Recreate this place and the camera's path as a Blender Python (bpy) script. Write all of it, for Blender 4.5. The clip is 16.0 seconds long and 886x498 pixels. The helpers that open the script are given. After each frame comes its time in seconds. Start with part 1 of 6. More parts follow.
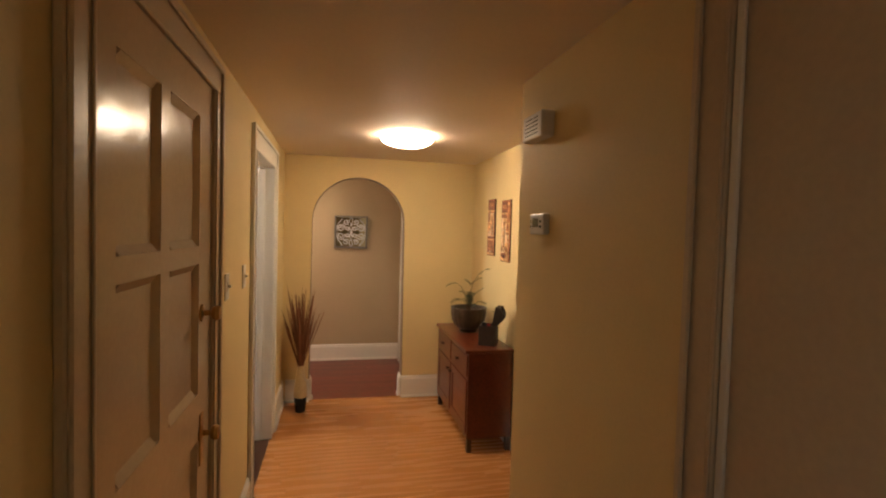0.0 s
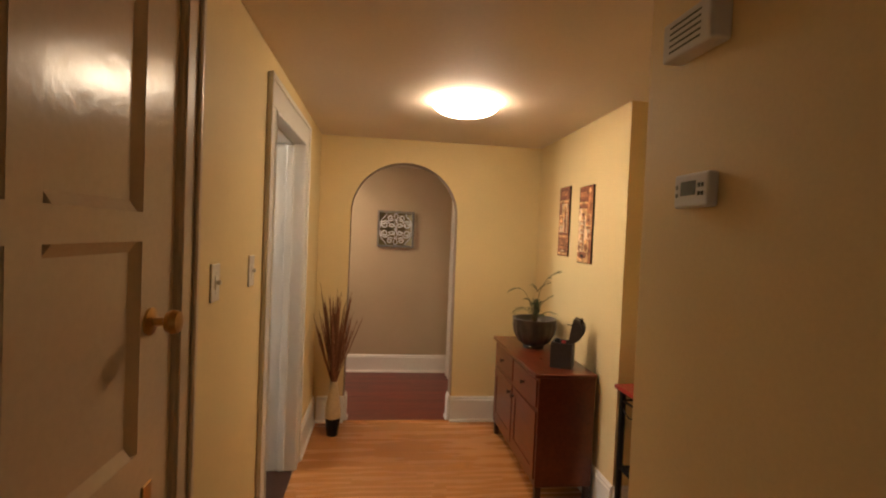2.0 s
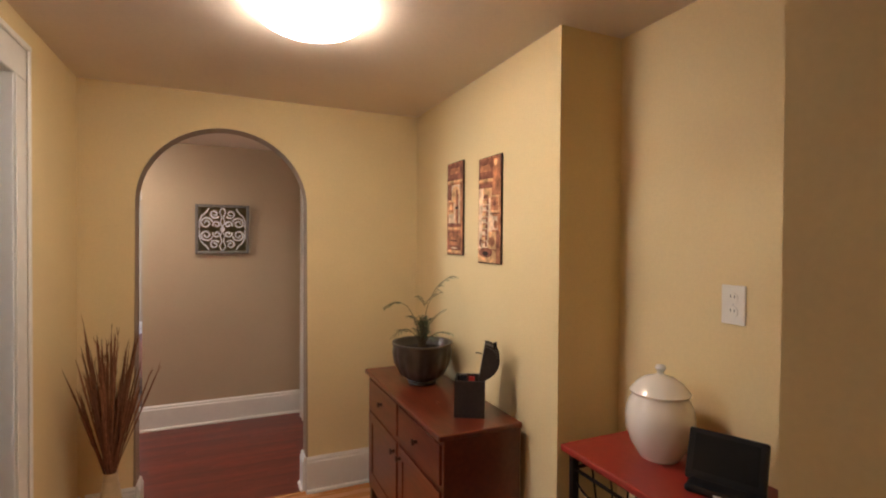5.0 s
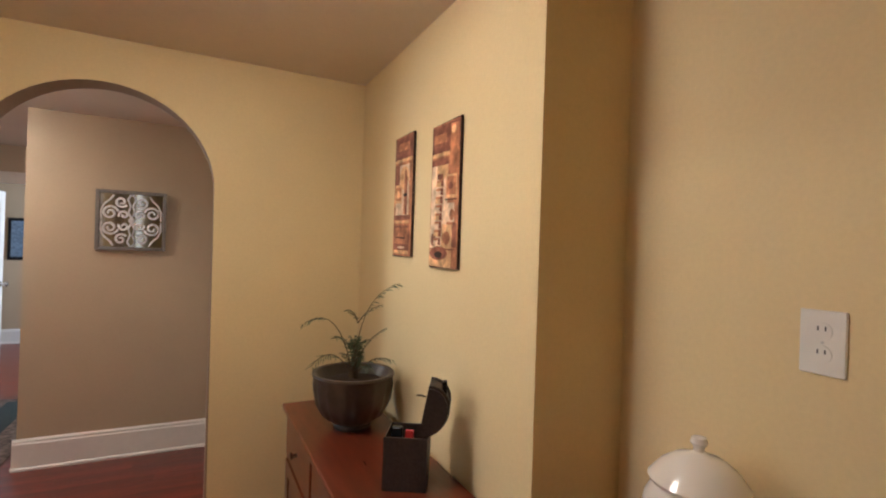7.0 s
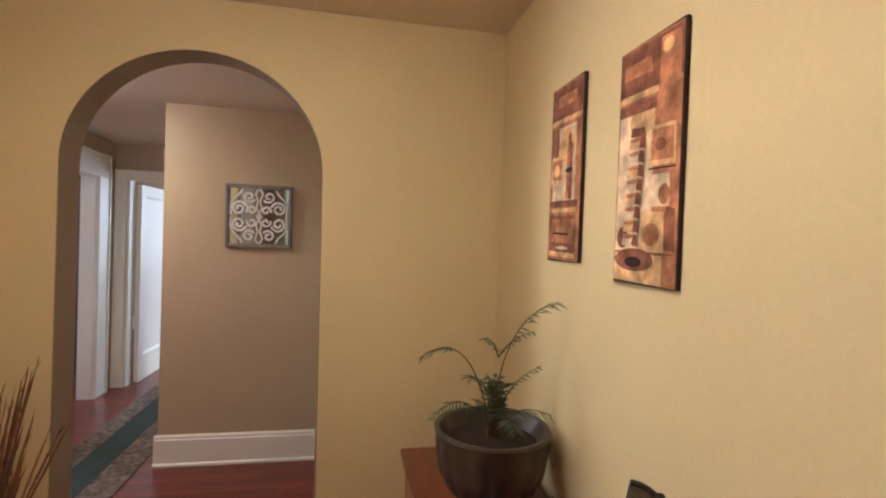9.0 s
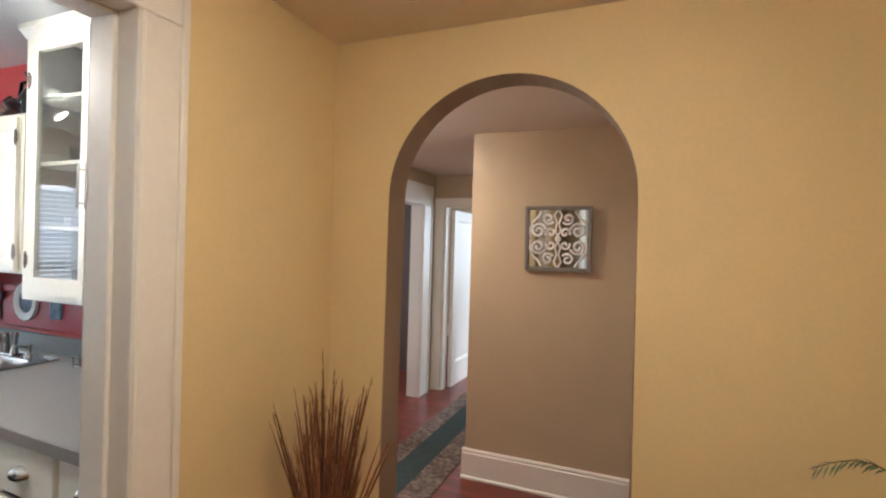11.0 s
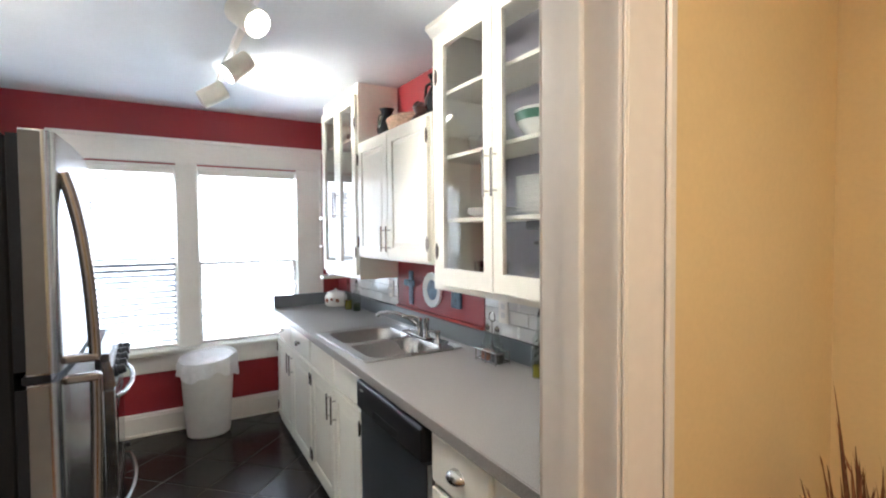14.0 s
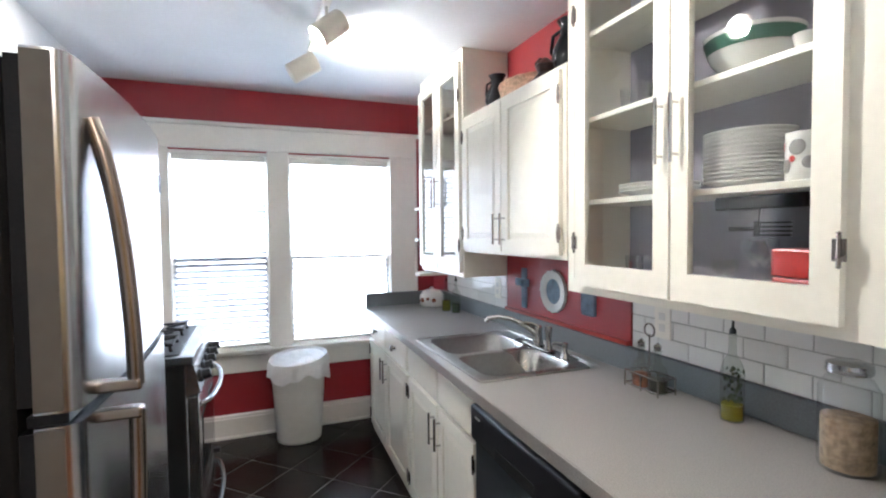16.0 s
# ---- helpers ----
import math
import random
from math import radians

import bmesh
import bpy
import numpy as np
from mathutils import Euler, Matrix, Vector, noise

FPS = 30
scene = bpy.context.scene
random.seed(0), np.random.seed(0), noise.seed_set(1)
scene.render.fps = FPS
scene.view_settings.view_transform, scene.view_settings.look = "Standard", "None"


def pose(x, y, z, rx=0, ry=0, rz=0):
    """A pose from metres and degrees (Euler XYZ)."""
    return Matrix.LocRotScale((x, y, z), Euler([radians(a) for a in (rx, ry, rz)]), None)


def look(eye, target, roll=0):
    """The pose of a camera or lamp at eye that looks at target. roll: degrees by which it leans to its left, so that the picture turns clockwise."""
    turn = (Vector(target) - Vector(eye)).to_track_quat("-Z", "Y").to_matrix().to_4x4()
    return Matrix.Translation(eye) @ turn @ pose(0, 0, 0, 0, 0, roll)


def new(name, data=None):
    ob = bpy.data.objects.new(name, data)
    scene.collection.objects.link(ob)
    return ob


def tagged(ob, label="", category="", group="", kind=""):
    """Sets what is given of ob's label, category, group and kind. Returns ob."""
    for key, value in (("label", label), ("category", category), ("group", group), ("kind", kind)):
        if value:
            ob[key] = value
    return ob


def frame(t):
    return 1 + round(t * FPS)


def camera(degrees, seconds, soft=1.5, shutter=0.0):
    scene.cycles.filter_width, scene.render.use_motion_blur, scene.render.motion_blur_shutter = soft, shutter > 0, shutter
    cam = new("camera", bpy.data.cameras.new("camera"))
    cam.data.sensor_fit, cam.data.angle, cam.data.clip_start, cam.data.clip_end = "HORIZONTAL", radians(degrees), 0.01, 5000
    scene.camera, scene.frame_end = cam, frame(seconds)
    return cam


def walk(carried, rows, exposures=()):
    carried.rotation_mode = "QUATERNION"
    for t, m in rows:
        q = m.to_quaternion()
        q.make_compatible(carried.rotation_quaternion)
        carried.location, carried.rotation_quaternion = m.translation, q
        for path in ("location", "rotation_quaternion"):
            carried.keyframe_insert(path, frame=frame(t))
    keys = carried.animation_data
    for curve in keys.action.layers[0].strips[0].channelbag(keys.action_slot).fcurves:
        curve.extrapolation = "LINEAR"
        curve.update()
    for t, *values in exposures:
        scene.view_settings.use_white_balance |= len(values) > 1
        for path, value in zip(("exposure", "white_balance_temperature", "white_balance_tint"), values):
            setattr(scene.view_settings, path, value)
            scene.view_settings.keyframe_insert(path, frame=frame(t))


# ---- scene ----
cam = camera(85.0, 16.0, soft=2.1)
PATH = [
    (0, (0.147, 0.357, 1.598), (0.583, 2.307, 1.525), 1.6),
    (0.5, (0.173, 0.483, 1.544), (0.347, 2.474, 1.489), 2.2),
    (1, (0.176, 0.661, 1.513), (0.373, 2.65, 1.455), 3.1),
    (1.5, (0.189, 0.868, 1.509), (0.418, 2.854, 1.444), 3.2),
    (2, (0.189, 1.054, 1.502), (0.441, 3.037, 1.45), 2.4),
    (2.5, (0.183, 1.226, 1.496), (0.483, 3.203, 1.462), 1.1),
    (3, (0.191, 1.395, 1.494), (0.561, 3.361, 1.472), -0.0),
    (3.5, (0.213, 1.572, 1.488), (0.669, 3.519, 1.462), -0.3),
    (4, (0.217, 1.757, 1.479), (0.793, 3.672, 1.443), 0.2),
    (4.5, (0.262, 1.909, 1.457), (0.968, 3.78, 1.423), 0.8),
    (5, (0.362, 2.039, 1.466), (1.179, 3.864, 1.438), 0.4),
    (7.5, (0.796, 2.668, 1.425), (1.7, 4.453, 1.432), 1.9),
    (8, (0.847, 2.813, 1.433), (1.653, 4.644, 1.419), 1.9),
    (8.5, (0.879, 2.964, 1.44), (1.496, 4.866, 1.412), 1.9),
    (9, (0.882, 3.104, 1.444), (1.27, 5.066, 1.411), 2.0),
    (11.5, (0.725, 3.379, 1.499), (-0.268, 5.115, 1.497), 1.7),
    (12, (0.63, 3.401, 1.494), (-0.551, 5.016, 1.489), 1.7),
    (12.5, (0.565, 3.428, 1.493), (-0.785, 4.903, 1.47), 1.2),
    (13, (0.488, 3.45, 1.503), (-1.021, 4.761, 1.451), 0.5),
    (13.5, (0.335, 3.466, 1.482), (-1.294, 4.624, 1.426), 0.1),
    (14, (0.206, 3.502, 1.468), (-1.504, 4.537, 1.4), -0.5),
    (14.5, (0.079, 3.53, 1.464), (-1.692, 4.455, 1.379), -0.6),
    (15, (-0.046, 3.545, 1.449), (-1.864, 4.37, 1.346), -0.6),
    (15.5, (-0.164, 3.547, 1.439), (-2.01, 4.312, 1.345), -0.6),
    (16, (-0.279, 3.571, 1.427), (-2.14, 4.301, 1.354), -0.6),
]
EXPOSURES = [(0.0, 0.62, 7300, 12), (1.5, 0.55, 7200, 12), (3.0, 0.56, 6600, 12), (4.5, 0.59, 5900, 12), (8.0, 0.51, 5500, 11), (9.0, 0.53, 5500, 10), (12.0, 0.90, 5800, 8),
             (14.0, 0.97, 5850, 9), (16.0, 0.93, 5700, 10)]
walk(cam, [(t, look(eye, target, roll)) for t, eye, target, roll in PATH], EXPOSURES)

# ---- plan ----
HX, HY = -0.305, 4.92          # hall: left wall face, arch wall face
SY = -4.2                      # hall: south end, set far back unseen so the mirror reflects dark
HZ = 2.255                     # hall ceiling
TX, TY = 0.942, 2.385           # wall with the thermostat: face, end
CX, CY = 1.465, 3.47            # wall with the two pictures: face, corner
AX = 1.755                     # back of the niche
KX0, KX1 = -3.93, -0.462       # kitchen: window wall, wall to the hall
KY0, KY1 = 2.66, 4.92          # kitchen: fridge wall, sink wall
KZ = 2.42                      # kitchen ceiling
OY0, OY1, OZ = 3.285, 4.125, 2.03   # opening between hall and kitchen
FY = 6.33                     # tan wall beyond the arch

# ---- world and lights ----
world = bpy.data.worlds.new("sky")
scene.world = world
world.use_nodes = True
wn = world.node_tree
sky = wn.nodes.new("ShaderNodeTexSky")
sky.sky_type, sky.sun_disc = "NISHITA", False
sky.sun_elevation, sky.sun_rotation = radians(40), radians(90)
wn.links.new(sky.outputs[0], wn.nodes["Background"].inputs[0])
wn.nodes["Background"].inputs[1].default_value = 0.1


def lamp(name, kind, m, power, colour, size=0.1, size_y=None, spot=None):
    data = bpy.data.lights.new(name, kind)
    data.energy, data.color = power, colour
    if kind == "AREA":
        data.shape, data.size, data.size_y = "RECTANGLE", size, size_y or size
    else:
        data.shadow_soft_size = size
    if spot:
        data.spot_size, data.spot_blend = radians(spot), 0.5
    ob = new(name, data)
    ob.matrix_world = m
    return ob


DAY = (0.86, 0.94, 1.0)
sun_data = bpy.data.lights.new("sun", "SUN")
sun_data.energy, sun_data.angle, sun_data.color = 1.0, radians(12), (1.0, 0.97, 0.92)
new("sun", sun_data).matrix_world = look((0, 0, 6), (-1.2, 0.3, 5.0))
# the sky over the yard, above the kitchen window
lamp("window_daylight", "AREA", look((KX0 - 1.15, 3.80, 2.80), (KX0 + 0.7, 3.80, 0.95)), 820, DAY, 2.4, 1.3)
# daylight from the south, let in by an unseen opening added in the west wall
lamp("south_daylight", "AREA", look((HX - 0.10, -0.85, 1.20), (0.6, -0.45, 1.20)), 1.1, (0.80, 0.90, 1.0), 0.7, 1.6)
# added fill at the side room's solid wall, for glints on the passage floor
lamp("side_room_fill", "AREA", look((-3.45, 7.3, 1.5), (0, 7.3, 1.2)), 30, DAY, 1.0, 1.4)
# the three heads of the kitchen's track light
SPOTS = (((0.23, 0.005, -0.12), (0.08, -0.70, -0.60), 72, 120), ((-0.17, -0.05, -0.155), (0.05, 0.78, 0.50), 32, 130), ((0.94, -0.05, -0.15), (1.0, 0.55, -0.8), 38, 165))
TRACK = (-2.66, 3.885, KZ)
for at, aim, power, spread in SPOTS:
    eye = Vector(TRACK) + Vector(at) + Vector(aim).normalized() * 0.068
    lamp("track_bulb", "SPOT", look(eye, eye + Vector(aim)), power, (1.0, 0.89, 0.74), 0.035, spot=spread)
# added fill that brightens the far room and its door; no window stands here
lamp("far_room_fill", "AREA", look((0.4, 9.9, 1.5), (-1.4, 9.6, 1.2)), 36, DAY, 0.9, 1.2)


# ---- materials ----
def material(name, colour, rough=0.5, metal=0.0, grain=20.0, vary=0.06, bump=0.05, blotch=1.5, blotch_vary=0.06, coat=0.0,
             stretch=(1, 1, 1), per_piece=0.0, bump_scale=None, island=False):
    """Two scales of variation in colour and gloss, with fine relief."""
    m = bpy.data.materials.new(name)
    m.use_nodes = True
    nt = m.node_tree
    n, l = nt.nodes, nt.links
    bsdf = n["Principled BSDF"]
    bsdf.inputs["Roughness"].default_value, bsdf.inputs["Metallic"].default_value = rough, metal
    bsdf.inputs["Coat Weight"].default_value = coat
    bsdf.inputs["Specular IOR Level"].default_value = 0.25 if rough > 0.55 or max(colour) < 0.02 else 0.5
    bsdf.inputs["Coat Roughness"].default_value = 0.12
    tc, mp = n.new("ShaderNodeTexCoord"), n.new("ShaderNodeMapping")
    mp.inputs["Scale"].default_value = stretch
    geo = n.new("ShaderNodeNewGeometry")
    l.new(tc.outputs["Object"], mp.inputs[0])
    fine, broad = n.new("ShaderNodeTexNoise"), n.new("ShaderNodeTexNoise")
    fine.inputs["Scale"].default_value, fine.inputs["Detail"].default_value = grain, 6
    broad.inputs["Scale"].default_value, broad.inputs["Detail"].default_value = blotch, 3
    l.new(mp.outputs[0], fine.inputs[0]), l.new(mp.outputs[0], broad.inputs[0])
    mul = None
    value = None
    for tex, amount in ((fine, vary), (broad, blotch_vary)):
        r = n.new("ShaderNodeMapRange")
        r.inputs[1].default_value, r.inputs[2].default_value = 0.3, 0.7
        r.inputs[3].default_value, r.inputs[4].default_value = 1 - amount, 1 + amount
        l.new(tex.outputs[0], r.inputs[0])
        if value is None:
            value = r.outputs[0]
        else:
            mul = n.new("ShaderNodeMath")
            mul.operation = "MULTIPLY"
            l.new(value, mul.inputs[0]), l.new(r.outputs[0], mul.inputs[1])
            value = mul.outputs[0]
    if per_piece:
        info = n.new("ShaderNodeObjectInfo")
        r = n.new("ShaderNodeMapRange")
        r.inputs[3].default_value, r.inputs[4].default_value = 1 - per_piece, 1 + per_piece
        l.new(geo.outputs["Random Per Island"] if island else info.outputs["Random"], r.inputs[0])
        mul = n.new("ShaderNodeMath")
        mul.operation = "MULTIPLY"
        l.new(value, mul.inputs[0]), l.new(r.outputs[0], mul.inputs[1])
        value = mul.outputs[0]
    mix = n.new("ShaderNodeVectorMath")
    mix.operation = "SCALE"
    mix.inputs[0].default_value = colour
    l.new(value, mix.inputs["Scale"])
    l.new(mix.outputs[0], bsdf.inputs["Base Color"])
    rr = n.new("ShaderNodeMapRange")
    rr.inputs[3].default_value, rr.inputs[4].default_value = max(0.02, rough - 0.06), min(1, rough + 0.06)
    l.new(broad.outputs[0], rr.inputs[0]), l.new(rr.outputs[0], bsdf.inputs["Roughness"])
    if bump:
        b = n.new("ShaderNodeBump")
        b.inputs["Strength"].default_value, b.inputs["Distance"].default_value = bump, 0.01
        src = fine
        if bump_scale:
            src = n.new("ShaderNodeTexNoise")
            src.inputs["Scale"].default_value, src.inputs["Detail"].default_value = bump_scale, 3
            l.new(mp.outputs[0], src.inputs[0])
        l.new(src.outputs[0], b.inputs["Height"]), l.new(b.outputs[0], bsdf.inputs["Normal"])
    return m


def glass(name, tint=(1, 1, 1), rough=0.0):
    m = bpy.data.materials.new(name)
    m.use_nodes = True
    n, l = m.node_tree.nodes, m.node_tree.links
    n.remove(n["Principled BSDF"])
    clear, gloss, mix = n.new("ShaderNodeBsdfTransparent"), n.new("ShaderNodeBsdfGlossy"), n.new("ShaderNodeMixShader")
    lw, power, share = n.new("ShaderNodeLayerWeight"), n.new("ShaderNodeMath"), n.new("ShaderNodeMapRange")
    clear.inputs[0].default_value = (*tint, 1)
    gloss.inputs["Roughness"].default_value = rough
    lw.inputs[0].default_value = 0.5
    power.operation, power.inputs[1].default_value = "POWER", 4.0
    share.inputs[3].default_value, share.inputs[4].default_value = 0.045, 0.9
    l.new(lw.outputs["Facing"], power.inputs[0]), l.new(power.outputs[0], share.inputs[0]), l.new(share.outputs[0], mix.inputs[0])
    l.new(clear.outputs[0], mix.inputs[1]), l.new(gloss.outputs[0], mix.inputs[2])
    l.new(mix.outputs[0], n["Material Output"].inputs[0])
    return m


def glow(name, colour, strength):
    m = bpy.data.materials.new(name)
    m.use_nodes = True
    b = m.node_tree.nodes["Principled BSDF"]
    b.inputs["Base Color"].default_value = (0.9, 0.9, 0.88, 1)
    b.inputs["Emission Color"].default_value = (*colour, 1)
    b.inputs["Emission Strength"].default_value = strength
    return m


def translucent(name, colour, share=0.5):
    m = bpy.data.materials.new(name)
    m.use_nodes = True
    n, l = m.node_tree.nodes, m.node_tree.links
    d, t, mix = n["Principled BSDF"], n.new("ShaderNodeBsdfTranslucent"), n.new("ShaderNodeMixShader")
    d.inputs["Base Color"].default_value, t.inputs[0].default_value = (*colour, 1), (*colour, 1)
    d.inputs["Roughness"].default_value = 0.45
    mix.inputs[0].default_value = share
    l.new(d.outputs[0], mix.inputs[1]), l.new(t.outputs[0], mix.inputs[2]), l.new(mix.outputs[0], n["Material Output"].inputs[0])
    return m


M_YELLOW = material("yellow_wall_paint", (0.745, 0.592, 0.318), 0.62, grain=90, vary=0.02, bump=0.04, blotch=1.2, blotch_vary=0.05, bump_scale=160)
M_HCEIL = material("ceiling_paint", (0.73, 0.63, 0.52), 0.6, grain=60, vary=0.02, bump=0.08, blotch_vary=0.04)
M_TAN = material("tan_wall_paint", (0.47, 0.37, 0.25), 0.45, grain=90, vary=0.02, bump=0.08, blotch_vary=0.05, bump_scale=160)
M_WHITE = material("white_trim_paint", (0.78, 0.748, 0.69), 0.32, grain=40, vary=0.02, bump=0.03, blotch_vary=0.04)
M_CREAM = material("cream_door_paint", (0.60, 0.49, 0.36), 0.36, grain=60, vary=0.04, bump=0.08, blotch=3, blotch_vary=0.03)
M_GLOSS = material("gloss_cream_door_paint", (0.58, 0.46, 0.33), 0.20, grain=60, vary=0.03, bump=0.16, blotch=3, blotch_vary=0.03, bump_scale=14)
M_GLOSS.node_tree.nodes["Principled BSDF"].inputs["Specular IOR Level"].default_value = 0.3
M_CAB = material("white_cabinet_paint", (0.83, 0.795, 0.69), 0.30, grain=40, vary=0.02, bump=0.02, blotch_vary=0.03)
M_KCEIL = material("white_kitchen_ceiling_paint", (0.71, 0.725, 0.745), 0.7, grain=60, vary=0.02, bump=0.05)
M_RED = material("red_wall_paint", (0.27, 0.019, 0.025), 0.45, grain=80, vary=0.03, bump=0.08, blotch_vary=0.06, bump_scale=150)
M_OAK = material("honey_oak_strips", (0.48, 0.20, 0.062), 0.27, grain=7, vary=0.035, bump=0.004, blotch=1.6, blotch_vary=0.10, stretch=(1, 9, 1), per_piece=0.03, coat=0.15)
M_CHERRY = material("dark_cherry_boards", (0.14, 0.026, 0.016), 0.32, grain=9, vary=0.25, bump=0.015, blotch=2.0, blotch_vary=0.25, stretch=(1, 7, 1), per_piece=0.22, coat=0.05)
M_SUB = material("dark_joint", (0.05, 0.025, 0.012), 0.8)
M_MAHOG = material("red_brown_mahogany", (0.115, 0.023, 0.009), 0.30, grain=7, vary=0.22, bump=0.03, blotch=2, blotch_vary=0.12, stretch=(6, 1, 6), coat=0.25)
M_DARKWOOD = material("dark_stained_wood", (0.045, 0.016, 0.009), 0.35, grain=8, vary=0.2, stretch=(6, 6, 1))
M_TILE = material("dark_brown_floor_tile", (0.013, 0.009, 0.008), 0.22, grain=14, vary=0.25, bump=0.015, blotch=5, blotch_vary=0.2, per_piece=0.18)
M_GROUT = material("grey_grout", (0.19, 0.17, 0.155), 0.85, grain=80, vary=0.1, bump=0.2)
M_COUNTER = material("grey_laminate", (0.25, 0.235, 0.218), 0.35, grain=260, vary=0.18, bump=0.02, blotch=2, blotch_vary=0.04)
M_SPLASH = material("slate_grey_laminate", (0.13, 0.145, 0.155), 0.4, grain=240, vary=0.15, bump=0.02)
M_SUBWAY = material("white_glazed_tile", (0.74, 0.74, 0.72), 0.12, grain=10, vary=0.02, bump=0.02, per_piece=0.05)
M_TGROUT = material("pale_grout", (0.42, 0.42, 0.41), 0.9, grain=80, vary=0.1)
M_STEEL = material("brushed_stainless_steel", (0.56, 0.57, 0.58), 0.22, metal=1.0, grain=40, vary=0.05, bump=0.01, stretch=(0.3, 1, 12))
M_FRSTEEL = material("satin_fridge_steel", (0.43, 0.455, 0.49), 0.24, metal=1.0, grain=30, vary=0.03, bump=0.006, stretch=(12, 1, 0.4))
M_TAUPE = material("taupe_steel_edge", (0.15, 0.137, 0.12), 0.38, metal=0.3, grain=30, vary=0.05, bump=0.01)
M_SINK = material("satin_sink_steel", (0.40, 0.39, 0.375), 0.28, metal=1.0, grain=60, vary=0.06, bump=0.01)
M_CHROME = material("brushed_nickel", (0.50, 0.48, 0.455), 0.22, metal=1.0, vary=0.04, bump=0)
M_BRASS = material("aged_brass", (0.45, 0.27, 0.10), 0.3, metal=1.0, vary=0.12, bump=0.03)
M_BLACK = material("black_plastic", (0.012, 0.012, 0.014), 0.32, grain=200, vary=0.15, bump=0.05)
M_BLACKTEX = material("black_textured_steel", (0.007, 0.007, 0.007), 0.6, grain=240, vary=0.2, bump=0.15)
M_IRON = material("black_wrought_iron", (0.010, 0.009, 0.009), 0.45, metal=0.3, grain=60, vary=0.2, bump=0.1)
M_DWFRONT = material("dark_grey_dishwasher_steel", (0.12, 0.135, 0.15), 0.30, metal=0.8, grain=30, vary=0.05, stretch=(0.4, 1, 10), bump=0.01)
M_REDTOP = material("red_lacquer", (0.27, 0.022, 0.016), 0.35, grain=40, vary=0.08, bump=0.03, coat=0.2)
M_CERAMIC = material("cream_glazed_ceramic", (0.80, 0.74, 0.66), 0.14, grain=10, vary=0.02, bump=0.01, coat=0.3)
M_WCERAMIC = material("white_glazed_ceramic", (0.80, 0.79, 0.75), 0.15, grain=10, vary=0.02, bump=0.01)
M_BLACKGLAZE = material("black_glaze", (0.010, 0.011, 0.013), 0.10, grain=10, vary=0.1, bump=0.01)
M_POT = material("dark_olive_glazed_pot", (0.050, 0.034, 0.022), 0.34, grain=18, vary=0.35, bump=0.12, blotch=8, blotch_vary=0.35)
M_SOIL = material("potting_soil", (0.03, 0.02, 0.014), 0.95, grain=90, vary=0.4, bump=0.6)
M_LEAF = material("fern_green", (0.075, 0.105, 0.050), 0.55, grain=40, vary=0.2, per_piece=0.3, island=True, bump=0)
M_STEM = material("stem_brown", (0.09, 0.06, 0.03), 0.7, grain=40, vary=0.2)
M_GRASS = material("dried_russet_grass", (0.23, 0.10, 0.052), 0.8, grain=60, vary=0.25, per_piece=0.45, island=True, bump=0)
M_VASE = material("cream_vase_glaze", (0.56, 0.42, 0.24), 0.35, grain=30, vary=0.12)
M_LEATHER = material("dark_brown_leather", (0.030, 0.020, 0.016), 0.45, grain=120, vary=0.25, bump=0.2)
M_CARVED = material("silvered_scroll_metal", (0.70, 0.69, 0.68), 0.45, metal=0.1, grain=40, vary=0.15, bump=0.05)
M_PEWTER = material("grey_frame_wood", (0.20, 0.185, 0.17), 0.5, grain=40, vary=0.15, bump=0.08)
M_MIRROR = material("mirror_silver", (0.60, 0.60, 0.59), 0.03, metal=1.0, vary=0.0, blotch_vary=0.0, bump=0)
M_PLASTIC = material("white_switch_plastic", (0.78, 0.75, 0.68), 0.35, vary=0.02, bump=0)
M_GREYPLASTIC = material("pale_grey_plastic", (0.62, 0.61, 0.58), 0.4, vary=0.02, bump=0)
M_LCD = material("grey_display", (0.13, 0.14, 0.11), 0.25, vary=0.05, bump=0)
M_BIN = material("white_bin_plastic", (0.74, 0.73, 0.70), 0.38, vary=0.03, bump=0.02)
M_HANDLE = material("dark_fridge_steel", (0.27, 0.235, 0.21), 0.26, metal=1.0, vary=0.04, bump=0)
M_BAG = material("white_bin_liner", (0.84, 0.84, 0.85), 0.35, grain=18, vary=0.05, bump=0.7, bump_scale=26)
M_CABIN = material("grey_violet_cabinet_back", (0.20, 0.185, 0.22), 0.6, vary=0.05)
M_WICKER = material("woven_straw", (0.60, 0.41, 0.29), 0.75, grain=70, vary=0.3, bump=0.4)
M_BLUEWOOD = material("weathered_blue_paint", (0.16, 0.22, 0.30), 0.6, grain=30, vary=0.3, bump=0.1)
M_OIL = material("golden_olive_oil", (0.22, 0.19, 0.02), 0.15, vary=0.05, bump=0)
M_HERB = material("dark_green_herbs", (0.045, 0.06, 0.03), 0.6, grain=60, vary=0.5, bump=0.2)
M_PASTA = material("tan_dry_goods", (0.30, 0.22, 0.145), 0.8, grain=60, vary=0.4, bump=0.4)
M_REDBOX = material("red_enamel", (0.45, 0.03, 0.025), 0.3, vary=0.05, bump=0)
M_RUG = material("muted_patterned_wool", (0.15, 0.11, 0.09), 0.95, grain=32, vary=0.55, bump=0.3, blotch=9, blotch_vary=0.3)
M_RUGTEAL = material("grey_teal_wool", (0.042, 0.056, 0.056), 0.95, grain=60, vary=0.2, bump=0.3)
M_SAND = material("sandy_canvas", (0.70, 0.42, 0.20), 0.7, grain=38, vary=0.35, blotch=14, blotch_vary=0.5, bump=0.05)
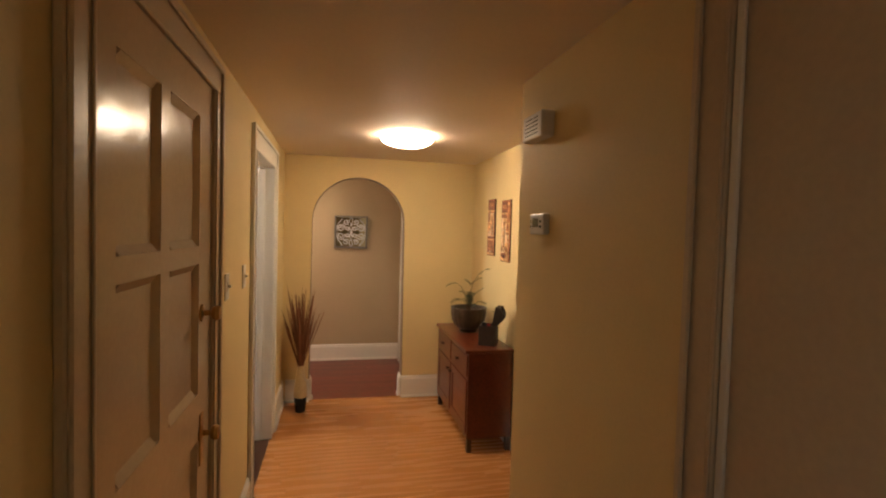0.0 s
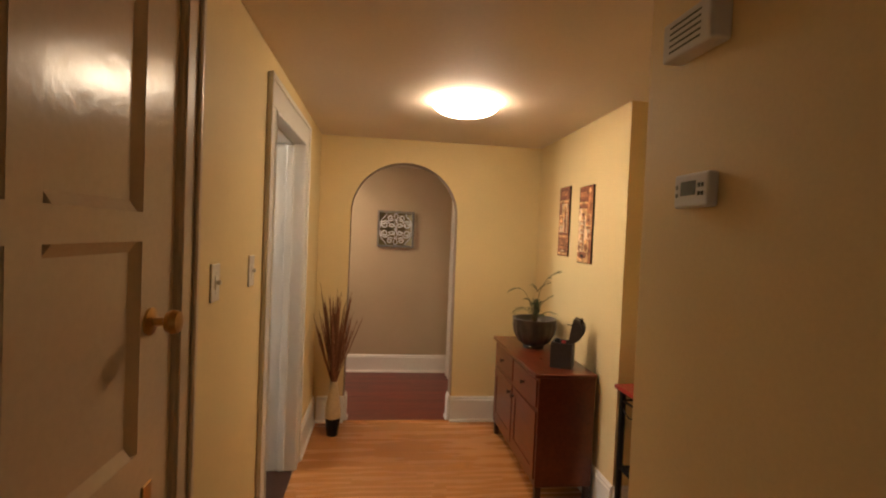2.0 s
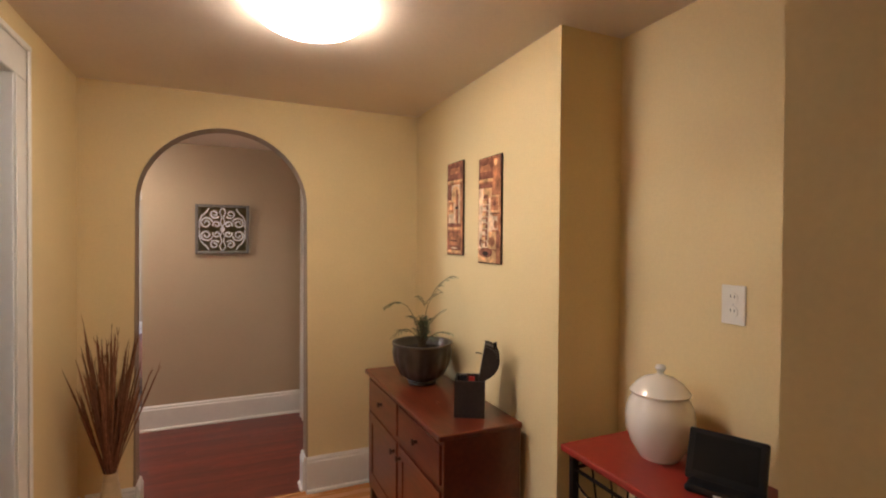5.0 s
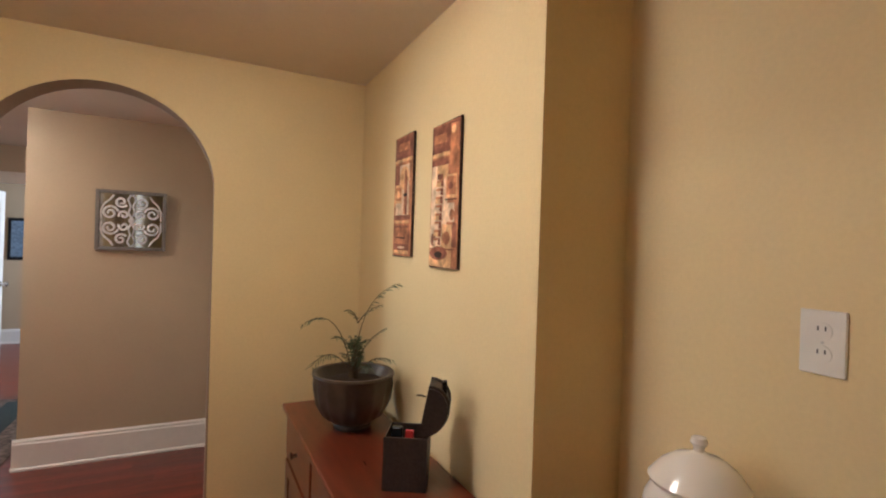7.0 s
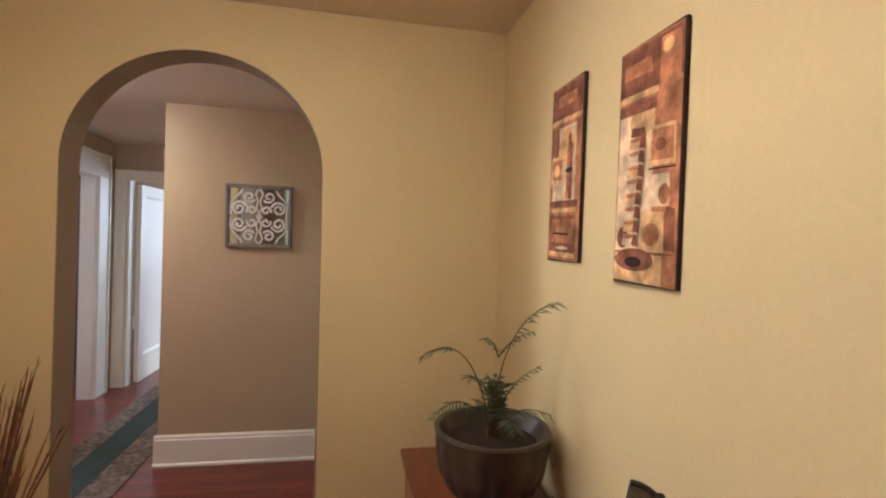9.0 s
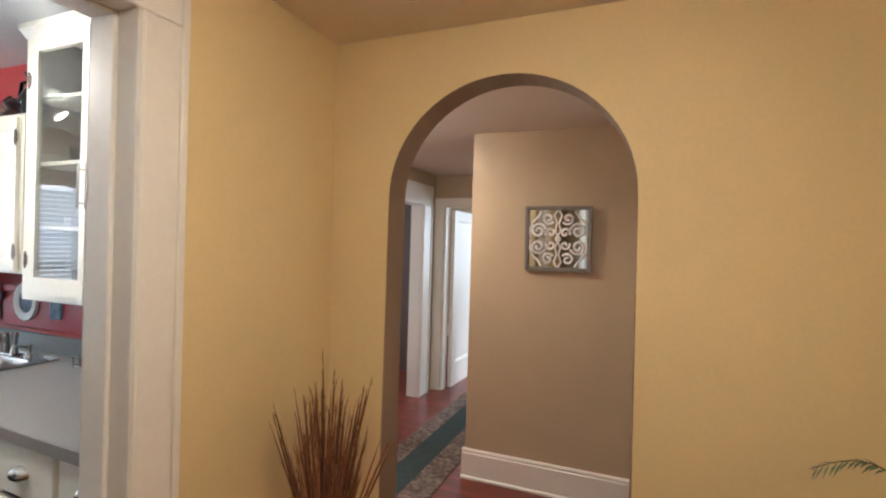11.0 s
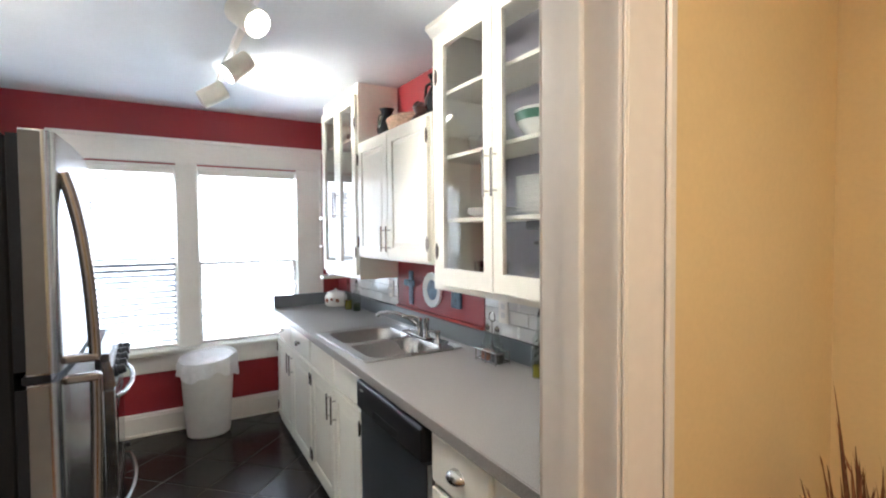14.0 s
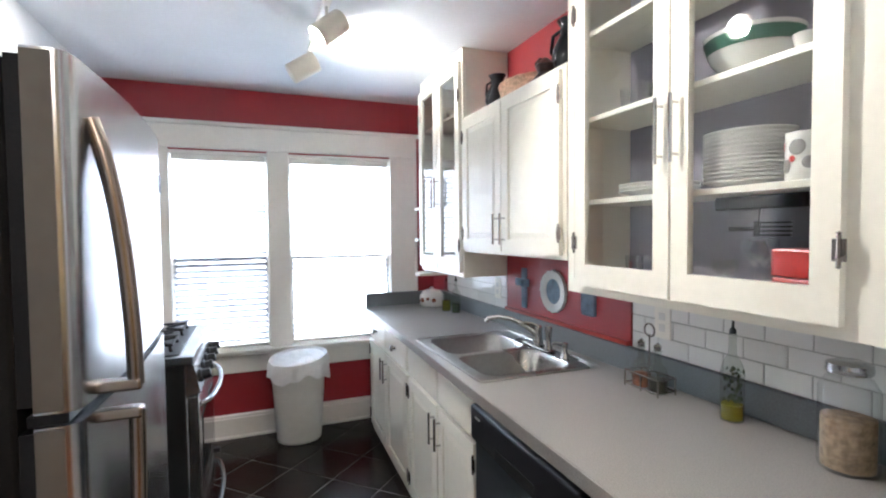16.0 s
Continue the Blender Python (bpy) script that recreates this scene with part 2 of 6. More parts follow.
M_RUST = material("rust_canvas", (0.46, 0.19, 0.09), 0.7, grain=38, vary=0.4, blotch=14, blotch_vary=0.5, bump=0.05)
M_UMBER = material("umber_canvas", (0.24, 0.09, 0.052), 0.7, grain=38, vary=0.4, blotch=16, blotch_vary=0.45, bump=0.05)
M_PALE = material("pale_canvas", (0.75, 0.55, 0.36), 0.7, grain=38, vary=0.3, blotch=12, blotch_vary=0.4, bump=0.05)
M_EDGE = material("dark_canvas_edge", (0.035, 0.018, 0.014), 0.7, grain=60, vary=0.2)
M_SOFFIT = material("brown_arch_soffit", (0.27, 0.185, 0.12), 0.5, grain=90, vary=0.03, bump=0.08, bump_scale=160)
# the side room's dimness is put into this wall colour
M_DARKROOM = material("wall_darkened_for_dim_room", (0.09, 0.06, 0.05), 0.7)
M_GREEN = material("green_glaze", (0.06, 0.16, 0.11), 0.2, vary=0.05, bump=0)
M_GLASS = glass("clear_glass", (0.96, 0.97, 0.97))
M_BOTTLE = glass("bottle_glass", (0.88, 0.91, 0.88))
M_BLIND = translucent("white_blind_slat", (0.52, 0.55, 0.59), 0.03)
M_DOME = glow("lit_frosted_glass", (1.0, 0.83, 0.64), 27.0)
M_DOME2 = glow("lit_frosted_glass_passage", (1.0, 0.86, 0.66), 38.0)
M_SPOTBULB = glow("lit_bulb", (1.0, 0.93, 0.82), 40.0)
M_OUTSIDE = glow("bright_overcast_distance", (0.90, 0.95, 1.0), 3.2)
M_SCREEN = material("dark_glass_screen", (0.012, 0.013, 0.015), 0.08, vary=0, bump=0)


# ---- mesh helpers ----
def box(bm, x0, x1, y0, y1, z0, z1, bevel=0.0, seg=1):
    v = [bm.verts.new((x, y, z)) for x in (x0, x1) for y in (y0, y1) for z in (z0, z1)]
    fs = [bm.faces.new([v[i] for i in q]) for q in ((0, 1, 3, 2), (4, 6, 7, 5), (0, 4, 5, 1), (2, 3, 7, 6), (0, 2, 6, 4), (1, 5, 7, 3))]
    if bevel:
        bmesh.ops.bevel(bm, geom=list({e for f in fs for e in f.edges}), offset=bevel, segments=seg, affect="EDGES", profile=0.5)
    return bm


def B(x0, x1, y0, y1, z0, z1, bevel=0.0, seg=1):
    return box(bmesh.new(), min(x0, x1), max(x0, x1), min(y0, y1), max(y0, y1), z0, z1, bevel, seg)


def lathe(profile, steps=32, bm=None, centre=(0, 0, 0), sx=1.0, sy=1.0, wave=None):
    """A turned shape from (radius, height) pairs; wave(angle, i) scales the radius."""
    bm = bm or bmesh.new()
    rings = []
    for i, (r, z) in enumerate(profile):
        if r < 1e-5:
            rings.append([bm.verts.new((centre[0], centre[1], centre[2] + z))])
            continue
        ring = []
        for k in range(steps):
            a = 2 * math.pi * k / steps
            q = r * (wave(a, i) if wave else 1)
            ring.append(bm.verts.new((centre[0] + q * math.cos(a) * sx, centre[1] + q * math.sin(a) * sy, centre[2] + z)))
        rings.append(ring)
    for a, b in zip(rings, rings[1:]):
        for k in range(steps):
            k2 = (k + 1) % steps
            if len(a) == 1 and len(b) == 1:
                break
            if len(a) == 1:
                bm.faces.new((a[0], b[k2], b[k]))
            elif len(b) == 1:
                bm.faces.new((a[k], a[k2], b[0]))
            else:
                bm.faces.new((a[k], a[k2], b[k2], b[k]))
    return bm


def tube(points, radius, steps=8, bm=None, flat=1.0):
    """A round bar along points; radius may be a list."""
    bm = bm or bmesh.new()
    pts = [Vector(p) for p in points]
    rad = radius if isinstance(radius, (list, tuple)) else [radius] * len(pts)
    rings = []
    side = None
    for i, p in enumerate(pts):
        d = (pts[min(i + 1, len(pts) - 1)] - pts[max(i - 1, 0)]).normalized()
        if side is None:
            side = d.cross(Vector((0, 0, 1)) if abs(d.z) < 0.9 else Vector((1, 0, 0))).normalized()
        side = (side - d * side.dot(d)).normalized()
        up = d.cross(side)
        rings.append([bm.verts.new(p + (side * math.cos(2 * math.pi * k / steps) + up * (math.sin(2 * math.pi * k / steps) * flat)) * rad[i]) for k in range(steps)])
    for a, b in zip(rings, rings[1:]):
        for k in range(steps):
            bm.faces.new((a[k], a[(k + 1) % steps], b[(k + 1) % steps], b[k]))
    bm.faces.new(rings[0][::-1]), bm.faces.new(rings[-1])
    return bm


def extrude(outline, axis, a, b, bm=None):
    """A prism from a 2D outline: axis x, y or z, from a to b."""
    bm = bm or bmesh.new()
    at = {"x": lambda p, t: (t, p[0], p[1]), "y": lambda p, t: (p[0], t, p[1]), "z": lambda p, t: (p[0], p[1], t)}[axis]
    va, vb = [bm.verts.new(at(p, a)) for p in outline], [bm.verts.new(at(p, b)) for p in outline]
    bm.faces.new(va), bm.faces.new(vb[::-1])
    for i in range(len(outline)):
        j = (i + 1) % len(outline)
        bm.faces.new((va[i], vb[i], vb[j], va[j]))
    return bm


def part(name, bm, mat, parent=None, label="", smooth=False):
    """Links a bmesh as one mesh object, under a thing or a part."""
    bmesh.ops.recalc_face_normals(bm, faces=bm.faces)
    me = bpy.data.meshes.new(name)
    if smooth:
        for f in bm.faces:
            f.smooth = True
        for e in bm.edges:
            if len(e.link_faces) == 2 and e.calc_face_angle(0) > 0.7:
                e.smooth = False
    bm.to_mesh(me)
    bm.free()
    me.materials.append(mat)
    ob = new(name, me)
    ob.parent = parent
    if label:
        ob["label"] = label
    return ob


def thing(name, loc, label, category, group="", rz=0.0):
    ob = new(name)
    ob.empty_display_size = 0.05
    ob.matrix_world = pose(*loc, 0, 0, rz)
    return tagged(ob, label, category, group)


def solid(name, bm, mat, label, category="", smooth=False, group=""):
    return tagged(part(name, bm, mat, None, "", smooth), label, category, group)


def structure(name, bm, mat, label, category="wall", smooth=False):
    return tagged(part(name, bm, mat, None, "", smooth), label, category, "", "structure")


def ring_arc(cx, cz, rx, rz, a0, a1, n):
    return [(cx + rx * math.cos(radians(a0 + (a1 - a0) * i / n)), cz + rz * math.sin(radians(a0 + (a1 - a0) * i / n))) for i in range(n + 1)]


# ---- the large structure ----
TOP = 2.56


def slab(name, pieces, mat, label, category="wall"):
    bm = bmesh.new()
    for p in pieces:
        box(bm, *p)
    return structure(name, bm, mat, label, category)


DY0, DY1, DZ = 1.365, 2.27, 2.09     # panelled door in the hall's long wall
slab("wall_hall_west", [(KX1 + 0.01, HX, SY, -1.28, 0, TOP), (KX1 + 0.01, HX, -1.28, -0.42, 2.06, TOP), (KX1 + 0.01, HX, -0.42, DY0 - 0.02, 0, TOP), (KX1 + 0.01, HX, DY0 - 0.02, DY1 + 0.02, DZ + 0.02, TOP), (KX1 + 0.01, HX, DY1 + 0.02, OY0 - 0.02, 0, TOP),
                        (KX1 + 0.01, HX, OY0 - 0.02, OY1 + 0.02, OZ + 0.02, TOP), (KX1 + 0.01, HX, OY1 + 0.02, HY, 0, TOP)], M_YELLOW, "yellow painted plaster wall of the hall")
slab("wall_kitchen_east", [(KX1, KX1 + 0.009, KY0, OY0 - 0.02, 0, TOP), (KX1, KX1 + 0.009, OY0 - 0.02, OY1 + 0.02, OZ + 0.02, TOP), (KX1, KX1 + 0.009, OY1 + 0.02, KY1, 0, TOP)],
     M_KCEIL, "white painted wall round the kitchen doorway")
# arch wall, one outline with the arch cut through it
AL, AR, ASP, AAP = -0.062, 0.786, 1.665, 2.073
outline = [(HX, 0), (AL, 0), (AL, ASP)] + ring_arc((AL + AR) / 2, ASP, (AR - AL) / 2, AAP - ASP, 180, 0, 28)[1:-1] + [(AR, ASP), (AR, 0), (1.9, 0), (1.9, TOP), (HX, TOP)]
bm = extrude(outline, "y", HY, HY + 0.13)
rim = [e for e in bm.edges if abs(e.verts[0].co.y - e.verts[1].co.y) < 1e-6 and all(AL - 1e-4 <= v.co.x <= AR + 1e-4 and v.co.z < AAP + 0.01 for v in e.verts)
       and not all(v.co.z < 1e-4 for v in e.verts)]
bmesh.ops.bevel(bm, geom=rim, offset=0.012, segments=3, affect="EDGES", profile=0.5)
arch = structure("wall_arch", bm, M_YELLOW, "yellow plaster wall with a rounded archway", "wall")
# the arch's inner faces take a browner colour than the wall
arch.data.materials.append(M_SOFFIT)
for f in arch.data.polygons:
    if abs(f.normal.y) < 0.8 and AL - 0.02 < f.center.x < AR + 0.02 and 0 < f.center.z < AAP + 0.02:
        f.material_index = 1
slab("wall_pictures", [(CX, 1.9, CY, HY, 0, TOP)], M_YELLOW, "yellow painted wall beside the chest of drawers")
slab("wall_niche", [(AX, 1.9, TY, CY, 0, TOP)], M_YELLOW, "yellow painted back wall of the niche")
slab("wall_thermostat", [(TX, 1.9, 1.29, TY, 0, TOP), (TX, 1.9, 0.40, 1.29, 2.17, TOP), (TX, 1.9, SY, 0.40, 0, TOP)], M_YELLOW, "yellow painted wall with the thermostat")
slab("wall_hall_south", [(KX1, 1.9, SY - 0.12, SY, 0, TOP)], M_YELLOW, "yellow painted wall closing the hall")
slab("ceiling_hall", [(HX, 1.9, SY, HY, HZ, HZ + 0.1)], M_HCEIL, "warm cream painted plaster ceiling of the hall", "ceiling")
# kitchen shell
WY0, WYM0, WYM1, WY1, WZ0, WZ1 = 3.06, 3.672, 3.818, 4.562, 0.62, 1.97
slab("wall_kitchen_window", [(KX0 - 0.18, KX0, KY0 - 0.12, WY0 - 0.02, 0, TOP), (KX0 - 0.18, KX0, WY1 + 0.02, KY1 + 0.13, 0, TOP), (KX0 - 0.18, KX0, WY0 - 0.02, WY1 + 0.02, 0, WZ0 - 0.02),
                             (KX0 - 0.18, KX0, WY0 - 0.02, WY1 + 0.02, WZ1 + 0.02, TOP), (KX0 - 0.18, KX0, WYM0 + 0.02, WYM1 - 0.02, WZ0 - 0.02, WZ1 + 0.02)], M_RED, "deep red painted wall with a double window")
slab("wall_kitchen_sink", [(KX0, HX, KY1, KY1 + 0.13, 0, TOP)], M_RED, "deep red painted wall behind the sink counter")
slab("wall_kitchen_fridge", [(KX0, KX1, KY0 - 0.12, KY0, 0, TOP)], M_KCEIL, "white painted wall behind the refrigerator")
slab("ceiling_kitchen", [(KX0, KX1, KY0, KY1, KZ, KZ + 0.1)], M_KCEIL, "white painted plaster ceiling of the kitchen", "ceiling")
# beyond the arch
PX = -0.225
NY = 8.0           # wall with the open door at the passage's end
slab("wall_tan", [(PX, 1.05, FY, FY + 0.12, 0, TOP), (PX, PX + 0.12, FY + 0.12, NY, 0, TOP)], M_TAN, "tan painted wall beyond the archway")
slab("wall_passage_east", [(0.95, 1.05, HY + 0.13, 5.25, 0, TOP), (0.95, 1.05, 5.25, 6.10, 2.05, TOP), (0.95, 1.05, 6.10, FY, 0, TOP)], M_TAN, "tan painted wall with a white door")
slab("wall_passage_north", [(-1.2, -1.10, NY, NY + 0.12, 0, TOP), (-1.10, -0.32, NY, NY + 0.12, 1.91, TOP), (-0.32, PX + 0.12, NY, NY + 0.12, 0, TOP)], M_TAN, "taupe painted wall with an open white door")
# the opening from y 5.15 to 6.60 is added, out of view, to admit light
slab("wall_passage_west", [(-1.32, -1.2, 7.68, NY + 0.12, 0, TOP), (-1.32, -1.2, 6.80, 7.68, 1.91, TOP), (-1.32, -1.2, 5.15, 6.60, 2.05, TOP), (-1.32, -1.2, 6.60, 6.80, 0, TOP), (-1.32, -1.2, HY + 0.13, 5.15, 0, TOP)], M_TAN, "taupe painted wall with a cased doorway and an added unseen opening")
slab("wall_far_room", [(-2.6, 1.3, 10.9, 11.0, 0, TOP), (1.2, 1.3, NY + 0.12, 10.9, 0, TOP), (-2.6, -2.5, NY + 0.6, 10.9, 0, TOP)], M_TAN, "pale tan wall of the room beyond the open door")
slab("wall_side_room", [(-3.6, -3.5, HY + 0.13, 8.6, 0, TOP), (-3.5, -1.32, 8.5, 8.6, 0, TOP)], M_DARKROOM, "wall of the side room, its dimness put into a dark colour")
slab("ceiling_passage", [(-3.5, 1.05, HY + 0.13, NY, 2.225, 2.35), (-3.5, 1.2, NY, 10.9, 2.2255, 2.35)], M_HCEIL, "pale painted ceiling beyond the archway", "ceiling")


# ---- trim ----
def casing(name, axis, face, out, a0, a1, top, width, label, depth=0.02, head=0.0, mat=M_WHITE):
    """Stepped flat casing round a doorway on a wall face; out is +1 or -1."""
    root = tagged(new(name), label, "trim", "", "structure")

    def bar(nm, u0, u1, z0, z1, d, inset=0.0):
        f0, f1 = sorted((face + out * inset, face + out * d))
        bmx = B(f0, f1, u0, u1, z0, z1, 0.004) if axis == "x" else B(u0, u1, f0, f1, z0, z1, 0.004)
        part(nm, bmx, mat, root)
    for u0, u1, edge in ((a0 - width, a0, a0 - width), (a1, a1 + width, a1 + width - 0.022)):
        bar("casing_board", u0, u1, 0, top, depth)
        inner = u1 - 0.016 if u1 == a0 else u0
        bar("bead", inner + 0.002, inner + 0.014, 0, top, depth + 0.006, depth + 0.0005)
        bar("back_band", edge, edge + 0.022, 0, top + width - 0.003, depth + 0.011, depth + 0.0005)
    bar("casing_board", a0 - width, a1 + width, top + 0.0005, top + width + head, depth)
    bar("back_band", a0 - width, a1 + width, top + width + head - 0.022, top + width + head + 0.002, depth + 0.012, depth + 0.0005)
    return root


def jamb(name, x0, x1, y0, y1, top, mat, label):
    root = tagged(new(name), label, "trim", "", "structure")
    part("jamb_board", B(x0, x1, y0 - 0.02, y0, 0, top), mat, root)
    part("jamb_board", B(x0, x1, y1, y1 + 0.02, 0, top), mat, root)
    part("head_board", B(x0, x1, y0 - 0.02, y1 + 0.02, top, top + 0.02), mat, root)
    m = (x0 + x1) / 2
    part("door_stop", B(m - 0.02, m + 0.02, y0 + 0.0003, y0 + 0.012, 0, top - 0.0003, 0.003), mat, root)
    part("door_stop", B(m - 0.02, m + 0.02, y1 - 0.012, y1 - 0.0003, 0, top - 0.0003, 0.003), mat, root)
    part("door_stop", B(m - 0.02, m + 0.02, y0 + 0.0125, y1 - 0.0125, top - 0.012, top - 0.0003, 0.003), mat, root)
    return root


jamb("jamb_kitchen", KX1 - 0.004, HX + 0.004, OY0, OY1, OZ, M_WHITE, "white painted wooden lining of the kitchen doorway")
casing("trim_kitchen_doorway", "x", HX, 1, OY0, OY1, OZ, 0.13, "white painted wooden casing round the kitchen doorway", depth=0.012)
casing("trim_kitchen_doorway_inside", "x", KX1, -1, OY0, OY1, OZ, 0.11, "white painted wooden casing on the kitchen side", depth=0.010)
casing("trim_hall_door", "x", HX, 1, DY0, DY1, DZ, 0.10, "cream painted wooden casing round the panelled door", mat=M_CREAM)
jamb("jamb_hall_door", HX - 0.12, HX + 0.004, DY0 - 0.003, DY1 + 0.003, DZ + 0.003, M_CREAM, "cream painted door lining")
casing("trim_side_door", "x", TX, -1, 0.42, 1.20, 2.15, 0.10, "cream painted wooden casing by the thermostat wall", mat=M_CREAM)
casing("trim_passage_door", "x", 0.95, -1, 5.27, 6.08, 2.03, 0.11, "white painted wooden casing beyond the archway")
casing("trim_passage_north", "y", NY, -1, -1.10, -0.34, 1.89, 0.098, "white painted casing round the open door")
casing("trim_passage_west", "x", -1.2, 1, 6.82, 7.66, 1.89, 0.20, "white painted casing of the side doorway")


def baseboard(name, axis, face, out, a0, a1, h, label):
    bm = bmesh.new()
    d = 0.018
    prof = [(0, 0), (d + 0.012, 0), (d + 0.012, 0.012), (d, 0.02), (d, h - 0.03), (d - 0.006, h - 0.022), (d - 0.004, h - 0.012), (0.005, h), (0, h)]
    if axis == "x":
        extrude([(face + out * p, z) for p, z in prof], "y", a0, a1, bm)
    else:
        extrude([(face + out * p, z) for p, z in prof], "x", a0, a1, bm)
    return structure(name, bm, M_WHITE, label, "baseboard")


HB = 0.205
for ax, face, out, a0, a1 in (("x", HX, 1, OY1 + 0.13, HY), ("x", HX, 1, DY1 + 0.11, OY0 - 0.13), ("x", HX, 1, -0.42, DY0 - 0.11), ("y", HY, -1, HX + 0.031, AL - 0.001), ("y", HY, -1, AR + 0.001, CX),
                              ("x", CX, -1, CY, HY - 0.031), ("y", CY, -1, CX + 0.001, AX), ("x", AX, -1, TY, CY - 0.031), ("x", TX, -1, 1.31, TY), ("y", TY, 1, TX + 0.001, AX - 0.031)):
    baseboard("baseboard", ax, face, out, a0, a1, HB, "white painted moulded baseboard of the hall")
for ax, face, out, a0, a1 in (("x", AL, 1, HY + 0.004, HY + 0.126), ("x", AR, -1, HY + 0.004, HY + 0.126)):
    baseboard("baseboard", ax, face, out, a0, a1, HB, "white painted baseboard in the archway")
for ax, face, out, a0, a1 in (("y", FY, -1, PX - 0.018, 0.95), ("x", PX, -1, FY, NY - 0.03), ("x", -1.2, 1, 6.45, 6.61)):
    baseboard("baseboard", ax, face, out, a0, a1, 0.19, "tall white baseboard on the tan wall")
baseboard("baseboard", "y", 10.9, -1, -2.5, 1.2, 0.19, "white baseboard in the far room")
baseboard("baseboard", "x", KX0, 1, KY0, 4.9, 0.165, "tall cream baseboard under the kitchen window")


# ---- doors ----
def panel_door(name, width, height, cols, rows, mat, label, loc, rz, thick=0.04):
    """Stile and rail door with recessed, moulded panels on both faces; local x along the width, y the thickness."""
    d = thing(name, loc, label, "door", "", rz)
    d["kind"] = "structure"
    xs = [0] + [v for c in cols for v in c] + [width]
    for i in range(0, len(xs), 2):
        part("stile", B(xs[i], xs[i + 1], -thick / 2, thick / 2, 0, height), mat, d)
    zs = [0] + [v for r in rows for v in r] + [height]
    for c0, c1 in cols:
        for i in range(0, len(zs), 2):
            part("rail", B(c0, c1, -thick / 2, thick / 2, zs[i], zs[i + 1]), mat, d)
    for c0, c1 in cols:
        for r0, r1 in rows:
            bm = B(c0, c1, -thick / 2 + 0.016, thick / 2 - 0.016, r0, r1)
            for s in (-1, 1):
                y0, y1 = s * (thick / 2 - 0.016), s * (thick / 2 - 0.001)
                w = 0.022
                for q0, q1, q2, q3 in ((c0, c0 + w, r0, r1), (c1 - w, c1, r0, r1), (c0 + w, c1 - w, r0, r0 + w), (c0 + w, c1 - w, r1 - w, r1)):
                    if q1 - q0 <= w + 1e-6:
                        e = 1 if q0 == c0 else -1
                        o = [(q0 if e > 0 else q1, y0), (q0 if e > 0 else q1, y1), ((q1 if e > 0 else q0), y0)]
                        extrude(o, "z", q2, q3, bm)
                    else:
                        e = 1 if q2 == r0 else -1
                        o = [(y0, q2 if e > 0 else q3), (y1, q2 if e > 0 else q3), (y0, q3 if e > 0 else q2)]
                        extrude(o, "x", q0, q1, bm)
            part("panel", bm, mat, d)
    return d


def knob(parent, x, y, z, out, mat, label, r=0.027):
    bm = lathe([(0.0, 0.0), (0.030, 0.0), (0.030, 0.005), (0.010, 0.010), (0.009, 0.030), (r * 0.8, 0.036), (r, 0.048), (r * 0.85, 0.060), (0.0, 0.064)], 20)
    bmesh.ops.transform(bm, matrix=pose(x, y, z, -90 if out > 0 else 90), verts=bm.verts)
    return part("knob", bm, mat, parent, label, True)


W = DY1 - DY0 - 0.006
d1 = panel_door("door_hall", W, DZ - 0.006, [(0.115, 0.38), (0.45, 0.745)], [(0.25, 0.86), (1.02, 1.462), (1.522, DZ - 0.135)], M_GLOSS,
                "cream painted panelled wooden door, shut", (HX - 0.012, DY0 + 0.003, 0.004), 90)
knob(d1, 0.785, -0.02, 1.29, -1, M_BRASS, "aged brass knob")
knob(d1, 0.785, -0.02, 0.87, -1, M_BRASS, "aged brass knob")
part("lock_plate", B(0.765, 0.805, -0.0245, -0.0201, 0.76, 0.94, 0.002), M_BRASS, d1, "dark brass lock plate")
for z in (1.80, 0.98, 0.25):
    part("hinge", lathe([(0, 0), (0.007, 0), (0.007, 0.10), (0, 0.10)], 10, centre=(0.0, -0.026, z)), M_BRASS, d1, "dark brass hinge", True)
d2 = thing("door_side", (TX + 0.012, 0.425, 0.004), "flush cream painted wooden door, shut", "door", "", 90)
d2["kind"] = "structure"
part("door_leaf", B(0.0, 0.77, -0.02, 0.02, 0, 2.135, 0.003), M_CREAM, d2)
part("edge_strip", B(0.748, 0.770, 0.0205, 0.030, 0, 2.135, 0.003), M_WHITE, d2, "off-white edge strip")
slab("wall_side_backing", [(TX + 0.10, TX + 0.14, 0.40, 1.29, 0, 2.17)], M_CREAM, "painted panel behind the side door")
slab("jamb_side_door", [(TX - 0.002, TX + 0.10, 1.20, 1.29, 0, 2.17), (TX - 0.002, TX + 0.10, 0.40, 0.42, 0, 2.17), (TX - 0.002, TX + 0.10, 0.42, 1.20, 2.145, 2.17)], M_CREAM, "off-white painted door lining", "trim")
d3 = panel_door("door_passage", 0.80, 2.02, [(0.11, 0.69)], [(0.25, 1.88)], M_WHITE, "white painted wooden door, shut", (0.985, 5.275, 0.004), 90)
slab("jamb_passage_door", [(0.952, 1.05, 5.25, 5.27, 0, 2.05), (0.952, 1.05, 6.08, 6.10, 0, 2.05)], M_WHITE, "white painted door lining", "trim")
d4 = panel_door("door_far", 0.70, 1.87, [(0.10, 0.60)], [(0.24, 1.77)], M_WHITE, "white painted single panel door, standing open", (-1.05, NY + 0.13, 0.004), 88)
knob(d4, 0.64, -0.02, 0.95, -1, M_CHROME, "bright metal knob")
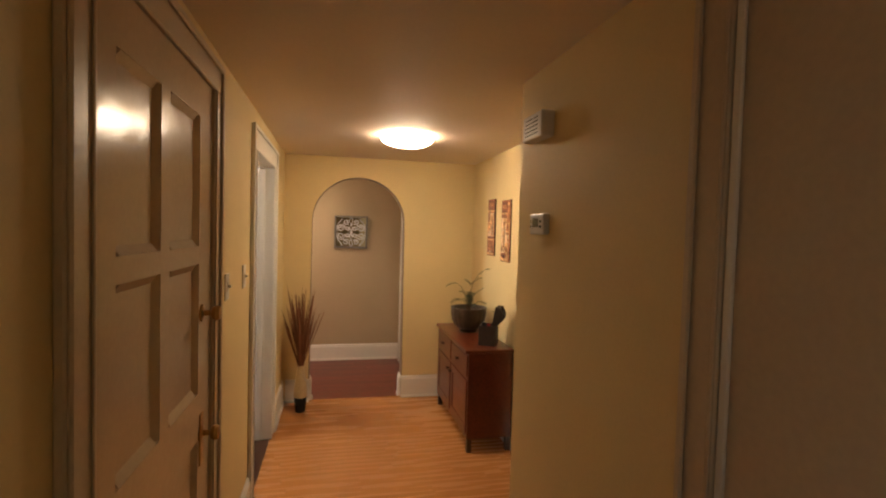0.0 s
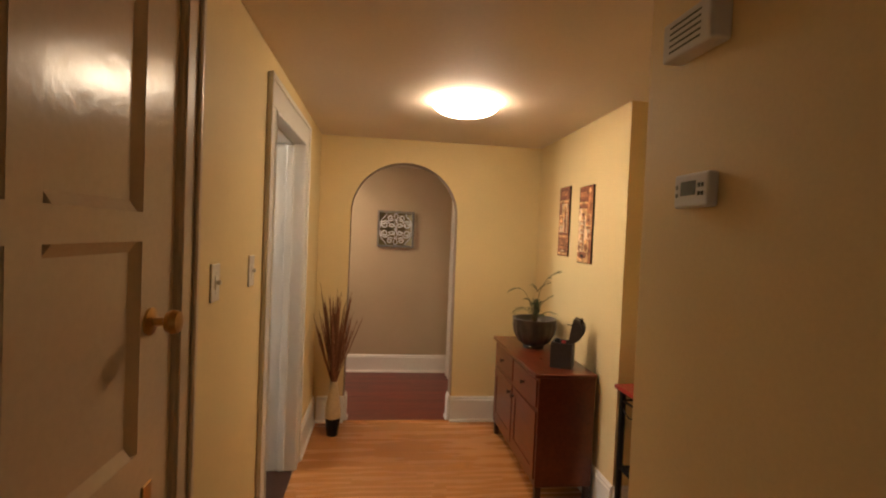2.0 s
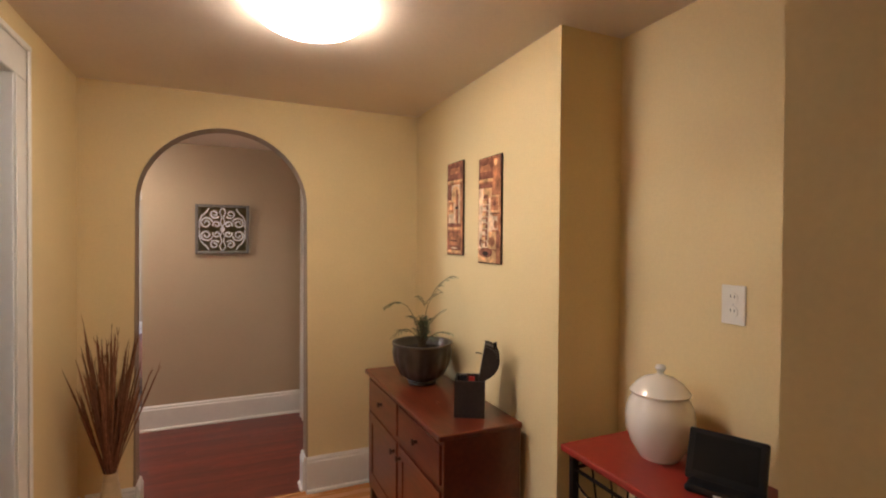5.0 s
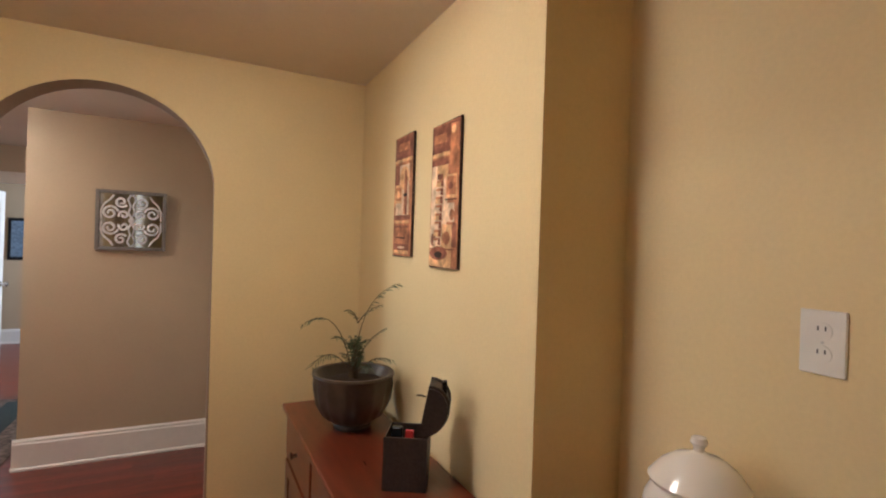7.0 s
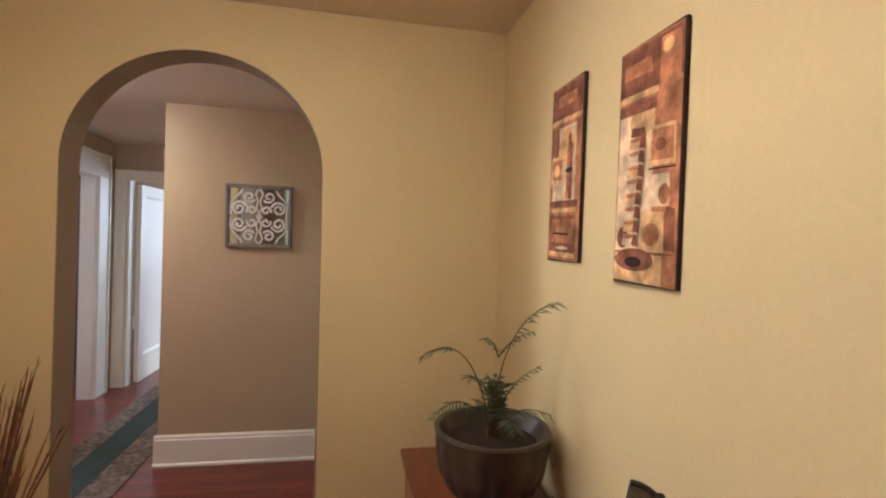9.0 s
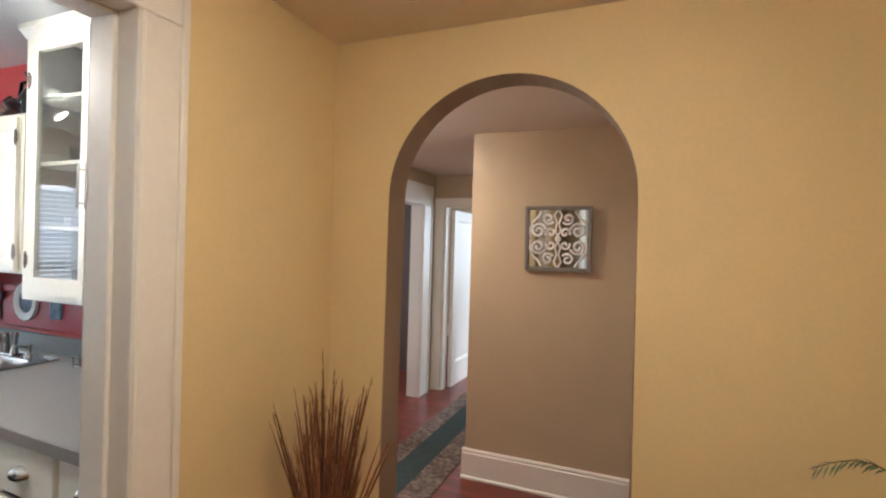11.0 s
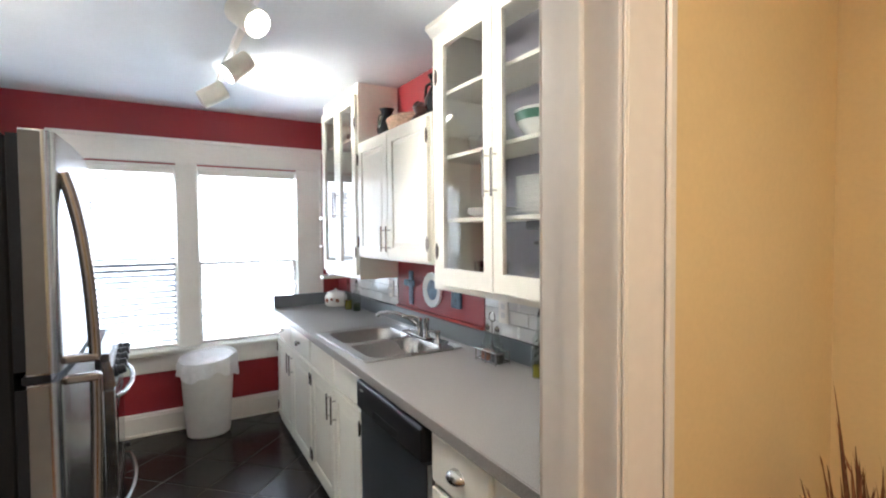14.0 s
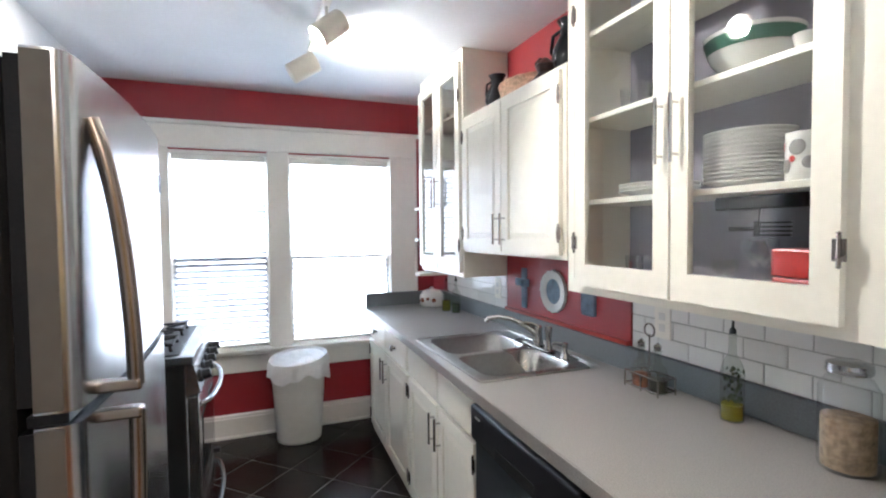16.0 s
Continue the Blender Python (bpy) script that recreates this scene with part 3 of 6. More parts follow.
slab("jamb_far_door", [(-1.10, -1.08, NY + 0.002, NY + 0.118, 0, 1.91), (-0.34, -0.32, NY + 0.002, NY + 0.118, 0, 1.91)], M_WHITE, "white painted door lining", "trim")
slab("jamb_west_doorway", [(-1.318, -1.202, 7.66, 7.68, 0, 1.91), (-1.318, -1.202, 6.80, 6.82, 0, 1.91), (-1.318, -1.202, 6.82, 7.66, 1.89, 1.91)], M_WHITE, "white painted doorway lining", "trim")

# ---- kitchen window ----
def kitchen_window():
    root = tagged(new("window_1"), "white framed double window with white blinds, blown out by daylight", "window", "", "structure")
    x = KX0
    # casing
    c0, c1, t = 2.945, 4.775, 2.155
    part("casing_board", B(x, x + 0.022, c0, WY0, WZ0, WZ1 + 0.03, 0.003), M_WHITE, root)
    part("casing_board", B(x, x + 0.022, WY1, c1, WZ0, WZ1 + 0.03, 0.003), M_WHITE, root)
    part("casing_board", B(x, x + 0.022, WYM0, WYM1, WZ0, WZ1 + 0.03, 0.003), M_WHITE, root)
    part("head_board", B(x, x + 0.024, c0, c1, WZ1 + 0.031, t, 0.003), M_WHITE, root)
    part("head_cap", extrude([(c0 - 0.02, t + 0.0005), (c1 + 0.02, t + 0.0005), (c1 + 0.02, t + 0.026), (c0 - 0.02, t + 0.026)], "x", x, x + 0.045), M_WHITE, root)
    part("back_band", B(x + 0.0225, x + 0.034, c0, c0 + 0.02, WZ0, t - 0.002, 0.003), M_WHITE, root)
    part("back_band", B(x + 0.0225, x + 0.034, c1 - 0.02, c1, WZ0, t - 0.002, 0.003), M_WHITE, root)
    part("window_sill", B(x - 0.10, x + 0.065, c0 - 0.03, c1 + 0.03, WZ0 - 0.032, WZ0 - 0.001, 0.008, 2), M_WHITE, root)
    part("apron", B(x, x + 0.02, c0, c1, 0.455, WZ0 - 0.033, 0.003), M_WHITE, root)
    for y0, y1 in ((WY0, WYM0), (WYM1, WY1)):
        lining = bmesh.new()
        box(lining, x - 0.18, x - 0.001, y0 - 0.02, y0, WZ0, WZ1), box(lining, x - 0.18, x - 0.001, y1, y1 + 0.02, WZ0, WZ1), box(lining, x - 0.18, x - 0.001, y0 - 0.02, y1 + 0.02, WZ1, WZ1 + 0.02)
        part("window_frame", lining, M_WHITE, root)
        zm = (WZ0 + WZ1) / 2 - 0.05
        for s0, s1, dx in ((WZ0, zm + 0.015, -0.085), (zm - 0.015, WZ1, -0.125)):
            sash = bmesh.new()
            w = 0.024
            for q in ((y0, y0 + w, s0, s1), (y1 - w, y1, s0, s1), (y0 + w, y1 - w, s0, s0 + w), (y0 + w, y1 - w, s1 - w, s1)):
                box(sash, x + dx, x + dx + 0.035, *q)
            sp = part("sash", sash, M_WHITE, root)
            pane = part("pane", B(x + dx + 0.015, x + dx + 0.019, y0 + w, y1 - w, s0 + w, s1 - w), M_GLASS, sp)
            pane.visible_shadow = False
    return root


kitchen_window()


def blind(loc_y0, loc_y1, z_top, z_bottom, tilt, label):
    root = thing("window_blind", (KX0 - 0.028, (loc_y0 + loc_y1) / 2, z_bottom), label, "blind", "kitchen blinds")
    w = (loc_y1 - loc_y0) / 2 - 0.012
    part("head_rail", B(-0.02, 0.02, -w, w, z_top - z_bottom - 0.045, z_top - z_bottom - 0.003, 0.004), M_WHITE, root)
    part("bottom_rail", B(-0.018, 0.018, -w, w, 0.003, 0.018, 0.004), M_WHITE, root)
    n = int((z_top - z_bottom - 0.08) / 0.041)
    me = None
    a = radians(tilt)
    for i in range(n):
        z = 0.045 + 0.041 * i
        if me is None:
            bm = bmesh.new()
            prof = [(-0.022, -0.001), (-0.008, 0.0035), (0.008, 0.0035), (0.022, -0.001), (0.022, 0.0005), (0.008, 0.005), (-0.008, 0.005), (-0.022, 0.0005)]
            pr = [(u * math.cos(a) - v * math.sin(a), u * math.sin(a) + v * math.cos(a)) for u, v in prof]
            va, vb = [bm.verts.new((p[0], -w, p[1])) for p in pr], [bm.verts.new((p[0], w, p[1])) for p in pr]
            for k in range(8):
                bm.faces.new((va[k], vb[k], vb[(k + 1) % 8], va[(k + 1) % 8]))
            bm.faces.new(va), bm.faces.new(vb[::-1])
            ob = part("slat", bm, M_BLIND, root)
            me = ob.data
        else:
            ob = new("slat", me)
            ob.parent = root
        ob.location = (0, 0, z)
    for y in (-w * 0.7, w * 0.7):
        part("cord", tube([(0.024, y, 0.01), (0.024, y, z_top - z_bottom - 0.04)], 0.0015, 5), M_WHITE, root)
    return root


blind(WY0, WYM0, WZ1, WZ0 + 0.01, 40, "white slatted blind, lowered with tilted slats")
blind(WYM1, WY1, WZ1, WZ0 + 0.01, 8, "white slatted blind, lowered with its slats open")
tagged(part("backdrop", B(KX0 - 3.0, KX0 - 2.95, 1.0, 7.0, -0.5, 4.0), M_OUTSIDE), "bright hazy daylight outside the window", "backdrop", "", "structure")


# ---- hall: things ----
def ceiling_light(loc, mat, label):
    d = thing("ceiling_light", loc, label, "ceiling light")
    part("base_plate", lathe([(0, 0), (0.150, 0), (0.150, -0.012), (0.140, -0.016), (0, -0.016)], 40), M_WHITE, d, "", True)
    prof = [(0.176, -0.012), (0.182, -0.020)] + [(0.182 * math.cos(a), -0.020 - 0.058 * math.sin(a)) for a in (0.2, 0.4, 0.6, 0.8, 1.0, 1.2, 1.4)] + [(0, -0.078)]
    part("shade", lathe(prof, 40), mat, d, "glowing frosted glass dome", True)
    return d


ceiling_light((0.625, 3.735, HZ), M_DOME, "round flush ceiling light with a lit frosted glass dome")
ceiling_light((-0.72, 5.72, 2.225), M_DOME2, "round flush ceiling light in the passage beyond the arch")


def chest():
    x0, x1, y0, y1, top = 1.087, 1.440, 3.664, 4.69, 0.75
    d = thing("chest_of_drawers", (x0, y0, 0), "red-brown mahogany chest with drawers over doors", "chest")
    L, D = y1 - y0, x1 - x0
    part("top", B(-0.012, D, -0.008, L + 0.008, top - 0.024, top, 0.006, 2), M_MAHOG, d)
    for y in (0, L - 0.022):
        part("side_panel", B(0.012, D - 0.004, y, y + 0.022, 0.10, top - 0.0245, 0.002), M_MAHOG, d)
    part("bottom_panel", B(0.0305, D - 0.0125, 0.0225, L - 0.0225, 0.10, 0.122), M_MAHOG, d)
    part("back_panel", B(D - 0.012, D - 0.004, 0.0225, L - 0.0225, 0.10, top - 0.0245), M_MAHOG, d)
    for z0, z1 in ((0.10, 0.135), (top - 0.045, top - 0.0245), (0.525, 0.545)):
        part("rail", B(0.012, 0.03, 0.0225, L - 0.0225, z0, z1), M_MAHOG, d)
    for z0, z1 in ((0.1355, 0.5245), (0.5455, top - 0.0455)):
        part("divider", B(0.012, 0.03, L / 2 - 0.012, L / 2 + 0.012, z0, z1), M_MAHOG, d)
    for ya, yb in ((0.0245, L / 2 - 0.014), (L / 2 + 0.014, L - 0.0245)):
        dr = part("drawer", B(0.004, 0.028, ya, yb, 0.548, top - 0.048, 0.003), M_MAHOG, d)
        for f in (0.5,):
            kb = lathe([(0, 0), (0.008, 0), (0.007, 0.012), (0.014, 0.018), (0.014, 0.024), (0, 0.028)], 14)
            bmesh.ops.transform(kb, matrix=pose(0.004, ya + (yb - ya) * f, 0.628, 0, -90, 0), verts=kb.verts)
            part("knob", kb, M_DARKWOOD, dr, "dark round knob", True)
        bm = B(0.010, 0.028, ya, yb, 0.138, 0.522)
        for q in ((ya, ya + 0.055, 0.138, 0.522), (yb - 0.055, yb, 0.138, 0.522), (ya + 0.055, yb - 0.055, 0.138, 0.193), (ya + 0.055, yb - 0.055, 0.467, 0.522)):
            box(bm, 0.004, 0.0101, *q)
        dd = part("door", bm, M_MAHOG, d)
        inner = yb - 0.03 if ya < 0.1 else ya + 0.03
        kb = lathe([(0, 0), (0.008, 0), (0.007, 0.012), (0.014, 0.018), (0.014, 0.024), (0, 0.028)], 14)
        bmesh.ops.transform(kb, matrix=pose(0.004, inner, 0.47, 0, -90, 0), verts=kb.verts)
        part("knob", kb, M_DARKWOOD, dd, "dark round knob", True)
    for lx in (0.014, D - 0.046):
        for ly in (0.002, L - 0.044):
            part("leg", extrude([(lx + 0.004, ly + 0.004), (lx + 0.038, ly + 0.004), (lx + 0.038, ly + 0.038), (lx + 0.004, ly + 0.038)], "z", 0, 0.0995), M_DARKWOOD, d)


chest()


def fern_pot():
    d = thing("potted_plant", (1.275, 4.33, 0.7505), "feathery fern in a fluted dark glazed bowl on the chest", "plant")
    prof = [(0, 0.0), (0.070, 0.0), (0.074, 0.012), (0.070, 0.020), (0.112, 0.048), (0.139, 0.098), (0.149, 0.155), (0.149, 0.190), (0.155, 0.200), (0.153, 0.208), (0.140, 0.206), (0.134, 0.190), (0.118, 0.165), (0.0, 0.160)]
    part("pot", lathe(prof, 72, wave=lambda a, i: 1 + (0.022 * math.cos(18 * a) if 2 < i < 7 else 0)), M_POT, d, "", True)
    part("soil", lathe([(0.128, 0.168), (0.09, 0.176), (0.04, 0.180), (0, 0.182)], 24), M_SOIL, d, "", True)
    rnd = random.Random(11)
    leaf, stem = bmesh.new(), bmesh.new()

    def frond(base, tip, mid, leaves, size, bare):
        p0, p1 = Vector(base), Vector(tip)
        mid = Vector(mid)
        pts = [(1 - t) ** 2 * p0 + 2 * t * (1 - t) * mid + t * t * p1 for t in [i / 10 for i in range(11)]]
        tube(pts, [0.0025 * (1 - 0.7 * i / 10) for i in range(11)], 5, stem)
        for i in range(leaves):
            t = bare + (1 - bare) * i / leaves
            q = (1 - t) ** 2 * p0 + 2 * t * (1 - t) * mid + t * t * p1
            along = ((p1 - mid) * t + (mid - p0) * (1 - t)).normalized()
            for s in (-1, 1):
                out = along.cross(Vector((0, 0, 1))).normalized() * s
                ln = size * (1.0 - 0.55 * abs(t - 0.55)) * rnd.uniform(0.75, 1.15)
                dirn = (out + along * 0.7 + Vector((0, 0, rnd.uniform(-0.5, -0.05)))).normalized()
                w = along * 0.0028
                e = q + dirn * ln
                m = q + dirn * ln * 0.45
                v = [leaf.verts.new(c) for c in (q, m + w, e + Vector((0, 0, -0.004)), m - w)]
                leaf.faces.new(v)
    # two tall fronds, side sprays off the main stem, low sprays and a dense heart
    for base, mid, tip, leaves, size, bare in (
            ((0, 0, 0.17), (0.0, 0.0, 0.50), (0.155, -0.05, 0.545), 12, 0.070, 0.50), ((0.01, 0, 0.39), (0.04, -0.01, 0.45), (0.105, -0.02, 0.462), 8, 0.030, 0.15),
            ((0.01, 0, 0.39), (-0.01, -0.01, 0.45), (-0.045, -0.03, 0.445), 7, 0.028, 0.15), ((0, 0, 0.17), (-0.06, 0.0, 0.50), (-0.20, 0.02, 0.385), 12, 0.042, 0.62),
            ((0, 0, 0.18), (0.02, -0.01, 0.33), (0.115, -0.04, 0.375), 10, 0.040, 0.40), ((0, 0, 0.18), (-0.01, 0.0, 0.36), (-0.085, -0.03, 0.345), 10, 0.045, 0.40),
            ((0, 0, 0.17), (-0.08, -0.02, 0.35), (-0.175, -0.05, 0.245), 12, 0.048, 0.35), ((0, 0, 0.17), (0.05, -0.02, 0.29), (0.145, -0.05, 0.245), 11, 0.040, 0.35),
            ((0, 0, 0.17), (0.02, 0.08, 0.32), (0.03, 0.15, 0.29), 10, 0.040, 0.35), ((0, 0, 0.17), (0.01, -0.07, 0.28), (0.02, -0.14, 0.24), 10, 0.040, 0.35)):
        frond(base, tip, mid, leaves, size, bare)
    for k in range(16):
        a, r = rnd.uniform(0, 6.28), rnd.uniform(0.015, 0.065)
        z = rnd.uniform(0.23, 0.34)
        tip = (r * math.cos(a), r * math.sin(a), z)
        frond((rnd.uniform(-0.02, 0.02), rnd.uniform(-0.02, 0.02), 0.17), tip, (tip[0] * 0.3, tip[1] * 0.3, z), 9, 0.030, 0.35)
    part("stem", stem, M_STEM, d)
    part("foliage", leaf, M_LEAF, d, "thin dull green leaflets")
    part("trunk", tube([(0, 0, 0.165), (0.006, -0.004, 0.24), (0.0, 0.0, 0.31)], [0.008, 0.006, 0.003], 8), M_STEM, d)


fern_pot()


def leather_box():
    d = thing("leather_holder", (1.295, 3.835, 0.7505), "dark brown leather holder with its domed lid open, on the chest", "box", "", -30)
    bm = bmesh.new()
    w, dp, h = 0.062, 0.062, 0.150
    for q in ((-w, w, -dp, -dp + 0.006), (-w, w, dp - 0.006, dp), (-w, -w + 0.006, -dp + 0.006, dp - 0.006), (w - 0.006, w, -dp + 0.006, dp - 0.006)):
        box(bm, *q, 0, h)
    box(bm, -w + 0.006, w - 0.006, -dp + 0.006, dp - 0.006, 0, 0.006)
    part("body", bm, M_LEATHER, d)
    # the domed lid stands open on its hinge
    prof = [(0.036 + 0.066 * math.sin(a) + 0.012 * (1 - math.cos(a)), h + 0.072 - 0.068 * math.cos(a)) for a in [math.pi * i / 14 for i in range(15)]]
    part("lid", extrude([(x, z) for x, z in prof], "y", -0.06, 0.06), M_LEATHER, d, "domed leather lid, open")
    for y in (-0.045, 0.045):
        st = [(0.036 + 0.069 * math.sin(a) + 0.012 * (1 - math.cos(a)), y, h + 0.072 - 0.071 * math.cos(a)) for a in [math.pi * i / 14 for i in range(15)]]
        part("lid_strap", tube(st, 0.005, 6), M_LEATHER, d)
    part("clasp_pin", tube([(0.048, 0, h + 0.100), (0.036, 0, h + 0.104), (0.022, 0, h + 0.104)], 0.0025, 6), M_IRON, d)
    part("clasp", B(0.096, 0.110, -0.012, 0.012, 0.256, 0.300, 0.003), M_IRON, d, "dark metal clasp")
    part("remote_control", B(-0.045, -0.012, -0.04, -0.020, 0.007, 0.172, 0.004), M_BLACK, d)
    part("red_tag", B(-0.005, 0.020, -0.030, -0.024, 0.007, 0.162, 0.002), M_REDBOX, d)


leather_box()


def dried_grass():
    d = thing("floor_vase", (-0.122, 4.665, 0), "slim cream and black floor vase with russet dried grass", "vase")
    part("lower_band", lathe([(0, 0), (0.040, 0), (0.043, 0.006), (0.050, 0.07), (0.056, 0.125), (0.0565, 0.132)], 28), M_BLACKGLAZE, d, "gloss black lower band", True)
    part("upper_body", lathe([(0.0565, 0.1325), (0.058, 0.16), (0.056, 0.20), (0.046, 0.27), (0.034, 0.34), (0.027, 0.385), (0.029, 0.40), (0.026, 0.402), (0.022, 0.38), (0.0, 0.30)], 28), M_VASE, d, "cream glazed upper body", True)
    rnd = random.Random(4)
    bm = bmesh.new()
    for k in range(110):
        a, outer = rnd.uniform(0, 6.28), rnd.random()
        r = rnd.uniform(0.14, 0.22) if k % 6 == 0 else 0.012 + 0.125 * outer
        h = rnd.uniform(0.70, 1.08) - 0.05 * outer
        base = Vector((rnd.uniform(-0.012, 0.012), rnd.uniform(-0.012, 0.012), 0.34))
        top = Vector((max(r * math.cos(a), -0.165), min(r * math.sin(a) * 0.9, 0.22), h))
        along = (top - base).normalized()
        pts = [base.lerp(top, t) for t in (0, 0.3, 0.55, 0.75, 0.9, 1)]
        s = rnd.uniform(0.6, 1.1)
        tube(pts, [0.0014, 0.0020, 0.0034 * s, 0.0048 * s, 0.0032 * s, 0.0004], 4, bm)
        # feathery bristles lying close along the upper part of the stalk
        for i in range(rnd.randrange(8, 18)):
            q = base.lerp(top, rnd.uniform(0.40, 0.98))
            e = q + along * rnd.uniform(0.03, 0.07) + Vector((rnd.uniform(-0.009, 0.009), rnd.uniform(-0.009, 0.009), 0))
            wd = Vector((rnd.uniform(-1, 1), rnd.uniform(-1, 1), 0)) * 0.0018
            bm.faces.new([bm.verts.new(c) for c in (q, q.lerp(e, 0.5) + wd, e, q.lerp(e, 0.5) - wd)])
    part("dried_grass", bm, M_GRASS, d, "russet brown dried grass plumes")


dried_grass()


def canvas(y0, y1, z0, z1, marks, label):
    """A wrapped canvas on the picture wall; marks are (u0, u1, v0, v1, material) in shares of the face."""
    d = thing("wall_picture", (CX - 0.0005, (y0 + y1) / 2, z0), label, "picture", "pictures over the chest")
    h, w = z1 - z0, y1 - y0
    part("canvas", B(-0.011, 0, -w / 2, w / 2, 0, h, 0.002), M_EDGE, d)
    for i, (u0, u1, v0, v1, mat, round_) in enumerate(marks):
        ya, yb = w / 2 - u0 * w, w / 2 - u1 * w
        t = -0.0112 - 0.0001 * i
        if round_:
            c = [((ya + yb) / 2 + (ya - yb) / 2 * math.cos(a), (v0 + v1) / 2 * h + (v1 - v0) / 2 * h * math.sin(a)) for a in [2 * math.pi * k / 18 for k in range(18)]]
        else:
            e = 0.004
            c = [(yb, v0 * h), (ya, v0 * h + e), (ya - e, v1 * h), (yb + e / 2, v1 * h - e)]
        part("painted_patch", extrude(c, "x", t - 0.0001, t), mat, d)
    return d


tower = [(0.004, 0.996, 0.003, 0.997, M_RUST, 0), (0.01, 0.80, 0.005, 0.13, M_SAND, 0), (0.02, 0.62, 0.13, 0.72, M_PALE, 0), (0.22, 0.62, 0.60, 0.74, M_SAND, 1), (0.01, 0.99, 0.79, 0.99, M_UMBER, 0), (0.03, 0.66, 0.765, 0.80, M_SAND, 0),
         (0.02, 0.64, 0.705, 0.76, M_UMBER, 0), (0.08, 0.55, 0.86, 0.93, M_RUST, 0), (0.66, 0.97, 0.62, 0.97, M_RUST, 0), (0.70, 0.86, 0.90, 0.955, M_SAND, 1), (0.56, 0.94, 0.47, 0.635, M_SAND, 0), (0.58, 0.91, 0.49, 0.62, M_RUST, 0), (0.64, 0.80, 0.53, 0.58, M_UMBER, 1),
         (0.55, 0.95, 0.455, 0.47, M_EDGE, 0), (0.50, 0.88, 0.31, 0.445, M_PALE, 0), (0.72, 0.88, 0.32, 0.40, M_RUST, 1), (0.46, 0.82, 0.13, 0.30, M_SAND, 0), (0.50, 0.76, 0.16, 0.25, M_RUST, 1), (0.82, 0.97, 0.14, 0.31, M_UMBER, 0), (0.04, 0.95, 0.125, 0.14, M_UMBER, 0),
         (0.04, 0.68, 0.055, 0.15, M_UMBER, 1), (0.22, 0.50, 0.07, 0.115, M_EDGE, 1), (0.07, 0.26, 0.15, 0.24, M_UMBER, 1)]
for i in range(8):
    u, v = 0.16 + 0.012 * i, 0.155 + 0.057 * i
    tower += [(u, u + 0.27, v, v + 0.055, M_SAND if i % 2 else M_PALE, 0), (u + 0.17, u + 0.275, v, v + 0.056, M_UMBER, 0), (u + 0.01, u + 0.20, v + 0.034, v + 0.054, M_RUST, 1)]
tower.append((0.27, 0.50, 0.605, 0.65, M_UMBER, 0))
canvas(3.862, 4.068, 1.37, 1.858, tower, "narrow canvas print of a leaning tower in rust and sand")
dome = [(0.004, 0.996, 0.003, 0.997, M_RUST, 0), (0.10, 0.84, 0.33, 0.76, M_PALE, 0), (0.30, 0.80, 0.55, 0.74, M_SAND, 1), (0.01, 0.99, 0.80, 0.99, M_UMBER, 0), (0.04, 0.94, 0.775, 0.81, M_SAND, 0), (0.02, 0.30, 0.58, 0.77, M_UMBER, 0), (0.20, 0.80, 0.87, 0.94, M_RUST, 0),
        (0.06, 0.46, 0.44, 0.60, M_SAND, 0), (0.10, 0.42, 0.46, 0.58, M_RUST, 0), (0.14, 0.34, 0.48, 0.55, M_SAND, 1), (0.56, 0.74, 0.34, 0.66, M_RUST, 0), (0.64, 0.75, 0.34, 0.66, M_UMBER, 0), (0.60, 0.70, 0.65, 0.71, M_UMBER, 1), (0.54, 0.76, 0.49, 0.52, M_EDGE, 1),
        (0.03, 0.94, 0.30, 0.345, M_UMBER, 0), (0.10, 0.90, 0.27, 0.30, M_SAND, 0), (0.06, 0.92, 0.05, 0.26, M_UMBER, 0), (0.12, 0.86, 0.10, 0.24, M_RUST, 0), (0.20, 0.70, 0.145, 0.165, M_EDGE, 0), (0.06, 0.90, 0.02, 0.055, M_SAND, 0), (0.30, 0.70, 0.065, 0.085, M_PALE, 1)]
canvas(4.236, 4.425, 1.40, 1.885, dome, "narrow canvas print of a bell tower in rust and sand")


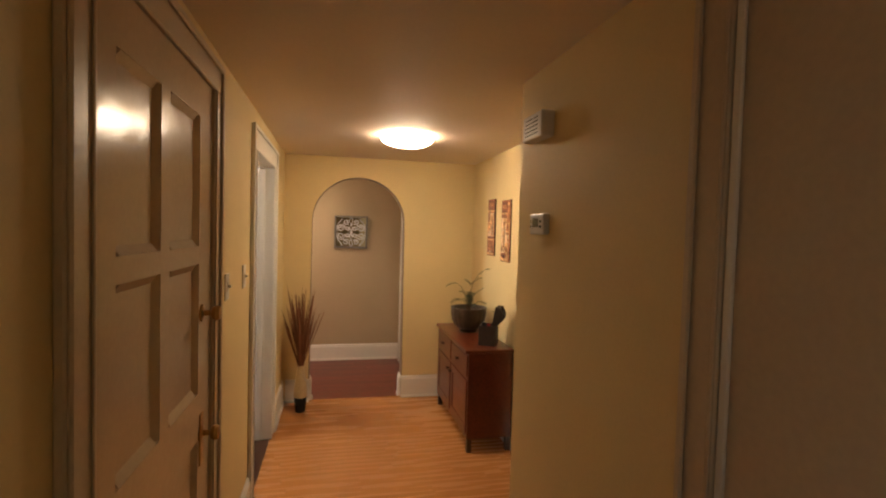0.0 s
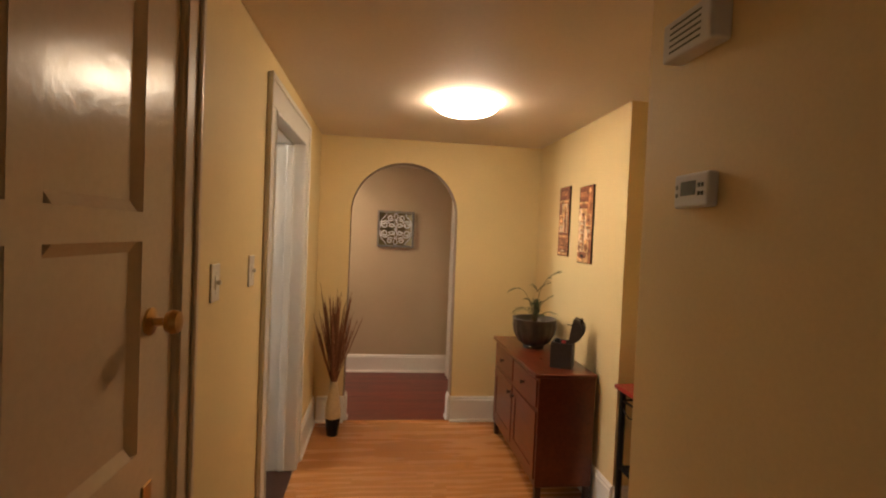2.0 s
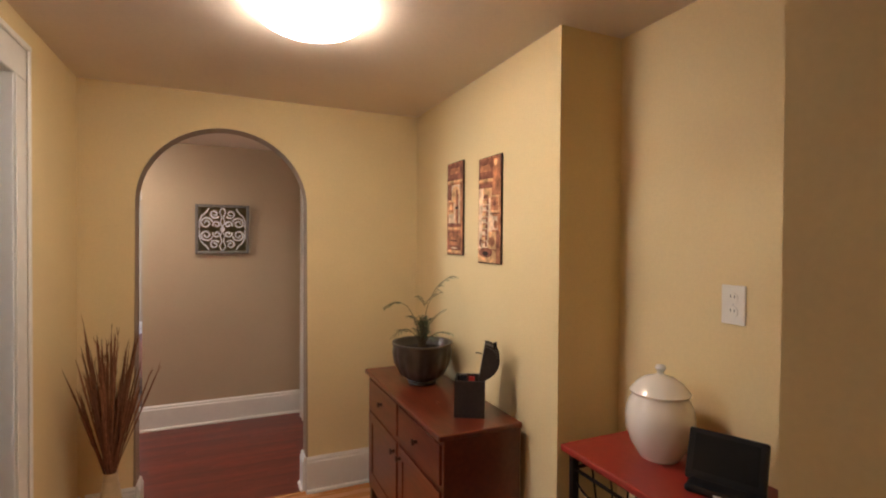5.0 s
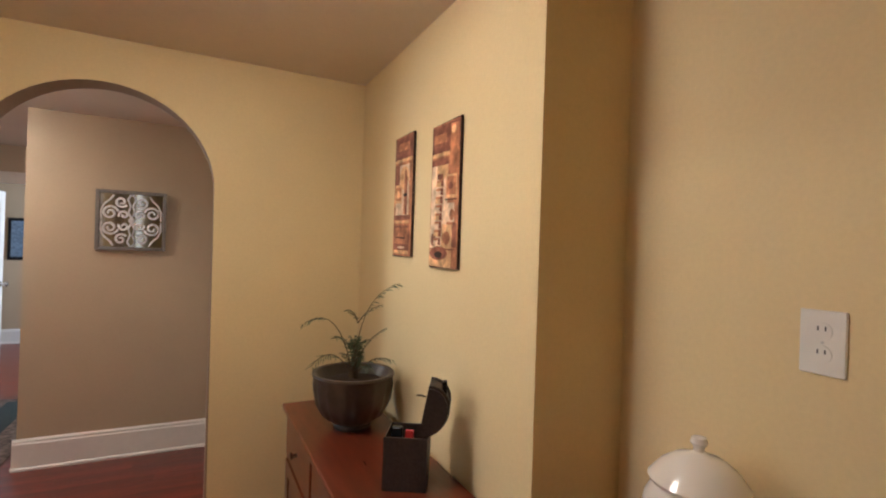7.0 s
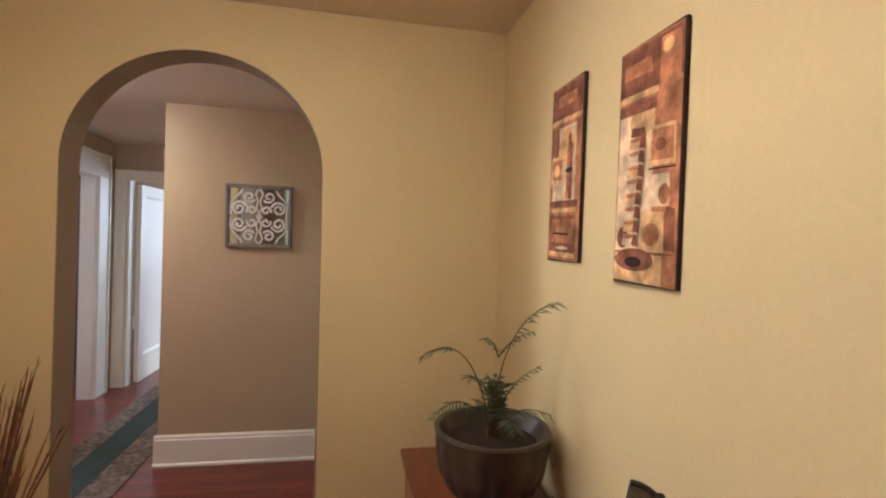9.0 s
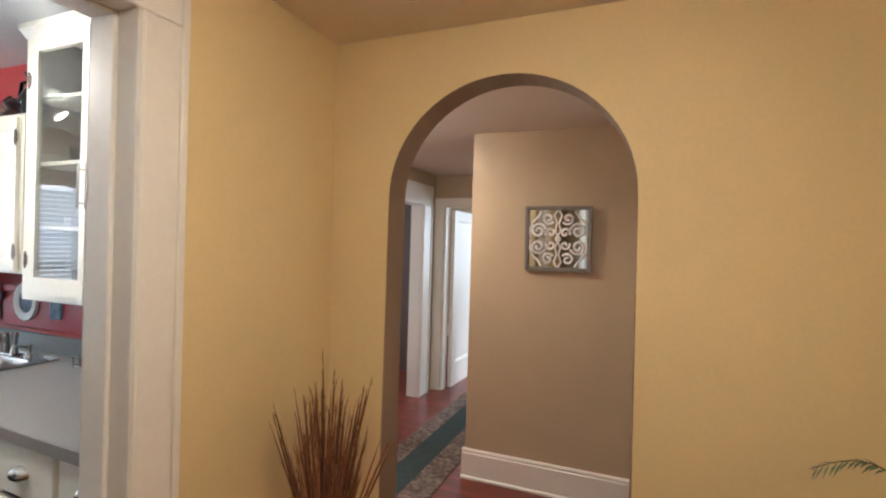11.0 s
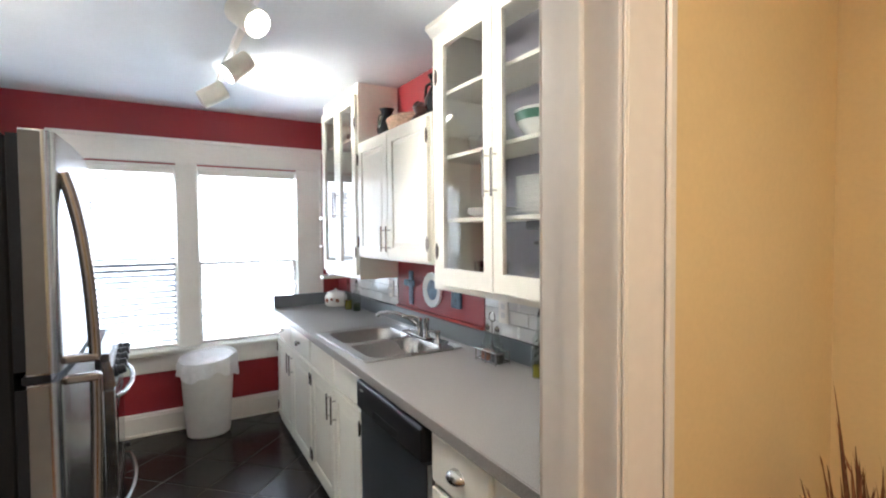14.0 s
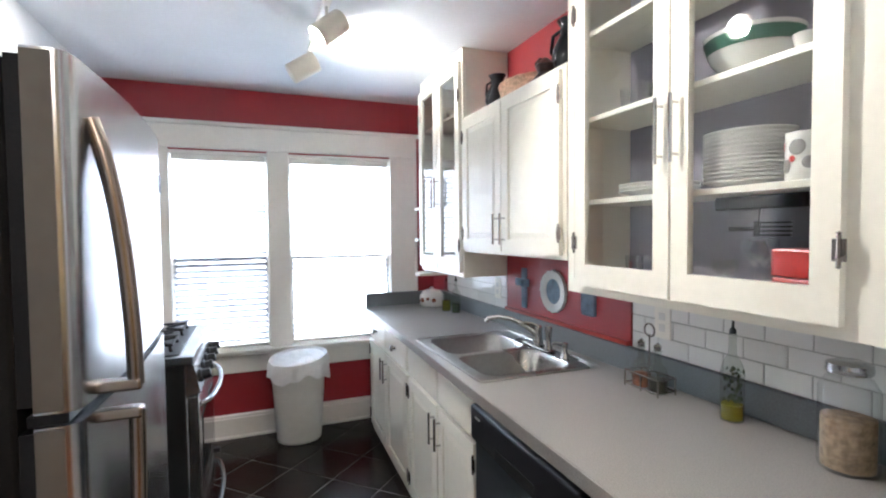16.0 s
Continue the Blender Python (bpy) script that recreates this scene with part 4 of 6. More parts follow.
def niche_table():
    x0, x1, y0, y1, top = 1.376, 1.735, 2.42, 3.339, 0.80
    d = thing("console_table", (x0, y0, 0), "black iron console table with a red lacquered top", "table")
    D, L = x1 - x0, y1 - y0
    part("top", B(0, D, 0, L, top - 0.024, top, 0.006, 2), M_REDTOP, d, "red lacquered wooden top")
    for x in (0.02, D - 0.045):
        for y in (0.02, L - 0.045):
            part("leg", B(x, x + 0.025, y, y + 0.025, 0, top - 0.0245, 0.003), M_IRON, d)
    for x in (0.032, D - 0.032):
        part("rail", tube([(x, 0.045, top - 0.075), (x, L - 0.045, top - 0.075)], 0.006, 8), M_IRON, d)
    for y in (0.032, L - 0.032):
        part("rail", tube([(0.045, y, top - 0.075), (D - 0.045, y, top - 0.075)], 0.006, 8), M_IRON, d)
        for k in (0.3, 0.5, 0.7):
            part("spindle", tube([(D * k, y, 0.20), (D * k, y, 0.45), (D * k + 0.02, y, 0.6), (D * k, y, top - 0.08)], 0.0035, 6), M_IRON, d)
    # wavy bottle cradles along the front and back
    for x in (0.032, D - 0.032):
        for z in (top - 0.115, 0.42, 0.20):
            pts = [(x, 0.045 + (L - 0.09) * i / 60, z - 0.025 * abs(math.sin(math.pi * 7 * i / 60))) for i in range(61)]
            part("bottle_cradle", tube(pts, 0.004, 6), M_IRON, d)
    part("shelf", B(0.02, D - 0.02, 0.03, L - 0.03, 0.385, 0.395, 0.002), M_IRON, d)


niche_table()
jar = thing("cookie_jar", (1.60, 3.135, 0.8005), "glossy cream ceramic jar with a knobbed lid on the red table", "jar")
part("body", lathe([(0, 0), (0.072, 0), (0.078, 0.008), (0.108, 0.05), (0.126, 0.10), (0.128, 0.14), (0.118, 0.18), (0.102, 0.205), (0.100, 0.212), (0, 0.212)], 40), M_CERAMIC, jar, "", True)
part("lid", lathe([(0.108, 0.2125), (0.112, 0.220), (0.104, 0.228), (0.085, 0.248), (0.055, 0.266), (0.022, 0.275), (0.012, 0.280), (0.012, 0.288), (0.020, 0.298), (0.016, 0.308), (0, 0.312)], 40), M_CERAMIC, jar, "domed lid with a knob", True)
jar.scale = (0.80, 0.80, 0.93)
tab = thing("digital_picture_frame", (1.58, 2.905, 0.8005), "black digital picture frame propped on a stand", "picture frame", "", -66)
bm = B(-0.105, 0.105, -0.011, 0.011, 0.0, 0.150, 0.006, 2)
bmesh.ops.transform(bm, matrix=pose(0, 0, 0.012, -22), verts=bm.verts)
part("housing", bm, M_BLACK, tab)
bm = B(-0.085, 0.085, -0.0125, -0.0112, 0.028, 0.135)
bmesh.ops.transform(bm, matrix=pose(0, 0, 0.012, -22), verts=bm.verts)
part("screen", bm, M_SCREEN, tab, "dark glossy screen")
part("base", B(-0.09, 0.09, -0.07, 0.08, 0, 0.022, 0.008, 2), M_BLACK, tab)
tab.scale = (0.92, 0.92, 0.92)
part("nameplate", B(-0.012, 0.012, -0.0715, -0.0702, 0.008, 0.014), M_GREYPLASTIC, tab)
pit = thing("pitcher", (1.50, 3.17, 0.3955), "pale grey and blue pitcher on the lower shelf", "pitcher")
part("body", lathe([(0, 0), (0.045, 0), (0.058, 0.05), (0.056, 0.09), (0.040, 0.14), (0.046, 0.175), (0.043, 0.176), (0.036, 0.14), (0, 0.12)], 28), M_WCERAMIC, pit, "", True)
part("handle", tube([(0, 0.040, 0.15), (0, 0.075, 0.14), (0, 0.085, 0.10), (0, 0.055, 0.06)], 0.006, 8), M_WCERAMIC, pit, "", True)


def wall_plate(name, x, y, z, out, w, h, kind, label, cat):
    d = thing(name, (x, y, z), label, cat)
    s = out
    part("plate", B(0, s * 0.006, -w / 2, w / 2, -h / 2, h / 2, 0.002), M_PLASTIC, d)
    if kind == "switch":
        part("toggle_surround", B(s * 0.0061, s * 0.0085, -0.008, 0.008, -0.020, 0.020), M_PLASTIC, d)
        bm = B(s * 0.0086, s * 0.022, -0.004, 0.004, -0.006, 0.008, 0.002)
        part("toggle", bm, M_PLASTIC, d)
    else:
        for dz in (-0.021, 0.021):
            r = lathe([(0, 0), (0.0165, 0), (0.0165, 0.002), (0, 0.002)], 20)
            bmesh.ops.transform(r, matrix=pose(s * 0.0061, 0, dz, 0, 90 * s, 0), verts=r.verts)
            rr = part("socket", r, M_PLASTIC, d)
            for dy in (-0.006, 0.006):
                part("slot", B(s * 0.0083, s * 0.0088, dy - 0.0012, dy + 0.0012, dz + 0.001, dz + 0.009), M_BLACK, rr)
    for dz in ((-0.030, 0.030) if kind == "switch" else (0.0,)):
        sc = lathe([(0, 0), (0.003, 0), (0.0025, 0.001), (0, 0.0012)], 10)
        bmesh.ops.transform(sc, matrix=pose(s * 0.0061, 0, dz, 0, 90 * s, 0), verts=sc.verts)
        part("screw", sc, M_GREYPLASTIC, d)
    return d


wall_plate("light_switch", HX, 2.572, 1.335, 1, 0.070, 0.114, "switch", "cream plastic toggle switch plate on the yellow wall", "switch")
wall_plate("light_switch", HX, 2.975, 1.341, 1, 0.070, 0.118, "switch", "cream plastic toggle switch plate beside the doorway", "switch")
wall_plate("wall_outlet", AX, 3.005, 1.284, -1, 0.075, 0.118, "outlet", "white double wall outlet in the niche", "outlet")


def thermostat():
    d = thing("thermostat", (TX, 2.13, 1.637), "pale grey plastic thermostat with a small display", "thermostat")
    part("housing", B(-0.028, 0, -0.064, 0.064, -0.041, 0.041, 0.006, 2), M_GREYPLASTIC, d)
    part("display", B(-0.0292, -0.0282, -0.020, 0.036, -0.012, 0.022), M_LCD, d, "grey green display")
    for y in (-0.046, -0.034, 0.050):
        for z in (-0.010, 0.010):
            part("button", B(-0.0305, -0.0282, y - 0.004, y + 0.004, z - 0.005, z + 0.005, 0.001), M_LCD, d)
    c = thing("door_chime", (TX, 2.143, 2.015), "pale plastic door chime box near the ceiling", "door chime")
    part("cover", B(-0.055, 0, -0.093, 0.093, -0.050, 0.050, 0.008, 2), M_GREYPLASTIC, c)
    for k in range(5):
        part("grille_slot", B(-0.0562, -0.0552, -0.06, 0.06, -0.033 + 0.015 * k, -0.0285 + 0.015 * k), M_LCD, c)


thermostat()


def scroll_mirror():
    cx, z0, w = 0.333, 1.362, 0.395
    d = thing("scroll_mirror", (cx, FY - 0.002, z0), "square grey framed mirror behind silvery scrollwork", "mirror")
    h = 0.392
    for q in ((-w / 2, -w / 2 + 0.022, 0, h), (w / 2 - 0.022, w / 2, 0, h), (-w / 2 + 0.022, w / 2 - 0.022, 0, 0.022), (-w / 2 + 0.022, w / 2 - 0.022, h - 0.022, h)):
        part("frame_bar", B(q[0], q[1], -0.028, 0, q[2], q[3], 0.004), M_PEWTER, d)
    part("mirror_glass", B(-w / 2 + 0.022, w / 2 - 0.022, -0.008, -0.004, 0.022, h - 0.022), M_MIRROR, d)

    def spiral(cx_, cz_, r, a0, turns, sign):
        n = 28
        return [(cx_ + r * (1 - 0.80 * i / n) * math.cos(a0 + sign * turns * 6.283 * i / n), -0.017, cz_ + r * (1 - 0.80 * i / n) * math.sin(a0 + sign * turns * 6.283 * i / n)) for i in range(n + 1)]
    c = h / 2
    for sx in (-1, 1):
        for sz in (-1, 1):
            # large outer volute, top volute and the small ring by the centre
            for ox, oz, r, a, turns, sign in ((0.118, 0.048, 0.046, 2.9, 1.55, -1), (0.058, 0.122, 0.036, -2.6, 1.3, 1), (0.042, 0.036, 0.030, -0.4, 1.15, 1)):
                part("scroll", tube([(sx * p[0], p[1], c + sz * p[2]) for p in spiral(ox, oz, r, a, turns, sign)], 0.0085, 6), M_CARVED, d, "", True)
            part("scroll", tube([(sx * 0.165, -0.017, c + sz * 0.004), (sx * 0.168, -0.017, c + sz * 0.06), (sx * 0.150, -0.017, c + sz * 0.105), (sx * 0.118, -0.017, c + sz * 0.135), (sx * 0.100, -0.017, c + sz * 0.165)], 0.0065, 6), M_CARVED, d, "", True)
            part("scroll", tube([(0, -0.017, c + sz * 0.012), (sx * 0.016, -0.017, c + sz * 0.055), (sx * 0.006, -0.017, c + sz * 0.095), (sx * 0.022, -0.017, c + sz * 0.14), (sx * 0.004, -0.017, c + sz * 0.172)], 0.0065, 6), M_CARVED, d, "", True)
    d.matrix_world = pose(cx, FY - 0.002, z0, 2.5)
    part("rosette", lathe([(0, 0), (0.020, 0), (0.016, 0.008), (0, 0.010)], 16, centre=(0, 0, 0)), M_CARVED, d).matrix_local = pose(0, -0.016, c, 90)


scroll_mirror()
rug = thing("runner_rug", (-0.56, 6.75, 0.0), "muted patterned wool runner with a grey teal band", "rug")
part("border", B(-0.27, 0.24, -1.15, 1.25, 0.0003, 0.008, 0.002), M_RUG, rug)
part("centre_band", B(-0.13, 0.06, -1.05, 1.15, 0.0085, 0.0095), M_RUGTEAL, rug, "grey teal woven band")
pc = thing("far_picture", (-1.426, 10.90, 1.12), "small dark framed picture in the far room", "picture")
part("frame", B(-0.11, 0.11, -0.02, 0, 0, 0.56, 0.004), M_BLACK, pc)
part("print", B(-0.075, 0.075, -0.0225, -0.0202, 0.04, 0.52), M_BLUEWOOD, pc, "pale blue grey print")


# ---- kitchen: fitted units ----
CF = 4.285          # face of the base cabinets
CTOP = 0.88         # counter top
SKEW = 0.028        # the base run is not quite square to the wall


def front(x):
    """The face of the base run at x."""
    return CF + SKEW * (-1.16 - x)


UF = 4.64           # face of the wall cabinets


def raised_panel(bm, x0, x1, z0, z1, yf, frame=0.055, thick=0.018):
    """A framed door with a raised field, facing -y."""
    box(bm, x0, x0 + frame, yf, yf + thick, z0, z1), box(bm, x1 - frame, x1, yf, yf + thick, z0, z1)
    box(bm, x0 + frame, x1 - frame, yf, yf + thick, z0, z0 + frame), box(bm, x0 + frame, x1 - frame, yf, yf + thick, z1 - frame, z1)
    a0, a1, b0, b1 = x0 + frame, x1 - frame, z0 + frame, z1 - frame
    g = 0.028
    back = [bm.verts.new((x, yf + 0.009, z)) for x, z in ((a0, b0), (a1, b0), (a1, b1), (a0, b1))]
    lip = [bm.verts.new((x, yf + 0.009, z)) for x, z in ((a0 + 0.008, b0 + 0.008), (a1 - 0.008, b0 + 0.008), (a1 - 0.008, b1 - 0.008), (a0 + 0.008, b1 - 0.008))]
    top = [bm.verts.new((x, yf + 0.002, z)) for x, z in ((a0 + g, b0 + g), (a1 - g, b0 + g), (a1 - g, b1 - g), (a0 + g, b1 - g))]
    for i in range(4):
        j = (i + 1) % 4
        bm.faces.new((back[i], back[j], lip[j], lip[i])), bm.faces.new((lip[i], lip[j], top[j], top[i]))
    bm.faces.new(top)
    return bm


def bar_pull(parent, x, yf, z0, z1, gap=0.026):
    bm = tube([(x, yf - gap, z0), (x, yf - gap, z1)], 0.0055, 8)
    for z in (z0 + 0.022, z1 - 0.022):
        tube([(x, yf - gap, z), (x, yf + 0.0005, z)], 0.0042, 8, bm)
    return part("handle", bm, M_CHROME, parent, "brushed steel bar handle", True)


def hinge(parent, x, yf, z):
    bm = tube([(x, yf - 0.004, z - 0.03), (x, yf - 0.004, z + 0.03)], 0.0045, 8)
    for s in (-1, 1):
        box(bm, x + s * 0.004 - 0.008 * (s < 0), x + s * 0.004 + 0.008 * (s > 0), yf - 0.0045, yf - 0.0005, z - 0.022, z + 0.022)
    for e in (-0.033, 0.033):
        lathe([(0, -0.004), (0.006, 0), (0, 0.004)], 8, bm, (x, yf - 0.004, z + e))
    return part("hinge", bm, M_HANDLE, parent, "dull nickel butt hinge", True)


def base_cabinet(x0, x1, label, doors, drawers, group="base cabinets"):
    d = thing("base_cabinet", (x0, front(x0), 0), label, "cabinet", group, -math.degrees(SKEW))
    w = x1 - x0
    t = CTOP - 0.042
    part("side_panel", B(0, 0.016, 0.0205, 0.58, 0.0, t), M_CAB, d)
    part("side_panel", B(w - 0.016, w, 0.0205, 0.58, 0.0, t), M_CAB, d)
    part("bottom_panel", B(0.0165, w - 0.0165, 0.021, 0.58, 0.05, 0.066), M_CAB, d)
    ff = bmesh.new()
    box(ff, 0, 0.03, 0.002, 0.020, 0.0, t), box(ff, w - 0.03, w, 0.002, 0.020, 0.0, t)
    for z0, z1 in ((0.0, 0.07), (t - 0.03, t)) + (((0.655, 0.685),) if drawers and doors else ()):
        box(ff, 0.03, w - 0.03, 0.002, 0.020, z0, z1)
    part("face_frame", ff, M_CAB, d)
    for a, b, pull in doors:
        dr = part("door", raised_panel(bmesh.new(), a - x0, b - x0, 0.055, 0.665, -0.018), M_CAB, d)
        hx = (b - x0 - 0.028) if pull > 0 else (a - x0 + 0.028)
        bar_pull(dr, hx, -0.018, 0.49, 0.63)
        ox = (a - x0) if pull > 0 else (b - x0)
        for z in (0.13, 0.59):
            hinge(dr, ox, -0.016, z)
    for a, b, z0, z1, kind in drawers:
        dr = part("drawer", B(a - x0, b - x0, -0.018, 0.0015, z0, z1, 0.005, 2), M_CAB, d)
        if kind == "knob":
            kb = lathe([(0, 0), (0.010, 0), (0.008, 0.010), (0.018, 0.018), (0.019, 0.024), (0.012, 0.030), (0, 0.032)], 18)
            bmesh.ops.transform(kb, matrix=pose((a + b) / 2 - x0, -0.018, (z0 + z1) / 2, 90), verts=kb.verts)
            part("knob", kb, M_CHROME, dr, "round steel knob", True)
        elif kind == "cup":
            prof = [(0.030 * math.cos(q), 0.020 * math.sin(q)) for q in [math.pi * i / 10 for i in range(11)]]
            cup = lathe([(0.0, 0.032), (0.016, 0.029), (0.027, 0.018), (0.030, 0.004), (0.032, 0.0)], 20)
            bmesh.ops.transform(cup, matrix=pose((a + b) / 2 - x0, -0.018, (z0 + z1) / 2, 90) @ Matrix.Diagonal((1.25, 0.75, 1, 1)), verts=cup.verts)
            part("knob", cup, M_CHROME, dr, "oval brushed steel knob", True)
    return d


base_cabinet(-3.72, -2.695, "white painted base cabinet with raised panel doors by the window", [(-3.69, -3.22, 1), (-3.20, -2.71, -1)], [(-3.69, -3.22, 0.69, 0.825, "knob"), (-3.20, -2.71, 0.69, 0.825, "knob")])
base_cabinet(-2.69, -1.81, "white painted sink cabinet with two raised panel doors", [(-2.675, -2.23, 1), (-2.21, -1.825, -1)], [(-2.675, -2.23, 0.69, 0.825, ""), (-2.21, -1.825, 0.69, 0.825, "")])
base_cabinet(-1.155, -0.80, "white painted drawer cabinet with oval steel knobs", [], [(-1.14, -0.815, 0.665, 0.822, "cup"), (-1.14, -0.815, 0.47, 0.645, "cup"), (-1.14, -0.815, 0.07, 0.45, "cup")])
base_cabinet(-0.795, KX1 - 0.005, "white painted narrow base cabinet by the doorway", [(-0.785, -0.49, -1)], [(-0.785, -0.49, 0.69, 0.825, "cup")])


def dishwasher():
    x0, x1 = -1.803, -1.165
    d = thing("dishwasher", (x0, front(x0), 0), "built-in dishwasher with dark grey door and black control panel", "dishwasher", "", -math.degrees(SKEW))
    w = x1 - x0
    part("body", B(0.004, w - 0.004, 0.03, 0.57, 0.09, CTOP - 0.046), M_BLACKTEX, d)
    part("door", B(0.006, w - 0.006, -0.022, 0.029, 0.11, 0.700, 0.006, 2), M_DWFRONT, d, "dark blue grey steel door")
    pan = part("control_panel", B(0.003, w - 0.003, -0.040, 0.029, 0.703, 0.828, 0.012, 3), M_BLACK, d, "glossy black control panel")
    part("handle_recess", B(0.20, w - 0.20, -0.0415, -0.0402, 0.712, 0.748), M_BLACKTEX, pan)
    part("badge", B(0.05, 0.085, -0.0412, -0.0402, 0.79, 0.796), M_GREYPLASTIC, pan)
    part("side_strip", B(w - 0.0058, w - 0.0005, -0.020, 0.029, 0.11, 0.70), M_STEEL, d)
    part("toe_panel", B(0.01, w - 0.01, 0.05, 0.06, 0.0, 0.10), M_BLACK, d)


dishwasher()


def countertop():
    CX0 = -3.77
    d = thing("countertop", (CX0, 4.255, CTOP), "long grey laminate countertop with a matching upstand", "countertop")
    x1, y1 = KX1 - 0.004 - CX0, KY1 - 0.002 - 4.255
    sx0, sx1, sy0, sy1 = -2.545 - CX0, -1.865 - CX0, 4.365 - 4.255, 4.80 - 4.255
    yl = lambda x: front(x + CX0) - 0.030 - 4.255
    bm = bmesh.new()
    for q in ([(0, yl(0)), (sx0, yl(sx0)), (sx0, y1), (0, y1)], [(sx1, yl(sx1)), (x1, yl(x1)), (x1, y1), (sx1, y1)], [(sx0, yl(sx0)), (sx1, yl(sx1)), (sx1, sy0), (sx0, sy0)], [(sx0, sy1), (sx1, sy1), (sx1, y1), (sx0, y1)]):
        extrude(q, "z", -0.038, 0, bm)
    bmesh.ops.remove_doubles(bm, verts=bm.verts, dist=1e-5)
    part("slab", bm, M_COUNTER, d)
    part("front_edge", extrude([(0, yl(0) - 0.006), (x1, yl(x1) - 0.006), (x1, yl(x1) - 0.0005), (0, yl(0) - 0.0005)], "z", -0.040, -0.001), M_COUNTER, d)
    part("upstand", B(0.0205, x1, y1 - 0.02, y1, 0.0005, 0.098, 0.003), M_SPLASH, d, "slate grey laminate upstand")
    part("end_upstand", B(0, 0.02, yl(0), y1, 0.0005, 0.098, 0.003), M_SPLASH, d, "slate grey laminate end upstand")


countertop()


def sink():
    d = thing("sink", (-2.205, 4.582, CTOP), "double bowl stainless steel sink set into the counter", "sink")
    X, Y = 0.375, 0.262

    def rounded(x0, x1, y0, y1, r, z, n=5):
        pts = []
        for cx, cy, a in ((x1 - r, y1 - r, 0), (x0 + r, y1 - r, 90), (x0 + r, y0 + r, 180), (x1 - r, y0 + r, 270)):
            for i in range(n + 1):
                t = radians(a + 90 * i / n)
                pts.append((cx + r * math.cos(t), cy + r * math.sin(t), z))
        return pts
    bowls = [(-0.335, -0.018, -0.215, 0.175), (0.018, 0.335, -0.215, 0.175)]
    # deck with rounded rim, in strips round the bowls
    deck = bmesh.new()
    for q in ((-X, -0.335, -Y, Y), (0.335, X, -Y, Y), (-0.335, 0.335, 0.175, Y), (-0.335, 0.335, -Y, -0.215), (-0.018, 0.018, -0.215, 0.175)):
        box(deck, *q, 0.0005, 0.005)
    bmesh.ops.remove_doubles(deck, verts=deck.verts, dist=1e-5)
    part("deck", deck, M_SINK, d)
    rim = tube([(p[0], p[1], 0.004) for p in rounded(-X, X, -Y, Y, 0.03, 0)] + [(X, Y - 0.03, 0.004)], 0.005, 6)
    part("rim", rim, M_SINK, d, "", True)
    for b in bowls:
        bm = bmesh.new()
        loops = []
        for inset, z, r in ((0.0, 0.005, 0.004), (0.0, 0.0052, 0.06), (0.006, -0.006, 0.07), (0.014, -0.10, 0.075), (0.030, -0.150, 0.085), (0.075, -0.168, 0.07)):
            loops.append([bm.verts.new(p) for p in rounded(b[0] + inset, b[1] - inset, b[2] + inset, b[3] - inset, r, z)])
        for a, c in zip(loops, loops[1:]):
            for i in range(len(a)):
                j = (i + 1) % len(a)
                bm.faces.new((a[i], a[j], c[j], c[i]))
        bm.faces.new(loops[-1])
        bowl = part("bowl", bm, M_SINK, d, "deep satin steel bowl", True)
        part("drain", lathe([(0, 0), (0.04, 0), (0.042, 0.004), (0.03, 0.003), (0, 0.002)], 20, centre=((b[0] + b[1]) / 2, (b[2] + b[3]) / 2, -0.1675)), M_CHROME, bowl, "", True)


sink()


def faucet():
    d = thing("faucet", (-2.19, 4.79, CTOP + 0.005), "brushed nickel faucet with a long low spout", "faucet")
    part("base_plate", B(-0.13, 0.13, -0.028, 0.028, 0, 0.012, 0.006, 2), M_CHROME, d)
    part("body", lathe([(0.026, 0.0125), (0.026, 0.03), (0.022, 0.05), (0.022, 0.095), (0.024, 0.10), (0.018, 0.118), (0, 0.122)], 20), M_CHROME, d, "", True)
    pts = [(-0.005, -0.01, 0.075), (-0.05, -0.05, 0.115), (-0.11, -0.10, 0.142), (-0.17, -0.15, 0.148), (-0.215, -0.19, 0.138), (-0.225, -0.198, 0.118)]
    part("spout", tube(pts, [0.017, 0.015, 0.0135, 0.0125, 0.013, 0.013], 12), M_CHROME, d, "", True)
    part("lever", tube([(0, 0, 0.115), (-0.02, -0.035, 0.130), (-0.04, -0.075, 0.135)], [0.010, 0.008, 0.006], 10), M_CHROME, d, "", True)
    part("sprayer", lathe([(0.022, 0.0125), (0.020, 0.025), (0.014, 0.04), (0.016, 0.09), (0.021, 0.115), (0.018, 0.132), (0, 0.138)], 16, centre=(0.095, 0.002, 0)), M_CHROME, d, "", True)
    d.scale = (0.86, 0.86, 0.86)
    s = thing("soap_dispenser", (-1.985, 4.79, CTOP + 0.005), "small brushed nickel soap pump on the sink deck", "soap dispenser")
    part("body", lathe([(0, 0), (0.020, 0), (0.017, 0.012), (0.012, 0.02), (0.012, 0.050), (0.015, 0.052), (0.015, 0.062), (0, 0.066)], 16), M_CHROME, s, "", True)
    part("nozzle", tube([(0, 0, 0.058), (-0.03, -0.03, 0.060), (-0.036, -0.036, 0.052)], 0.006, 8), M_CHROME, s, "", True)


faucet()


